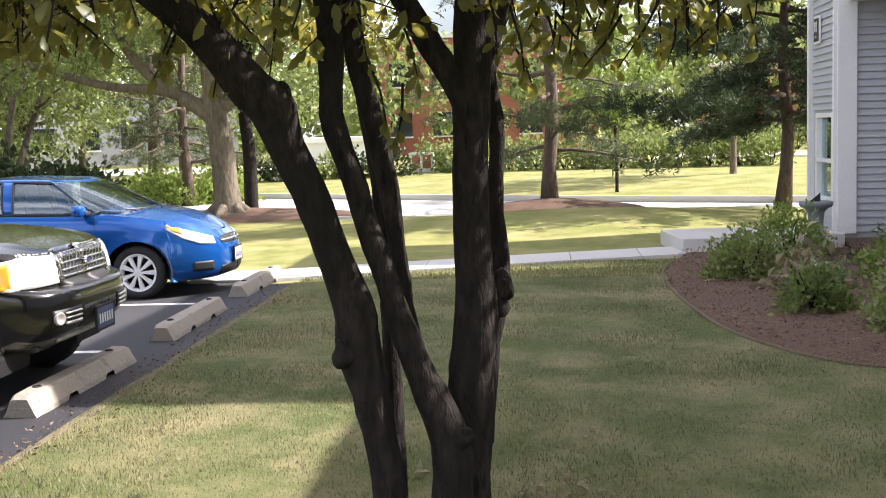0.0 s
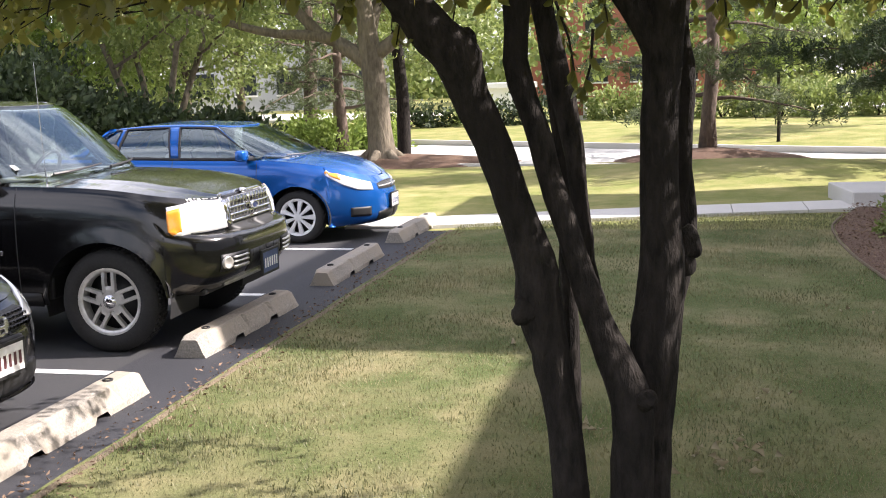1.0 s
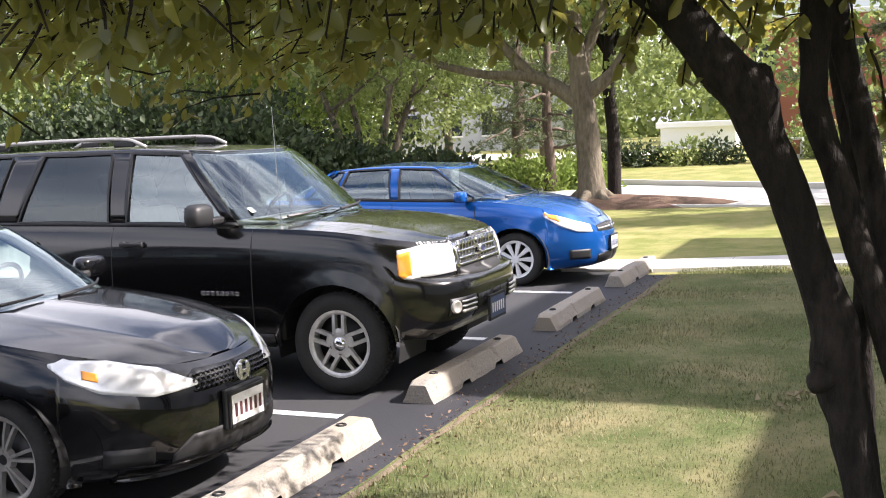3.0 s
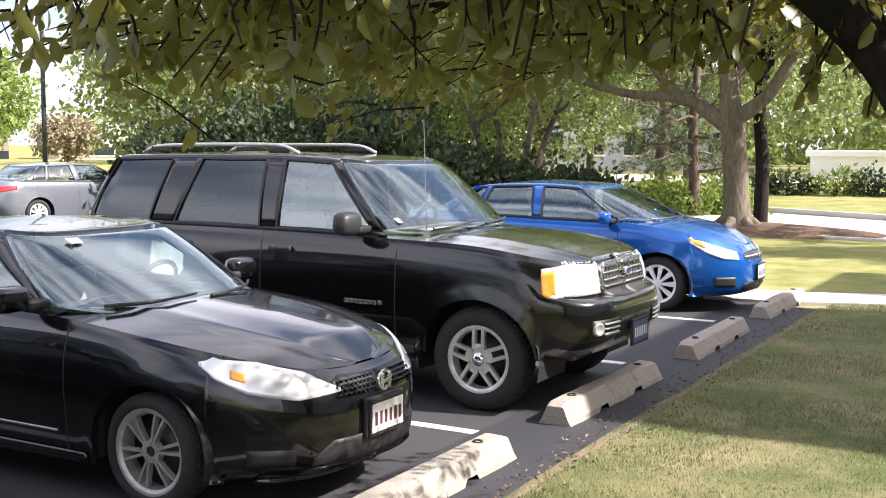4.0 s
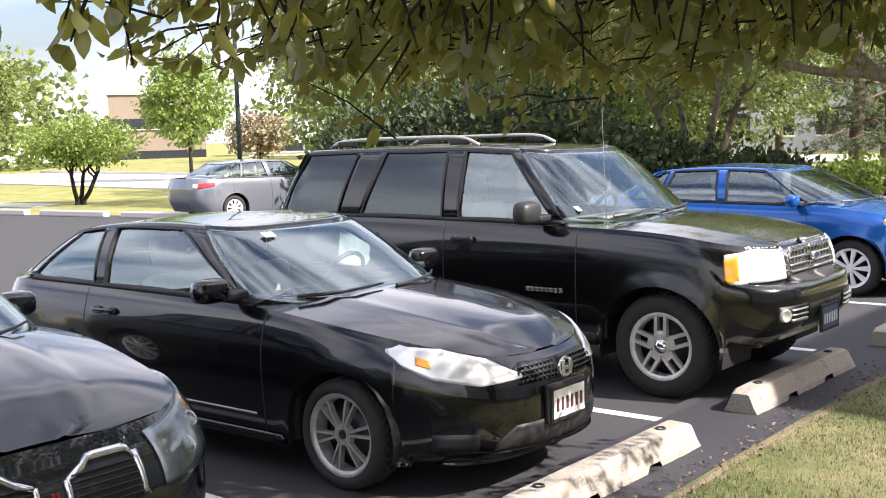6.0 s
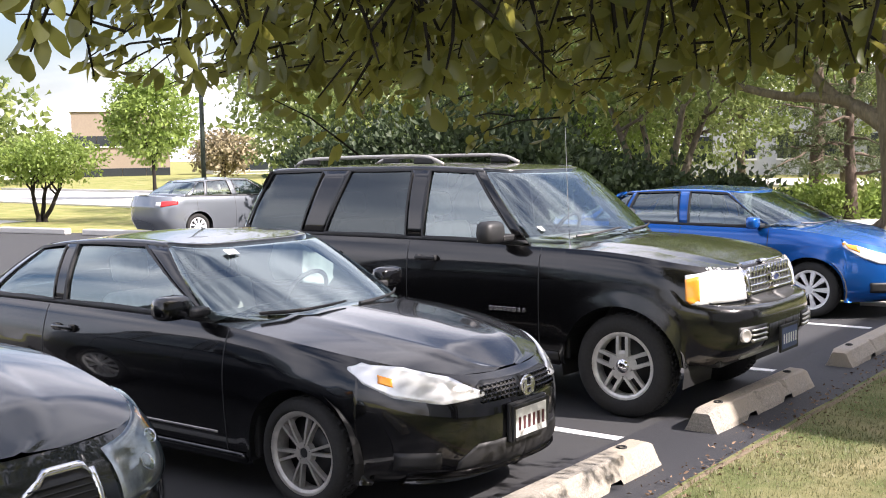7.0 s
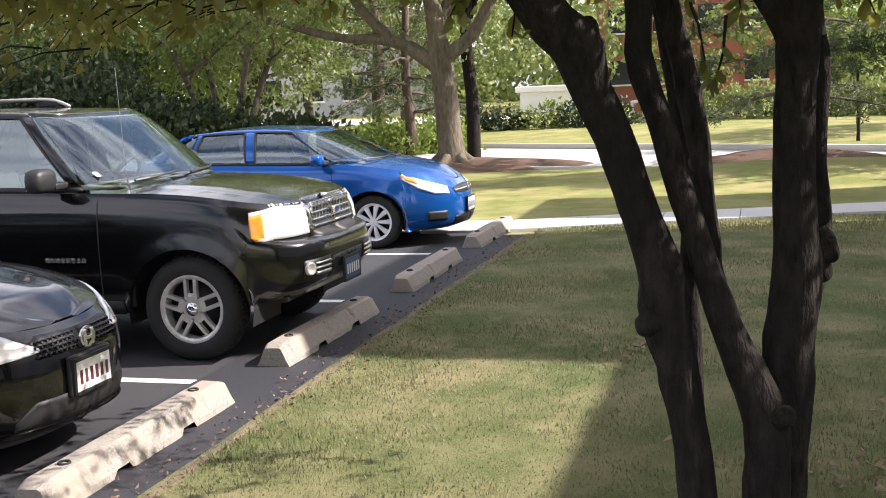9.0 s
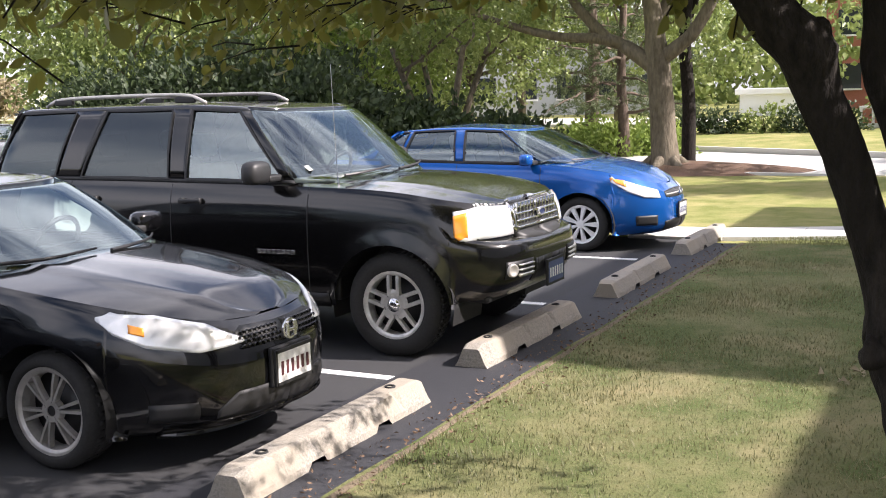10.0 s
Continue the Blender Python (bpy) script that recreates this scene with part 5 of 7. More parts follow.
def crown_points(rg, lobes, clusters, per, spread, floor=None):
    """Points of leaves in clusters scattered over the shells of lobes (centre, radii)."""
    vol = np.array([l[1][0] * l[1][1] * l[1][2] for l in lobes])
    pick = rg.choice(len(lobes), clusters, p=vol / vol.sum())
    d = unit(rg.normal(size=(clusters, 3)))
    r = rg.uniform(0.35, 1.0, (clusters, 1)) ** 0.55 * rg.uniform(0.86, 1.1, (clusters, 1))
    C = np.array([lobes[i][0] for i in pick]) + d * r * np.array([lobes[i][1] for i in pick])
    P = np.repeat(C, per, axis=0) + rg.normal(size=(clusters * per, 3)) * spread * np.array([1, 1, 0.6])
    D = unit(rg.normal(size=(clusters * per, 3)) + np.array([0, 0, -0.5]) + 0.8 * np.repeat(d, per, axis=0))
    if floor is not None:
        keep = P[:, 2] > floor
        P, D = P[keep], D[keep]
    return C, P, D


def limb(rnd, a, b, r0, r1, n=7, sag=0.0, seed=0, wob=0.06):
    a, b = Vector(a), Vector(b)
    pts = []
    length = (b - a).length
    for i in range(n):
        f = i / (n - 1)
        p = a.lerp(b, f) + Vector((0, 0, sag * math.sin(math.pi * f) * length))
        if 0 < i < n - 1:
            p += Vector((rnd.uniform(-1, 1), rnd.uniform(-1, 1), rnd.uniform(-1, 1))) * length * 0.035
        pts.append(p)
    return tube(pts, [r0 + (r1 - r0) * i / (n - 1) for i in range(n)], 7, wob, seed)


def tree(name, at, label, trunk_h, trunk_r, lobes, clusters, per, spread, size, mat, bark="bark2", seed=1, limbs=7, floor=None, group="", lean=(0, 0), stems=1, category="tree"):
    """A broadleaf tree: tapered trunk with limbs into the crown, leaves in clusters with gaps."""
    rnd, rg = random.Random(seed), np.random.default_rng(seed)
    root = new(name)
    root.location = at
    tagged(root, label, category, group)
    C, P, D = crown_points(rg, lobes, clusters, per, spread, floor)
    pieces = []
    for st in range(stems):
        a = 2 * math.pi * st / max(1, stems) + seed
        foot = Vector((0.12 * math.cos(a), 0.12 * math.sin(a), 0)) * (stems > 1)
        top = Vector((lean[0] + (trunk_h * 0.45 * math.cos(a) if stems > 1 else 0), lean[1] + (trunk_h * 0.45 * math.sin(a) if stems > 1 else 0), trunk_h))
        r = trunk_r / (1 if stems == 1 else 1.6)
        ctrl = [foot + Vector((0, 0, -0.1)), foot + Vector((0, 0, 0.12)), foot.lerp(top, 0.35), foot.lerp(top, 0.7) + Vector((rnd.uniform(-1, 1), rnd.uniform(-1, 1), 0)) * 0.05 * trunk_h * 0.4, top]
        pts = spline([tuple(p) for p in ctrl], 14)
        rad = [r * (1.75 - 0.75 * min(1, i / 2.2)) * (1 - 0.35 * i / 13) for i in range(14)]
        pieces.append(tube([tuple(p) for p in pts], rad, 14, 0.05, seed + st))
        for k in range(max(2, limbs // stems)):
            tgt = C[rnd.randrange(len(C))]
            for _ in range(12):
                if tgt[2] > trunk_h:
                    break
                tgt = C[rnd.randrange(len(C))]
            start = foot.lerp(top, rnd.uniform(0.72, 1.0))
            pieces.append(limb(rnd, start, tgt, r * 0.42, 0.012, 8, 0.06, seed + k))
    v, f = join(pieces)
    obj("trunk", v, f, bark, root, True)
    L = rg.uniform(0.7, 1.3, len(P)) * size
    V, F = leaf_arrays(rg, P, D, L, L * rg.uniform(0.25, 0.38, len(P)))
    cloud_object("crown", V, F, mat, root)
    return root


def pine(name, at, label, height, trunk_r, first, spreadr, seed, count=26, mat="needle", density=1.0):
    """A pine: straight flaky trunk, tiers of drooping boughs with tufts of needles."""
    rnd, rg = random.Random(seed), np.random.default_rng(seed)
    root = new(name)
    root.location = at
    tagged(root, label, "tree", "pines")
    pts = [(0.05 * math.sin(i * 1.3 + seed), 0.05 * math.cos(i * 1.7), height * i / 12 - 0.1 * (i == 0)) for i in range(13)]
    v, f = tube(pts, [trunk_r * (1.35 if i == 0 else 1) * (1 - 0.85 * i / 12) for i in range(13)], 12, 0.07, seed)
    obj("trunk", v, f, "bark_pine", root, True)
    boughs, tips, dirs = [], [], []
    for k in range(count):
        f = k / (count - 1)
        z = first + (height - first) * f ** 1.2
        a = k * 2.4 + rnd.uniform(-0.4, 0.4)
        reach = spreadr * (1 - 0.75 * f) * rnd.uniform(0.75, 1.15)
        end = Vector((reach * math.cos(a), reach * math.sin(a), z + reach * rnd.uniform(-0.28, 0.12)))
        boughs.append(limb(rnd, (0, 0, z), end, 0.035 * (1.2 - f) + 0.012, 0.006, 6, 0.05, seed + k))
        for m in range(int(30 * density * (1.2 - 0.6 * f))):
            g = rnd.uniform(0.25, 1.05)
            c = Vector((0, 0, z)).lerp(end, g)
            tips.append((c.x + rnd.gauss(0, 0.16 + 0.10 * g), c.y + rnd.gauss(0, 0.16 + 0.10 * g), c.z + rnd.gauss(0, 0.10)))
            dirs.append((math.cos(a) * 0.6, math.sin(a) * 0.6, 0.25))
    v, f = join(boughs)
    obj("branchwork", v, f, "bark_pine", root, True)
    per = 15
    P = np.repeat(np.array(tips), per, axis=0) + rg.normal(size=(len(tips) * per, 3)) * 0.025
    D = unit(np.repeat(np.array(dirs), per, axis=0) + rg.normal(size=(len(tips) * per, 3)) * 0.75)
    L = rg.uniform(0.10, 0.19, len(P))
    V, F = leaf_arrays(rg, P, D, L, np.full(len(P), 0.013))
    cloud_object("needles", V, F, mat, root)
    return root


def shrub(name, at, label, rx, ry, h, leaves, size, mat, seed, group="", category="shrub", ragged=0.25, base=0.0):
    rg, rnd = np.random.default_rng(seed), random.Random(seed)
    root = new(name)
    root.location = at
    tagged(root, label, category, group)
    stems = [limb(rnd, (rnd.uniform(-0.1, 0.1) * rx, rnd.uniform(-0.1, 0.1) * ry, -0.03), (rnd.uniform(-0.7, 0.7) * rx, rnd.uniform(-0.7, 0.7) * ry, h * rnd.uniform(0.5, 0.9)), 0.012 + 0.006 * h, 0.004, 5, 0.0, seed + k) for k in range(8)]
    v, f = join(stems)
    obj("stems", v, f, "bark", root, True)
    n = max(12, leaves // 14)
    d = unit(rg.normal(size=(n, 3)))
    d[:, 2] = np.abs(d[:, 2]) * 1.1 - 0.1
    r = rg.uniform(0.45, 1.0, (n, 1)) ** 0.5 * (1 + ragged * rg.normal(size=(n, 1)) * 0.6)
    C = d * r * np.array([rx, ry, h * 0.92]) + [0, 0, base + 0.06 * h]
    P = np.repeat(C, 14, axis=0) + rg.normal(size=(n * 14, 3)) * size * 0.9
    P[:, 2] = np.maximum(P[:, 2], 0.02)
    D = unit(np.repeat(d, 14, axis=0) + rg.normal(size=(n * 14, 3)) * 0.8 + [0, 0, 0.2])
    L = rg.uniform(0.7, 1.3, len(P)) * size
    V, F = leaf_arrays(rg, P, D, L, L * rg.uniform(0.24, 0.36, len(P)))
    cloud_object("leaves", V, F, mat, root)
    return root


# ---- the many-stemmed tree on the lawn
near = new("tree")
near.location = (3.18, -3.38, 0)
tagged(near, "dark-barked ornamental tree with five stems rising from one base", "tree")


def stem(name, ctrl, n=26, seed=0, label=""):
    """A stem through (x, y, z, radius), with knobbly bark."""
    c = spline([(p[0] - 3.18, p[1] + 3.38, p[2], p[3]) for p in ctrl], n)
    v, f = tube([tuple(p[:3]) for p in c], [float(p[3]) for p in c], 18, 0.0, seed)
    out = []
    for p in v:
        q = Vector(p)
        bump = 0.006 * noise.noise(q * 14 + Vector((seed, 0, 0))) + 0.004 * noise.noise(Vector((q.x * 40, q.y * 40, q.z * 16 + seed))) + 0.010 * max(0, noise.noise(q * 5 + Vector((0, seed, 0))))
        i = min(range(len(c)), key=lambda j: (Vector(c[j][:3]) - q).length_squared)
        d = q - Vector(c[i][:3])
        d.z *= 0.3
        out.append(q + d.normalized() * bump if d.length > 1e-6 else q)
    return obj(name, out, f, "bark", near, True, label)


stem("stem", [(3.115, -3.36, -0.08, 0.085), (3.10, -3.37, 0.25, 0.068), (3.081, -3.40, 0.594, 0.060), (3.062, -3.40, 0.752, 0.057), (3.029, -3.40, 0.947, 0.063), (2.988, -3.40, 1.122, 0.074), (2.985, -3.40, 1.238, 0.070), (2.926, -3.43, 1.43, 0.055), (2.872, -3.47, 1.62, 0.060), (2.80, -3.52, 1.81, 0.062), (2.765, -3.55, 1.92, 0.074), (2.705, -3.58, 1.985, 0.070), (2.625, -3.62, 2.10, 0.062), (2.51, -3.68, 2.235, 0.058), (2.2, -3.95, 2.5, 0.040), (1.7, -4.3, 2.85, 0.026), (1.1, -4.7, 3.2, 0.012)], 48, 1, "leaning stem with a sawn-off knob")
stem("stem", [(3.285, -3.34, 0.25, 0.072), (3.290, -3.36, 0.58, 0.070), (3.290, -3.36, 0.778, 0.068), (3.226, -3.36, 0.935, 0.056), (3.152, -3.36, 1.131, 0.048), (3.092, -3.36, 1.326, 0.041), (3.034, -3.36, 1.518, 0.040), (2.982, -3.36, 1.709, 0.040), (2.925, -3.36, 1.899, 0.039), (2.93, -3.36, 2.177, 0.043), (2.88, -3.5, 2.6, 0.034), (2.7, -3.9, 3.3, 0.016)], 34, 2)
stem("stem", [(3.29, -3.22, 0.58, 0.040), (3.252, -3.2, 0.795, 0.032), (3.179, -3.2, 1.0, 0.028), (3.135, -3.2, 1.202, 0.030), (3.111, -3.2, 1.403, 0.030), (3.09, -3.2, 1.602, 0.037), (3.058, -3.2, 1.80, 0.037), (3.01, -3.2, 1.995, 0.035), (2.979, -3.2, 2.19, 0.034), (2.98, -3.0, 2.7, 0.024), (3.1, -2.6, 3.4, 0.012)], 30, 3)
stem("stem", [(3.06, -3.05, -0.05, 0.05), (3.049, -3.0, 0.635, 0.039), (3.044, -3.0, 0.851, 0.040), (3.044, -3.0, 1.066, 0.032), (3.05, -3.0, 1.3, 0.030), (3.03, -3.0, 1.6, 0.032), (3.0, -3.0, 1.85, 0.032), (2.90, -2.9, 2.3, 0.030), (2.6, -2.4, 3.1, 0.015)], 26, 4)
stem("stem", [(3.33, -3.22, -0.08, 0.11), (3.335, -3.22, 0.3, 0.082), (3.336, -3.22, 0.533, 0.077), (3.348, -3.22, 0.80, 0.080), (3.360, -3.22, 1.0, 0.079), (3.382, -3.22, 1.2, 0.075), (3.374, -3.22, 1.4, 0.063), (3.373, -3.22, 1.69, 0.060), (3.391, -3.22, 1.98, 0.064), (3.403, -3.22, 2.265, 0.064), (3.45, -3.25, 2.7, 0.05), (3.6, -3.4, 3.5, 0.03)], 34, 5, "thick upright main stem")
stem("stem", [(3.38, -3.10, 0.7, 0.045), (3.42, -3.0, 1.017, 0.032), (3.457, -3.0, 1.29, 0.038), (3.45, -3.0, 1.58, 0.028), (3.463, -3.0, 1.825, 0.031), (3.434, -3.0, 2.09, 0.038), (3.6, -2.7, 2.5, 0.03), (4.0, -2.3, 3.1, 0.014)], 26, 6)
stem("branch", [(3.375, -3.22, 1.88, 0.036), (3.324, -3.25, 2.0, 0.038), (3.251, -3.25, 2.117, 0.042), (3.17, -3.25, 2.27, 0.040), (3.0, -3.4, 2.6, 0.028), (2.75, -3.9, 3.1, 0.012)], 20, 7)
for nm, ctr, r, sd in (("burr", (3.462, -3.10, 1.27), 0.050, 3), ("burr", (3.455, -3.10, 1.20), 0.036, 5), ("knob", (2.80, -3.56, 1.925), 0.052, 7), ("knob", (2.95, -3.45, 1.10), 0.040, 9), ("sawn_stub", (3.335, -3.41, 0.80), 0.032, 11)):
    bm = bmesh.new()
    bmesh.ops.create_icosphere(bm, subdivisions=3, radius=r)
    for v in bm.verts:
        v.co *= 1 + 0.35 * noise.noise(v.co * 26 + Vector((sd, 0, 0)))
        v.co.z *= 1.25
    bmesh.ops.translate(bm, vec=(ctr[0] - 3.18, ctr[1] + 3.38, ctr[2]), verts=bm.verts)
    part(nm, bm, "bark", near, "", True)
v, f = revolve([(0.0, 0.0), (0.016, 0.0), (0.024, 0.004), (0.030, -0.004), (0.034, -0.03)], (0, 0, 0), 16, 'z')
o = obj("cut_face", v, f, "bark", near, True, "healed ring of a cut branch")
o.matrix_local = Matrix.Translation((3.342 - 3.18, -3.440 + 3.38, 0.815)) @ Matrix.Rotation(radians(70), 4, 'X')

# its crown: drooping twigs with long pointed leaves
rnd, rg = random.Random(5), np.random.default_rng(5)


def skirt_low(x, y):
    """How low the twigs hang, over the plan."""
    return 2.06 + 0.10 * math.sin(2.3 * x + 1.1 * y) + 0.10 * math.sin(4.1 * y - 1.7 * x) + 0.16 * max(0.0, math.hypot(x - 3.2, y + 4.2) - 2.6) + 0.23 * min(1.0, max(0.0, (x - 0.5) / 1.2))


tw_pieces, LP, LD = [], [], []
for k in range(3500):
    a, q = rnd.uniform(0, 2 * math.pi), math.sqrt(rnd.random())
    x, y = 2.75 + 3.1 * q * math.cos(a), -3.2 + 2.9 * q * math.sin(a)
    if math.hypot(x - 3.3, y + 6.9) < 1.9:
        continue
    low = skirt_low(x, y)
    high_share = rnd.random()
    z = low + (0.75 * high_share ** 1.5 if k % 5 < 3 else rnd.uniform(0.6, 2.4) * (1 - 0.5 * q))
    if x > 2.6 and y > -4.6 and z < 2.35 and rnd.random() < 0.72:
        continue
    if x > 2.7 and y > -2.8 and rnd.random() < 0.85:
        continue
    out = Vector((x - 3.1, y + 3.3, 0)).normalized()
    d = (out + Vector((rnd.gauss(0, 0.5), rnd.gauss(0, 0.5), rnd.gauss(-0.25, 0.3)))).normalized()
    length = rnd.uniform(0.22, 0.48)
    tip = Vector((x, y, z))
    foot = tip - d * length + Vector((0, 0, 0.06))
    tw_pieces.append(tube([foot, foot.lerp(tip, 0.5) + Vector((0, 0, 0.02)), tip], [0.0038, 0.003, 0.0015], 4))
    for m in range(rnd.randrange(11, 19)):
        g = rnd.uniform(0.15, 1.05)
        p = foot.lerp(tip, g)
        LP.append((p.x + rnd.gauss(0, 0.018), p.y + rnd.gauss(0, 0.018), p.z + rnd.gauss(0, 0.018)))
        e = d * 0.55 + Vector((rnd.gauss(0, 0.6), rnd.gauss(0, 0.6), rnd.gauss(-0.55, 0.45)))
        LD.append(tuple(e.normalized()))
hang = [(3.75, -3.35, 2.02, 0.42, 26), (4.15, -3.3, 2.08, 0.25, 14), (3.95, -3.3, 2.25, 0.5, 26), (3.60, -3.3, 1.98, 0.14, 7), (2.55, -3.55, 1.98, 0.22, 14), (2.05, -3.65, 2.12, 0.28, 18), (2.75, -3.55, 2.10, 0.2, 8), (3.15, -3.25, 1.80, 0.10, 3), (1.55, -5.15, 1.98, 0.22, 26), (1.80, -5.0, 2.05, 0.30, 26), (1.55, -5.75, 2.06, 0.22, 16), (1.95, -4.7, 2.02, 0.35, 26), (2.25, -4.5, 2.06, 0.35, 24)]
for hx, hy, hz, hr, hn in hang:
    for k in range(hn):
        tip = Vector((hx + rnd.gauss(0, hr * 0.5), hy + rnd.gauss(0, 0.12), hz + abs(rnd.gauss(0, 0.16)) - 0.04))
        foot = tip + Vector((rnd.gauss(0, 0.08), rnd.gauss(0, 0.08), rnd.uniform(0.14, 0.30)))
        tw_pieces.append(tube([foot, foot.lerp(tip, 0.5) + Vector((0.01, 0, 0)), tip], [0.005, 0.004, 0.002], 4))
        for m in range(rnd.randrange(8, 14)):
            p = foot.lerp(tip, rnd.uniform(0.1, 1.05))
            LP.append((p.x, p.y, p.z))
            e = Vector((rnd.gauss(0, 0.55), rnd.gauss(0, 0.55), rnd.gauss(-0.75, 0.35)))
            LD.append(tuple(e.normalized()))
for k in range(30):
    a = rnd.uniform(0.6 * math.pi, 1.9 * math.pi)
    q = rnd.uniform(1.2, 2.9)
    end = (3.0 + q * math.cos(a), -3.3 + 0.9 * q * math.sin(a), rnd.uniform(2.75, 3.4))
    if math.hypot(end[0] - 3.3, end[1] + 6.9) < 1.7:
        continue
    start = rnd.choice([(2.45, -4.0, 2.35), (2.9, -3.6, 2.6), (3.1, -3.0, 2.7), (3.45, -3.25, 2.6)])
    tw_pieces.append(limb(rnd, start, end, 0.014, 0.004, 8, 0.10, k))
v, f = join(tw_pieces)
obj("branchwork", [(p[0] - 3.18, p[1] + 3.38, p[2]) for p in v], f, "bark", near, True)
LP, LD = np.array(LP), np.array(LD)
L = rg.uniform(0.034, 0.074, len(LP))
V, F = broad_leaf_arrays(rg, LP - [3.18, -3.38, 0], LD, L, L * rg.uniform(0.22, 0.30, len(LP)))
cloud_object("leaves", V, F, "leaf_near", near, "long pointed dark green leaves")
# high crown out of view, its leaves added to shade the lawn below
C, P, D = crown_points(rg, [((1.9, -3.7, 4.0), (2.2, 2.1, 1.2)), ((3.7, -3.6, 5.3), (2.7, 3.0, 1.0))], 820, 20, 0.16, 2.7)
L = rg.uniform(0.08, 0.13, len(P))
V, F = leaf_arrays(rg, P - [3.18, -3.38, 0], D, L, L * 0.30)
cloud_object("upper_shade_leaves", V, F, "leaf_near", near)

# ---- the large shade tree past the blue sedan
big = new("tree")
big.location = (-3.5, 18.0, 0)
tagged(big, "large shade tree with furrowed tan bark and spreading limbs", "tree")


def big_limb(name, ctrl, n=20, seed=0):
    c = spline([(p[0] + 3.5, p[1] - 18.0, p[2], p[3]) for p in ctrl], n)
    v, f = tube([tuple(p[:3]) for p in c], [float(p[3]) for p in c], 16, 0.05, seed)
    return obj(name, v, f, "bark2", big, True)


big_limb("trunk", [(-3.45, 18, -0.1, 0.50), (-3.48, 18, 0.12, 0.36), (-3.52, 18, 0.7, 0.29), (-3.58, 18, 1.6, 0.27), (-3.66, 18, 2.4, 0.26), (-3.75, 18, 3.2, 0.21), (-3.85, 18, 4.2, 0.18), (-3.9, 18.2, 6.5, 0.11), (-3.8, 18.4, 9, 0.04)], 26, 1)
big_limb("limb", [(-3.66, 18, 2.25, 0.19), (-4.2, 18, 2.65, 0.17), (-4.72, 18, 2.93, 0.145), (-5.4, 17.95, 3.02, 0.11), (-6.15, 17.9, 3.1, 0.10), (-7.5, 17.8, 3.5, 0.07), (-9.0, 17.6, 4.1, 0.03)], 22, 2)
big_limb("limb", [(-4.75, 18, 2.93, 0.12), (-5.2, 18, 3.35, 0.12), (-5.55, 18, 3.75, 0.105), (-5.85, 18, 4.3, 0.095), (-6.1, 18, 4.9, 0.08), (-6.6, 18.3, 6.5, 0.03)], 18, 3)
big_limb("limb", [(-3.6, 18, 2.5, 0.18), (-3.2, 18, 2.75, 0.16), (-2.79, 18, 3.15, 0.14), (-2.2, 18, 4.25, 0.11), (-1.5, 17.8, 6.0, 0.05)], 18, 4)
big_limb("limb", [(-3.7, 18, 2.9, 0.15), (-3.55, 18.2, 3.6, 0.13), (-3.2, 18.4, 4.6, 0.10), (-2.9, 18.8, 6.5, 0.04)], 16, 5)
for k in range(6):
    a = 2 * math.pi * k / 6 + 0.4
    big_limb("root", [(-3.5 + 0.25 * math.cos(a), 18 + 0.25 * math.sin(a), 0.28, 0.12), (-3.5 + 0.6 * math.cos(a), 18 + 0.6 * math.sin(a), 0.08, 0.09), (-3.5 + 1.15 * math.cos(a + 0.2), 18 + 1.15 * math.sin(a + 0.2), 0.02, 0.04)], 8, k)
rg = np.random.default_rng(21)
C, P, D = crown_points(rg, [((-4.5, 18, 6.6), (4.6, 4.4, 2.9)), ((-7.0, 17, 4.9), (2.6, 2.6, 1.5)), ((-1.5, 18.5, 5.8), (2.8, 2.8, 1.9)), ((-4.5, 15.5, 5.2), (3.0, 2.2, 1.3))], 900, 26, 0.22, 3.3)
L = rg.uniform(0.09, 0.17, len(P))
V, F = leaf_arrays(rg, P - [-3.5, 18.0, 0], D, L, L * 0.36)
cloud_object("crown", V, F, "leaf_mid", big)

tree("tree", (-3.45, 19.9, 0), "slim dark-trunked tree behind the shade tree", 4.2, 0.19, [((-0.2, 0.6, 6.2), (2.6, 2.6, 2.4)), ((1.2, -0.4, 3.0), (1.3, 1.2, 0.8))], 300, 22, 0.22, 0.15, "leaf_mid", "bark", 31, 8)
pine("pine", (-8.3, 27.2, 0), "open-branched pine with flaky brown trunk", 10, 0.24, 1.6, 3.0, 41, 34)
pine("pine", (3.85, 18.3, 0.12), "open-branched pine standing in a ring of mulch", 10, 0.165, 1.2, 3.2, 42, 36, density=1.6)
pine("pine", (8.5, 16.0, 0.10), "dense dark pine beside the grey house", 9, 0.14, 1.7, 3.3, 43, 64, "leaf_dark", 4.6)
pine("pine", (-6.2, 23.5, 0), "open-branched pine with flaky brown trunk", 8, 0.17, 1.2, 2.4, 44, 26)
tree("sapling", (5.62, 23.0, 0.1), "thin young tree staked on the far lawn", 2.4, 0.05, [((0, 0, 3.0), (1.3, 1.3, 1.3))], 130, 22, 0.17, 0.13, "leaf_bright", "bark", 51, 8)
tree("tree", (9.4, 27.5, 0.3), "small tree on the far lawn", 2.8, 0.12, [((0, 0, 4.2), (2.2, 2.2, 2.0))], 150, 22, 0.22, 0.2, "leaf_mid", "bark2", 52, 6)

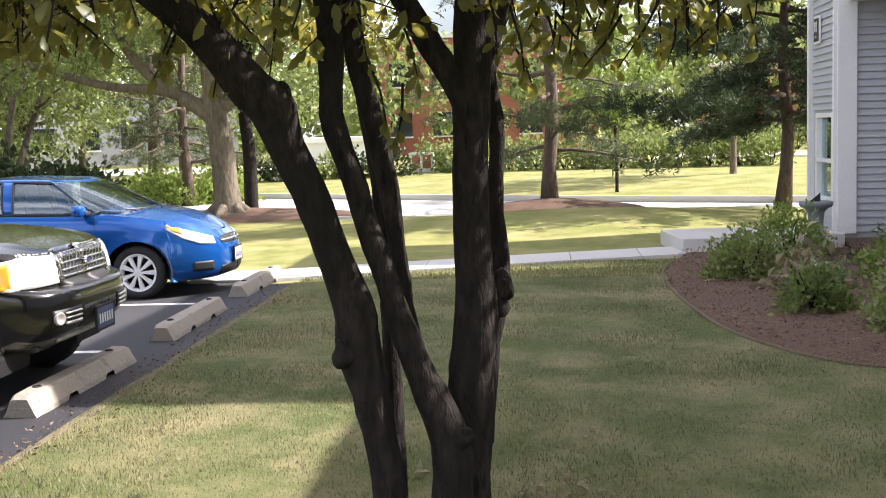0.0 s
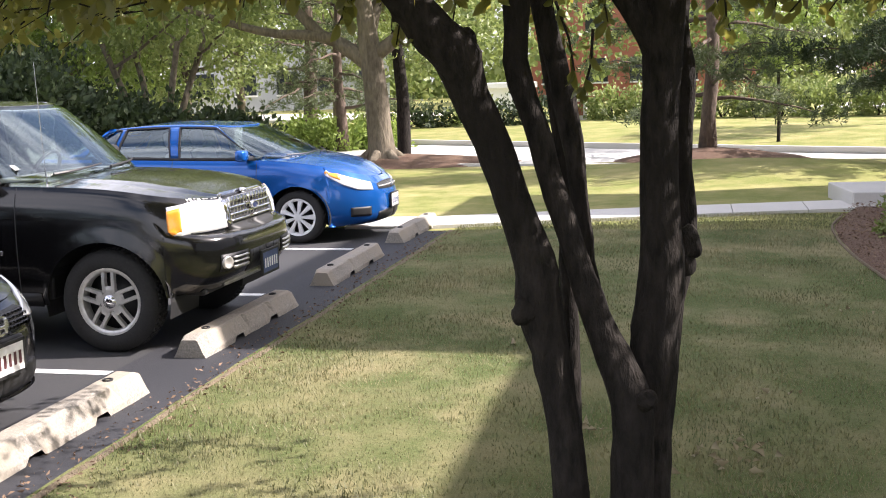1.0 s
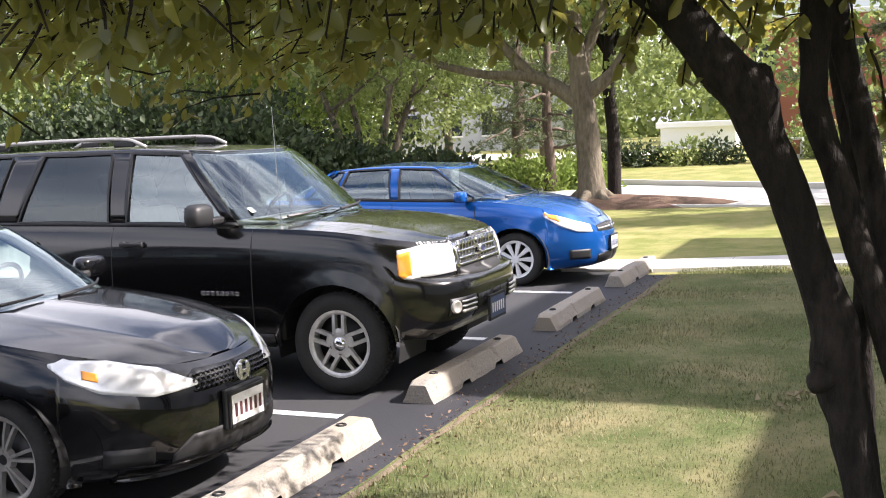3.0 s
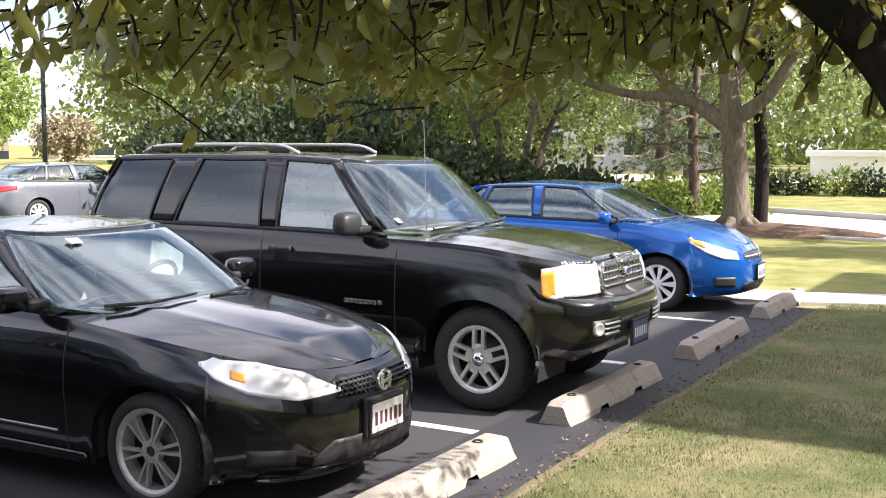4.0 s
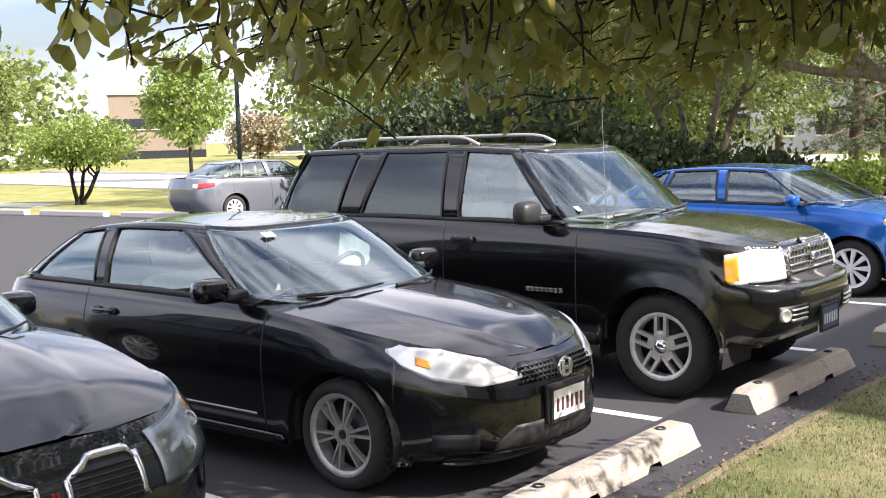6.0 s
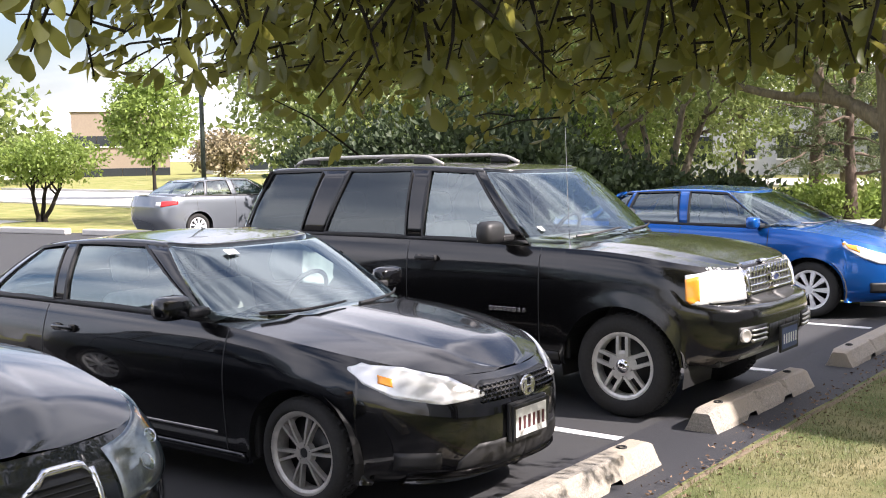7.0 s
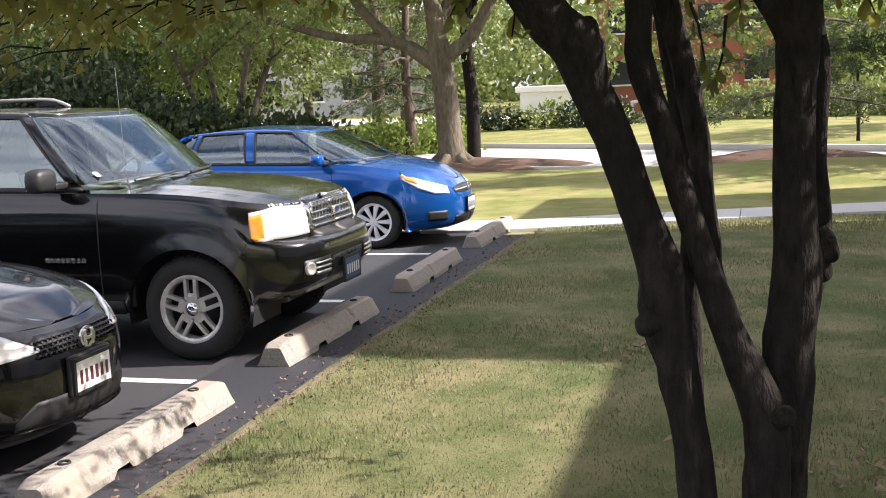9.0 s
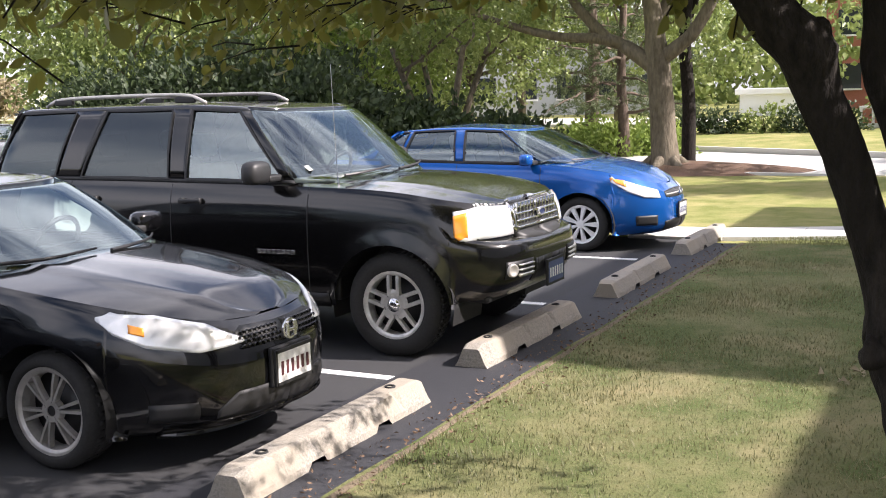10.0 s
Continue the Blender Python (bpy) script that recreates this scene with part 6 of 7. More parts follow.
# ---- evergreen shrubs and trees behind the cars
for i, (x, y, r, h) in enumerate([(-15.6, 14.2, 2.2, 2.6), (-13.2, 14.8, 2.3, 3.1), (-11.0, 15.6, 2.2, 2.5), (-9.0, 16.8, 1.8, 1.6), (-7.4, 18.4, 1.2, 1.1), (-12.4, 17.6, 2.2, 2.9)]):
    shrub("evergreen_shrub", (x, y, 0), "dense dark evergreen shrub behind the parked cars", r, r * 0.85, h, 8200, 0.17, "leaf_dark", 60 + i, "evergreen shrubs")
for i, (x, y, r, h) in enumerate([(-6.75, 24.0, 1.1, 0.9), (-5.6, 24.9, 0.9, 0.8), (-7.9, 24.9, 1.0, 0.8)]):
    shrub("shrub", (x, y, 0), "low light green spreading juniper", r, r, h, 1800, 0.14, "leaf_bright", 70 + i, "low junipers")
tree("tree", (-9.8, 19.6, 0), "multi-stemmed tree with reddish bare lower stems", 3.0, 0.17, [((0, 0.5, 4.6), (3.2, 3.0, 2.2))], 330, 22, 0.24, 0.16, "leaf_mid", "bark2", 81, 10, None, "", (0, 0), 4)
for i, (x, y, h, r, mt, cz) in enumerate([(-19.5, 18.0, 2.4, 3.3, "leaf_mid", 5.0), (-17.0, 21.5, 2.6, 3.6, "leaf_mid", 5.2), (-14.0, 22.8, 2.6, 3.6, "leaf_bright", 5.0), (-11.8, 25.5, 2.6, 3.6, "leaf_mid", 5.2), (-16.0, 28.0, 3.0, 4.4, "leaf_mid", 6.4), (-9.0, 32.0, 3.0, 4.0, "leaf_mid", 6.2), (-22.5, 24.0, 3.0, 4.2, "leaf_mid", 6.2), (-13.5, 34.0, 3.2, 4.4, "leaf_bright", 6.8)]):
    low = [((0.4, -0.6, 2.5), (r * 0.8, r * 0.8, 1.3))] if i < 4 else []
    tree("tree", (x, y, 0), "full leafy tree at the edge of the lot", h, 0.20, [((0, 0, cz), (r, r, cz - 1.9)), ((r * 0.4, -r * 0.3, cz - 1.0), (r * 0.7, r * 0.7, 1.6))] + low, 620, 22, 0.24, 0.15, mt, "bark2", 90 + i, 8, 0.9, "leafy trees")
tree("tree", (-28.6, 14.0, 0), "low wide-spreading tree with bare dark stems", 1.1, 0.13, [((0, 0, 1.95), (2.0, 2.0, 0.70)), ((0.8, -0.3, 2.2), (1.2, 1.2, 0.6))], 230, 24, 0.18, 0.13, "leaf_bright", "bark", 101, 12, 1.1, "", (0.3, 0), 3)
tree("tree", (-42.5, 29.6, 0), "young round-headed tree on the bright far lawn", 2.2, 0.11, [((0, 0, 4.0), (2.2, 2.2, 2.2)), ((-0.3, 0, 5.6), (1.3, 1.3, 1.2))], 260, 24, 0.26, 0.24, "leaf_bright", "bark", 102, 8)
tree("tree", (-46.0, 19.5, 0), "leafy tree on the far lawn", 2.6, 0.15, [((0, 0, 4.6), (2.6, 2.6, 2.6))], 300, 24, 0.3, 0.26, "leaf_mid", "bark", 103, 8)
tree("tree", (-50.0, 41.0, 0), "reddish-leaved small tree by the office", 1.4, 0.10, [((0, 0, 2.4), (1.8, 1.8, 1.2))], 160, 22, 0.3, 0.26, "dead_leaf", "bark", 104, 8)

# ---- far lawn: hedge of clipped shrubs, distant woods
for i in range(13):
    x = -0.4 + 0.98 * i
    y = 35.0 - 0.28 * i
    shrub("hedge_shrub", (x, y, lawn_height(x, y)), "rounded clipped hedge shrub", 0.72, 0.72, 1.15, 700, 0.16, "leaf_mid", 120 + i, "hedge shrubs")
for i in range(12):
    x = 9.2 + 1.3 * i
    y = 46.0 + 0.3 * i
    shrub("hedge_shrub", (x, y, lawn_height(x, y)), "rounded clipped hedge shrub", 0.85, 0.85, 1.25, 420, 0.2, "leaf_mid", 140 + i, "hedge shrubs")
for i in range(6):
    x, y = -8.0 + 1.25 * i, 33.6 - 0.1 * i
    shrub("border_shrub", (x, y, lawn_height(x, y)), "low dark shrub in a planted border beyond the street", 0.8, 0.6, 0.75 + 0.2 * (i % 2), 520, 0.17, "leaf_dark" if i % 3 else "leaf_mid", 160 + i, "border shrubs")
rg = np.random.default_rng(77)
lobes = []
for k in range(64):
    yaw = radians(-26 + 100 * k / 63)
    dist = 84 + 20 * rg.random()
    if 46 < math.degrees(yaw) < 57:
        continue
    lobes.append(((3 - dist * math.sin(yaw), -7 + dist * math.cos(yaw), 3.2 + 2.0 * rg.random()), (4.6, 4.6, 3.6 + 2.0 * rg.random())))
C, P, D = crown_points(rg, lobes, 1900, 14, 0.7, 0.2)
L = rg.uniform(0.5, 0.9, len(P))
V, F = leaf_arrays(rg, P, D, L, L * 0.42)
tagged(cloud_object("far_woods", V, F, "leaf_mid"), "distant woods of mixed green trees", "woods", kind="stuff")
lobes = []
for k in range(26):
    x = -14 + 1.5 * k
    if 12 < x < 16:
        continue
    lobes.append(((x, 52 + 5 * rg.random(), 4.2 + 1.5 * rg.random()), (2.6, 2.6, 3.6)))
C, P, D = crown_points(rg, lobes, 420, 16, 0.42, 1.9)
L = rg.uniform(0.25, 0.5, len(P))
V, F = leaf_arrays(rg, P, D, L, L * 0.40)
tagged(cloud_object("far_trees", V, F, "leaf_mid"), "row of leafy trees before the brick building", "woods", kind="stuff")


# ---------------------------------------------------------------- house, walk and planting bed
HX, HY = 8.05, 10.3
tagged(part("wall_south", box_bm(12.0, 0.2, 6.2, (HX + 6.0 + 0.04, HY + 0.14, 3.1)), "siding"), "pale grey clapboard wall of the house", "wall", kind="structure")
# west wall, with an opening for the window
WY0, WY1, WZ0, WZ1 = HY + 0.32, HY + 1.28, 0.58, 1.88
pieces = [vf(box_bm(0.2, sy, sz, (HX + 0.14, y, z))) for sy, sz, y, z in (
    (0.30, 6.2, HY + 0.17, 3.1), (0.52, 6.2, WY1 + 0.26, 3.1), (WY1 - WY0, WZ0, (WY0 + WY1) / 2, WZ0 / 2), (WY1 - WY0, 6.2 - WZ1, (WY0 + WY1) / 2, (WZ1 + 6.2) / 2))]
v, f = join(pieces)
tagged(obj("wall_west", v, f, "siding"), "pale grey clapboard side wall of the house", "wall", kind="structure")
tagged(part("wall_back", box_bm(12.0, 0.2, 6.2, (HX + 6.0 + 0.04, HY + 1.90, 3.1)), "siding"), "pale grey rear wall", "wall", kind="structure")
tagged(part("house_roof", box_bm(13.2, 3.0, 0.25, (HX + 6.0, HY + 0.95, 6.32), 0.03), "tan"), "flat eaves of the house", "roof", kind="structure")


def board(length, axis):
    """One lapped siding board, thicker at its lower edge."""
    t0, t1, h = 0.034, 0.006, 0.112
    prof = [(0, 0), (t0, 0), (t0, 0.006), (t1, h), (0, h)]
    verts = []
    for e in (0, length):
        for d, z in prof:
            verts.append((e, -d, z) if axis == 'x' else (-d, e, z))
    faces = [(i, (i + 1) % 5, (i + 1) % 5 + 5, i + 5) for i in range(5)] + [tuple(range(5)), tuple(range(9, 4, -1))]
    return mesh_of("siding_board", verts, faces, "siding")


south_w, west_w = bpy.data.objects["wall_south"], bpy.data.objects["wall_west"]
me_s = board(4.0, 'x')
for k in range(34):
    o = new("siding_board", me_s)
    o.location = (HX + 0.28, HY + 0.04, 0.12 + 0.109 * k)
    o.parent = south_w
me_full, me_a, me_b = board(1.46, 'y'), board(0.26, 'y'), board(0.44, 'y')
for k in range(34):
    z = 0.12 + 0.109 * k
    if z + 0.10 < WZ0 - 0.05 or z > WZ1 + 0.07:
        o = new("siding_board", me_full)
        o.location = (HX + 0.04, HY + 0.09, z)
        o.parent = west_w
for y, w_, sy in ((HY + 0.02, 0.10, 0.09), (HY + 1.62, 0.10, 0.10)):
    tagged(part("corner_trim", box_bm(0.10, sy, 6.0, (HX - 0.005, y, 3.1), 0.006), "trim"), "white vertical corner board", "trim", kind="structure")
tagged(part("corner_trim_front", box_bm(0.28, 0.09, 6.0, (HX + 0.14, HY - 0.005, 3.1), 0.006), "trim"), "wide white corner board", "trim", kind="structure")
tagged(part("porch_beam", box_bm(6.0, 0.9, 0.30, (HX + 3.15, HY - 0.45, 3.70), 0.01), "trim"), "white porch beam", "beam", kind="structure")
win = new("window_1")
tagged(win, "double-hung window with vertical blinds in white frame", "window", kind="structure")
wy, wz = (WY0 + WY1) / 2, (WZ0 + WZ1) / 2
fr = join([vf(box_bm(0.12, sy, sz, (HX + 0.06, y, z), 0.006)) for sy, sz, y, z in ((0.07, WZ1 - WZ0 + 0.1, WY0 - 0.01, wz), (0.07, WZ1 - WZ0 + 0.1, WY1 + 0.01, wz), (WY1 - WY0, 0.07, wy, WZ0 - 0.01), (WY1 - WY0, 0.07, wy, WZ1 + 0.01), (WY1 - WY0, 0.05, wy, wz - 0.05))])
obj("window_frame", fr[0], fr[1], "trim", win)
for z0, z1 in ((WZ0 + 0.02, wz - 0.08), (wz - 0.02, WZ1 - 0.02)):
    p = part("pane", box_bm(0.008, WY1 - WY0 - 0.06, z1 - z0, (HX + 0.09, wy, (z0 + z1) / 2)), "glass", win)
    p.visible_shadow = False
for k in range(10):
    part("blind_slat", box_bm(0.03, 0.055, WZ1 - wz - 0.06, (HX + 0.15, WY0 + 0.08 + 0.09 * k, (wz + WZ1) / 2 - 0.01)), "trim", win)
part("blind_shade", box_bm(0.01, WY1 - WY0 - 0.04, wz - WZ0 - 0.05, (HX + 0.17, wy, (wz + WZ0) / 2 - 0.02)), "stone_white", win)
sg = part("house_sign", box_bm(0.03, 0.36, 0.44, (0, 0, 0), 0.008), "trim")
sg.location = (HX - 0.005, HY + 1.18, 3.24)
tagged(sg, "small white framed house sign with dark panel on the siding", "sign")
part("sign_panel", box_bm(0.012, 0.27, 0.36, (-0.018, 0, 0)), "black_plastic", sg)
for k in range(3):
    part("sign_mark", box_bm(0.006, 0.045, 0.16 if k < 2 else 0.03, (-0.026, 0.06 - 0.09 * k if k < 2 else 0, 0.05 if k < 2 else -0.11)), "plate_white", sg)

# concrete walk, in slabs with tooled joints, and the stoop at its end
walk_mid = lambda x: 7.28 + 0.345 * (x + 0.2) - 0.010 * (x - 2.0) ** 2 if x > -0.2 else 7.28
wk = new("pavement")
tagged(wk, "pale concrete walk of separate slabs across the lawn", "pavement", kind="structure")
xs = [-0.9 + 0.98 * i for i in range(8)]
for i in range(len(xs) - 1):
    a, b = xs[i] + 0.006, xs[i + 1] - 0.006
    ya, yb = walk_mid(a), walk_mid(b)
    verts = [(a, ya - 0.50, 0.035), (b, yb - 0.50, 0.035), (b, yb + 0.48, 0.04), (a, ya + 0.48, 0.04)]
    verts += [(p[0], p[1], -0.2) for p in verts]
    obj("slab", verts, [(0, 1, 2, 3), (0, 4, 5, 1), (1, 5, 6, 2), (2, 6, 7, 3), (3, 7, 4, 0)], "walk", wk)
st = part("stoop", box_bm(2.3, 1.5, 0.40, (0, 0, 0.02), 0.02, 3), "walk")
st.matrix_basis = pose(6.65, 9.75, 0.0, 0, 0, 6)
tagged(st, "low concrete step at the end of the walk", "step", kind="structure")

bed = [(5.35, 7.9), (5.12, 6.9), (5.05, 6.0), (5.04, 5.0), (5.10, 3.9), (5.22, 2.8), (5.52, 1.85), (5.84, 1.34), (6.2, 1.1), (6.9, 0.9), (9.0, 0.8), (10.5, 3), (10.5, 10.25), (8.0, 10.25), (7.9, 8.95), (5.6, 8.8)]
bed_s = [tuple(p) for p in spline(bed[:11], 46)] + bed[11:]
n = len(bed_s)
cxm, cym = 7.4, 5.4
verts, faces = [], []
for k, (fz, z) in enumerate(((1.0, 0.01), (0.985, 0.045), (0.9, 0.07), (0.6, 0.10), (0.3, 0.11), (0.0, 0.11))):
    for x, y in bed_s:
        verts.append((cxm + (x - cxm) * fz, cym + (y - cym) * fz, z + (0.02 * noise.noise((x * fz * 3, y * fz * 3, 1)) if 0 < k < 5 else 0)))
for k in range(5):
    for i in range(n):
        q = (i + 1) % n
        faces.append((k * n + i, k * n + q, (k + 1) * n + q, (k + 1) * n + i))
tagged(obj("mulch_bed", verts, faces, "mulch", None, True), "planting bed of brown shredded bark mulch", "planting bed", kind="structure")
# edging
pts = spline(bed[:11], 60)
v, f = tube([(p[0] - 0.02, p[1], 0.03) for p in pts], [0.016] * 60, 6)
tagged(obj("bed_edging", v, f, "soil"), "low earth-coloured edging strip round the mulch bed", "edging", kind="structure")


def chips(name, area, count, seed, label, size=(0.02, 0.06), inside=None, zf=None):
    rg = np.random.default_rng(seed)
    P = np.column_stack([rg.uniform(area[0], area[1], count * 3), rg.uniform(area[2], area[3], count * 3), np.zeros(count * 3)])
    keep = np.array([inside(p[0], p[1]) for p in P])
    P = P[keep][:count]
    P[:, 2] = [zf(p[0], p[1]) for p in P]
    D = unit(rg.normal(size=(len(P), 3)) * [1, 1, 0.35])
    L = rg.uniform(*size, len(P))
    V, F = leaf_arrays(rg, P, D, L, L * 0.22)
    return cloud_object(name, V, F, "chip")


def in_poly(poly):
    px, py = np.array([p[0] for p in poly]), np.array([p[1] for p in poly])

    def test(x, y):
        c = False
        j = len(px) - 1
        for i in range(len(px)):
            if (py[i] > y) != (py[j] > y) and x < (px[j] - px[i]) * (y - py[i]) / (py[j] - py[i]) + px[i]:
                c = not c
            j = i
        return c
    return test


M["chip"] = leaf_mat("bark chips", (0.07, 0.038, 0.022), (0.30, 0.20, 0.13), 0.8, None, 0.05)
tagged(chips("bark_chips", (5.0, 9.0, 0.9, 9.0), 9500, 7, "", (0.016, 0.048), in_poly(bed_s), lambda x, y: 0.075 + 0.03 * min(1, abs(x - 5.1))), "loose bark chips", "mulch", kind="stuff")
for i, (x, y, rx, h, mt, lf, sz) in enumerate([(5.95, 5.85, 0.42, 0.50, "leaf_mid", 2000, 0.065), (6.12, 3.45, 0.30, 0.42, "leaf_mid", 1700, 0.06), (6.72, 2.45, 0.40, 0.48, "leaf_mid", 1900, 0.06),
                                               (6.75, 7.6, 0.52, 0.62, "leaf_bright", 1500, 0.065), (7.5, 5.3, 0.48, 0.42, "leaf_bright", 1200, 0.065), (8.2, 6.6, 0.55, 0.5, "leaf_mid", 1300, 0.07), (7.35, 4.5, 0.42, 0.42, "dead_leaf", 500, 0.06)]):
    shrub("shrub", (x, y, 0.08), "bushy green shrub in the mulch bed" if mt != "dead_leaf" else "small half-dry brown shrub in the bed", rx, rx, h, lf, sz, mt, 200 + i, "bed shrubs")
shrub("dry_grass_clump", (6.25, 4.75, 0.08), "clump of dry straw-coloured stems in the bed", 0.26, 0.26, 0.34, 260, 0.12, "dead_leaf", 220)
for i, (x, y, r) in enumerate([(6.62, 5.85, 0.13), (6.80, 5.95, 0.10), (6.70, 6.10, 0.11), (6.93, 5.75, 0.08)]):
    bm = bmesh.new()
    bmesh.ops.create_icosphere(bm, subdivisions=3, radius=r)
    for v in bm.verts:
        v.co *= 1 + 0.4 * noise.noise(v.co * 9 + Vector((i * 5, 0, 0)))
        v.co.z *= 0.75
    o = part("garden_stone", bm, "stone_white" if i % 2 == 0 else "stone_grey", None, "", True)
    o.location = (x, y, 0.09 + r * 0.5)
    tagged(o, "rough black and white garden stone in the mulch", "stone", "garden stones")
ped = new("sundial")
ped.location = (7.45, 9.05, 0.05)
tagged(ped, "grey cast-stone pedestal with a flared top and sundial", "sundial")
v, f = revolve([(0.0, 0.0), (0.20, 0.0), (0.20, 0.05), (0.15, 0.09), (0.115, 0.16), (0.10, 0.34), (0.115, 0.48), (0.16, 0.54), (0.22, 0.57), (0.235, 0.60), (0.23, 0.635), (0.20, 0.64), (0.0, 0.63)], (0, 0, 0), 28, 'z')
obj("pedestal", v, f, "stone_grey", ped, True)
obj("gnomon", [(-0.09, -0.006, 0.635), (0.06, -0.006, 0.635), (0.06, -0.006, 0.76), (-0.09, 0.006, 0.635), (0.06, 0.006, 0.635), (0.06, 0.006, 0.76)], [(0, 1, 2), (5, 4, 3), (0, 3, 4, 1), (1, 4, 5, 2), (2, 5, 3, 0)], "black_plastic", ped)

# mulch rings under the lawn trees
for nm, x, y, r, h in (("mulch_ring", 3.85, 18.1, 1.9, 0.26), ("mulch_ring", -3.4, 18.4, 2.7, 0.22)):
    verts, faces = [], []
    for k in range(9):
        q = k / 8
        for i in range(36):
            a = 2 * math.pi * i / 36
            rr = r * q * (1 + 0.08 * noise.noise((math.cos(a) * 2, math.sin(a) * 2, r)))
            px, py = x + rr * math.cos(a) * 1.15, y + rr * math.sin(a) * 0.62
            verts.append((px, py, lawn_height(px, py) + h * (1 - q ** 1.6) + 0.02 * noise.noise((px * 3, py * 3, 0)) * (q < 0.95) - 0.03 * (q > 0.95)))
    for k in range(8):
        for i in range(36):
            faces.append((k * 36 + i, (k + 1) * 36 + i, (k + 1) * 36 + (i + 1) % 36, k * 36 + (i + 1) % 36))
    tagged(obj(nm, verts, faces, "mulch", None, True), "low mound of brown bark mulch round a tree", "mulch", kind="structure")

# ---------------------------------------------------------------- far buildings and fittings
ub = new("utility_box")
ub.location = (-0.8, 35.0, lawn_height(-0.8, 35.0))
tagged(ub, "pale square utility cabinet with two brown doors on the far lawn", "utility cabinet")
part("cabinet", box_bm(0.9, 0.6, 0.75, (0, 0, 0.36), 0.02), "trim", ub)
for sx in (-0.2, 0.2):
    part("door", box_bm(0.3, 0.03, 0.5, (sx, -0.31, 0.40), 0.01), "brick", ub)


def building(name, at, size, label, mat, bands, turn=0.0, category="building"):
    """A plain block with rows of framed windows on the side that faces the lawn."""
    root = new(name)
    root.matrix_basis = pose(*at, 0, 0, turn)
    tagged(root, label, category)
    sx, sy, sz = size
    part("wall", box_bm(sx, sy, sz, (0, 0, sz / 2)), mat, root)
    part("roof", box_bm(sx + 0.4, sy + 0.4, 0.3, (0, 0, sz + 0.15), 0.04), "trim", root)
    for z0, z1, n, share in bands:
        step = sx / n
        for k in range(n):
            w_ = part("window", box_bm(step * share, 0.12, z1 - z0, (-sx / 2 + step * (k + 0.5), -sy / 2 - 0.02, (z0 + z1) / 2), 0.01), "window_dark", root)
            part("sill", box_bm(step * share + 0.1, 0.2, 0.1, (-sx / 2 + step * (k + 0.5), -sy / 2 - 0.05, z0 - 0.05)), "trim", w_)
    return root


building("office_building", (-90, 63.5, 0), (9, 8, 6.6), "tan two-storey office block with dark window bands", "tan", [(3.3, 4.3, 4, 0.98), (0.3, 1.2, 4, 0.98)], 54)
building("office_building", (-101, 49, 0), (20, 8, 4.4), "long white office wing with a dark window band", "trim", [(3.0, 3.9, 8, 0.96)], 54)
building("office_building", (-78, 75, 0), (16, 8, 3.2), "low white office wing with dark windows", "trim", [(0.8, 1.6, 6, 0.94)], 54)
building("brick_building", (0.5, 66, 0.4), (13, 10, 7.0), "long red brick building behind the trees", "brick", [(1.2, 2.6, 5, 0.5), (4.2, 5.6, 5, 0.5)])
building("brick_building", (22, 72, 0.4), (14, 10, 5.0), "brick building with white entrance posts", "brick", [(0.6, 3.0, 6, 0.5)])
# plain block added for a sunlit white patch of unknown nature
building("white_block", (-6.4, 50.0, -0.3), (3.6, 3, 1.75), "low white block for an unidentified bright patch beyond the street", "trim", [])
building("house", (-21, 60, 0.4), (12, 8, 4.2), "pale grey house beyond the far lot", "siding", [(1.0, 2.3, 5, 0.5)], 18)
sheet("far_lot", [(-30, 44), (-9, 38), (-6, 46), (-27, 54)], 0.42, "walk", "pale sunlit pavement of a far lot", "pavement")
sheet("far_drive", [(8, 38.0), (40, 34), (40, 41), (9, 43.5)], 0.50, "road", "pale drive beyond the far lawn", "road")
sheet("far_street", [(-70, 8.0), (-29, 12.6), (-29.4, 14.0), (-70, 10.0)], 0.003, "road", "pale narrow walk by the lot", "road")
for k in range(5):
    kb = part("kerb_stone", box_bm(2.6, 0.22, 0.16, (0, 0, 0.08), 0.03), "walk")
    kb.matrix_basis = pose(-33.0 + 3.2 * k, 9.3 + 0.35 * k, 0, 0, 0, 6)
    tagged(kb, "pale concrete kerb stone at the lot edge", "kerb", "kerb stones")
pl = new("lamp_post")
pl.location = (-23.6, 16.4, 0)
tagged(pl, "tall dark green parking lot lamp post", "lamp post")
v, f = tube([(0, 0, -0.05), (0, 0, 3), (0, 0, 7.4)], [0.075, 0.07, 0.055], 12)
obj("post", v, f, "pole", pl, True)
part("base", box_bm(0.45, 0.45, 0.5, (0, 0, 0.24), 0.05), "walk", pl)
part("lamp_head", box_bm(0.75, 0.35, 0.16, (0.35, 0, 7.42), 0.04), "pole", pl)


# two unseen blocks added beside the lawn, sized to shade the grass
for nm, y0, y1, h in (("shade_block_low", -11.0, 2.75, 6.1), ("shade_block_high", 2.75, 9.0, 8.6)):
    tagged(part(nm, box_bm(9.0, y1 - y0 - 0.004, h, (9.4 + 4.5, (y0 + y1) / 2, h / 2)), "siding"), "unseen pale grey block added to shade the lawn", "wall", kind="structure")


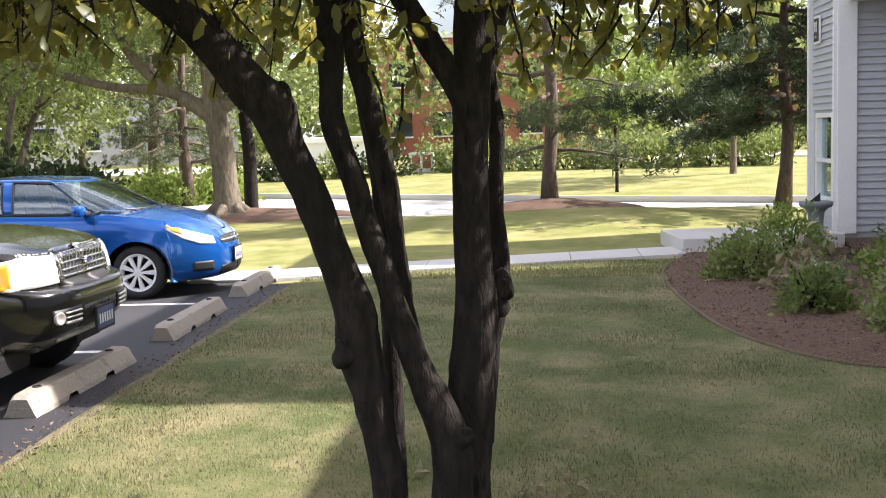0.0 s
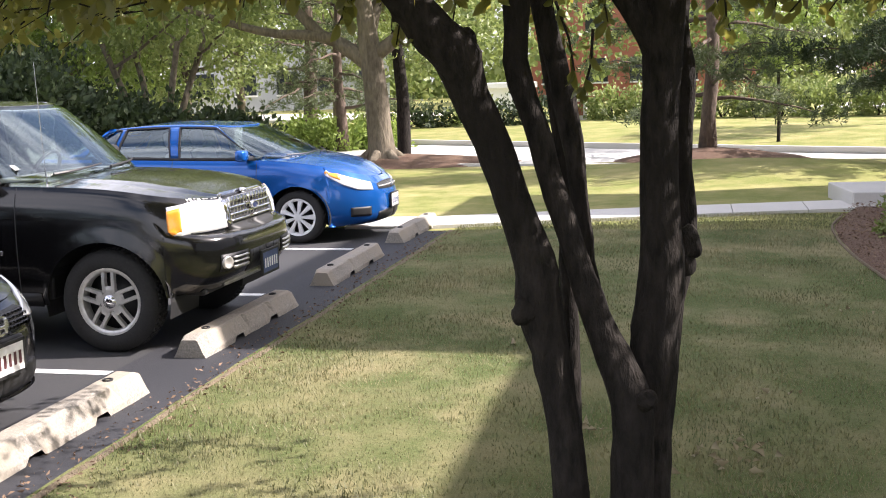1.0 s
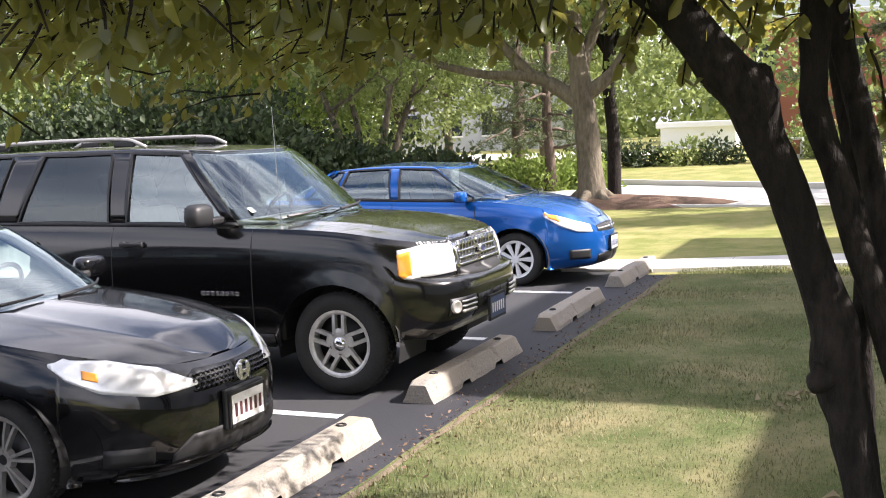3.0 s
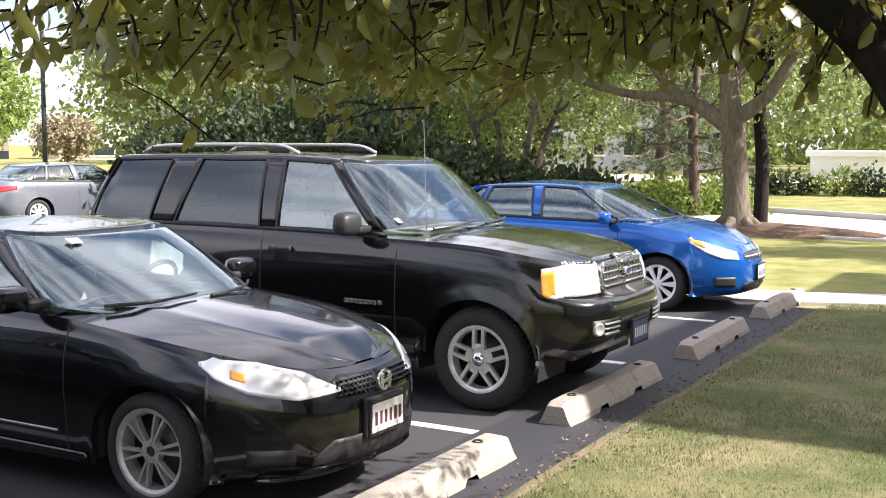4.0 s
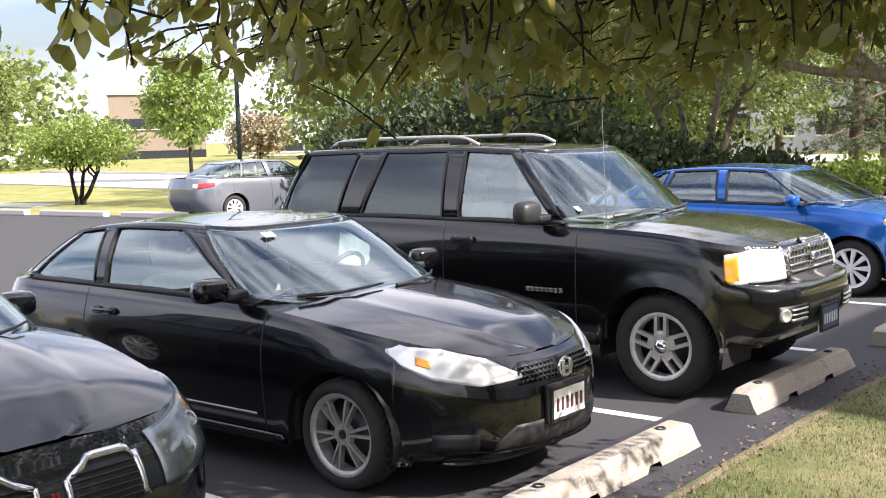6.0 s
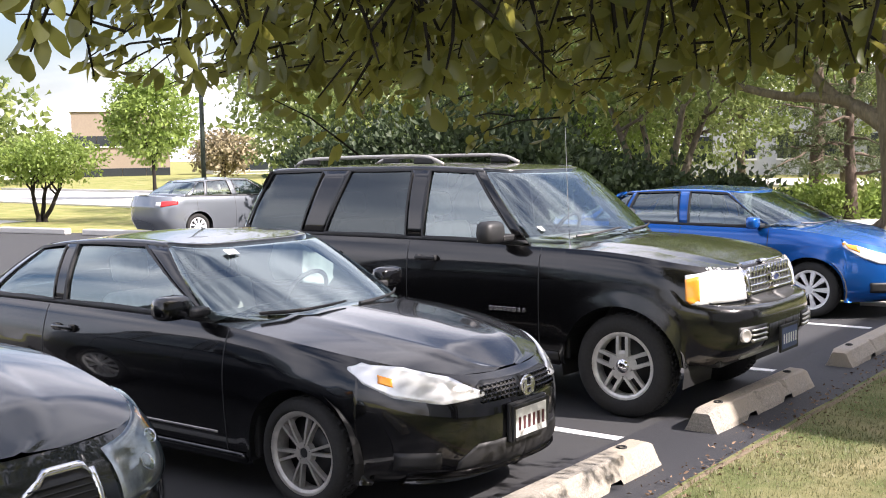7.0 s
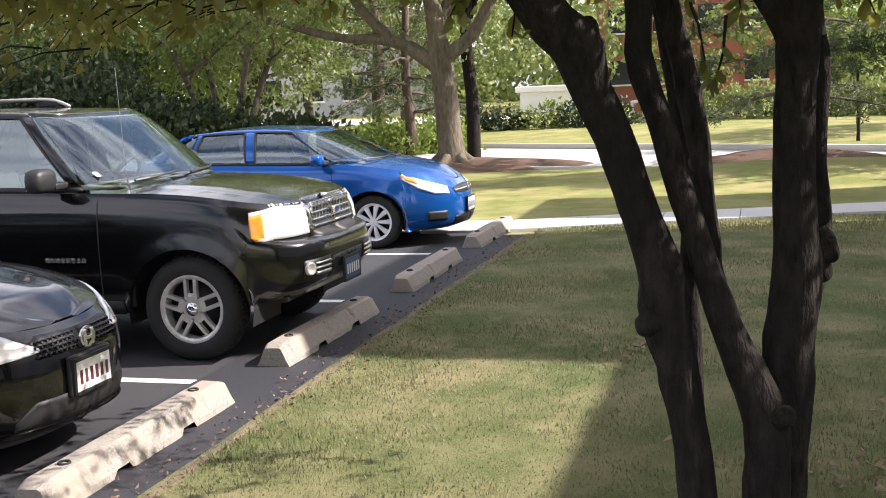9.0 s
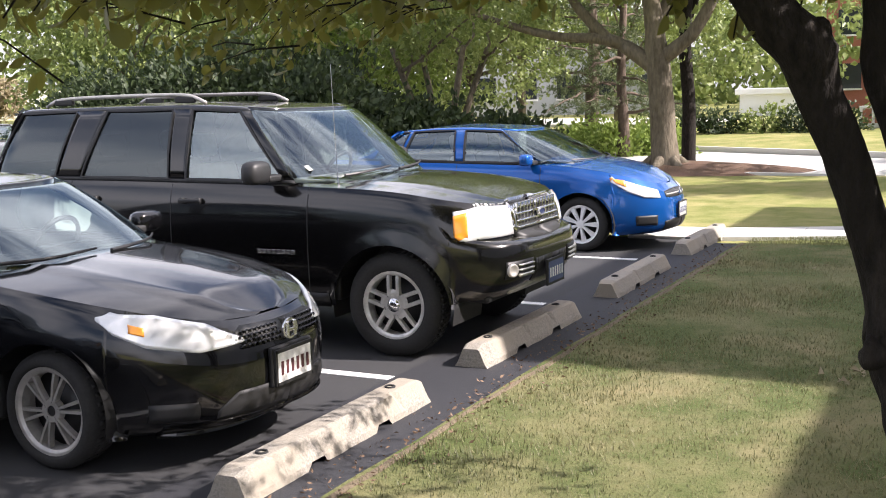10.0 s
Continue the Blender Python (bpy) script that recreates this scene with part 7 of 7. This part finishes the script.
# ---------------------------------------------------------------- grass and litter
def blades(name, count, area, seed, hgt, label, skip):
    rg = np.random.default_rng(seed)
    x = rg.uniform(area[0], area[1], count)
    y = area[2] + (area[3] - area[2]) * rg.random(count) ** 1.35
    keep = np.array([not skip(a, b) for a, b in zip(x, y)])
    x, y = x[keep], y[keep]
    n = len(x)
    h = rg.uniform(*hgt, n) * (0.75 + 0.5 * np.array([noise.noise((a * 0.9, b * 0.9, 3)) for a, b in zip(x, y)]))
    a = rg.uniform(0, 2 * math.pi, n)
    lean = rg.uniform(0.1, 0.9, n) * h
    w = rg.uniform(0.003, 0.0055, n)
    z = np.full(n, 0.012)
    base = np.column_stack([x, y, z])
    side = np.column_stack([-np.sin(a), np.cos(a), 0 * a]) * w[:, None]
    tip = base + np.column_stack([np.cos(a) * lean, np.sin(a) * lean, h])
    V = np.stack([base - side, base + side, tip], axis=1).reshape(-1, 3)
    F = (np.arange(n)[:, None] * 3 + np.array([[0, 1, 2]]))
    o = cloud_object(name, V, F, "blade")
    return tagged(o, label, "grass", kind="stuff")


bed_test = in_poly(bed_s)


def no_grass(x, y):
    return x < 0.58 + 0.05 * noise.noise((1, y * 3, 0)) or bed_test(x, y) or (y > walk_mid(x) - 0.52)


blades("grass_blades", 210000, (0.55, 6.6, -5.6, 8.2), 11, (0.022, 0.052), "mown lawn grass, green and straw blades", no_grass)
# dry earthy fringe between asphalt and lawn
fringe = []
for i in range(70):
    y = -12 + i * (18.5 / 69)
    fringe.append((0.595 + 0.05 * noise.noise((2, y * 1.7, 0)) + 0.03 * noise.noise((5, y * 6, 0)), y))
inner = [(0.54, y) for _, y in fringe]
n = len(fringe)
verts = [(x, y, 0.016) for x, y in inner] + [((a[0] + b[0]) / 2, a[1], 0.036 + 0.01 * noise.noise((a[1] * 5, 0, 0))) for a, b in zip(inner, fringe)] + [(x, y, 0.024) for x, y in fringe]
faces = [(k * n + i, (k + 1) * n + i, (k + 1) * n + i + 1, k * n + i + 1) for k in range(2) for i in range(n - 1)]
tagged(obj("lawn_edge", verts, faces, "soil", None, True), "dry crumbly soil along the asphalt edge", "soil", kind="structure")
tagged(chips("edge_litter", (0.2, 0.85, -6, 6.5), 1500, 17, "", (0.012, 0.04), lambda x, y: abs(x - 0.56) < 0.28 * abs(math.sin(y * 37 + x * 91)), lambda x, y: 0.03), "dry leaf litter and crumbs along the asphalt edge", "litter", kind="stuff")


def litter(at, seed, label, n=9, size=0.05, spread=0.07):
    rg = np.random.default_rng(seed)
    P = rg.normal(size=(n, 3)) * [spread, spread, 0.012] + [0, 0, 0.02]
    D = unit(rg.normal(size=(n, 3)) * [1, 1, 0.4])
    L = rg.uniform(0.6, 1.2, n) * size
    V, F = leaf_arrays(rg, P, D, L, L * 0.28, 0.35)
    V[:, 2] = np.maximum(V[:, 2], 0.0)
    o = cloud_object("fallen_leaves", V, F, "dead_leaf")
    o.location = (*at, 0.035)
    return tagged(o, label, "leaves", "fallen leaves")


for i, (x, y, n, s, sp) in enumerate([(2.52, 0.70, 8, 0.08, 0.09), (2.45, 0.40, 5, 0.07, 0.05), (3.62, -1.72, 22, 0.07, 0.13), (3.78, -1.50, 8, 0.06, 0.08), (2.95, -1.35, 6, 0.09, 0.05), (4.6, 1.8, 5, 0.07, 0.12), (4.2, 3.3, 4, 0.07, 0.1), (1.55, 4.9, 4, 0.06, 0.1), (3.9, -0.6, 5, 0.06, 0.15)]):
    litter((x, y), 300 + i, "dry curled fallen leaves on the lawn", n, s, sp)
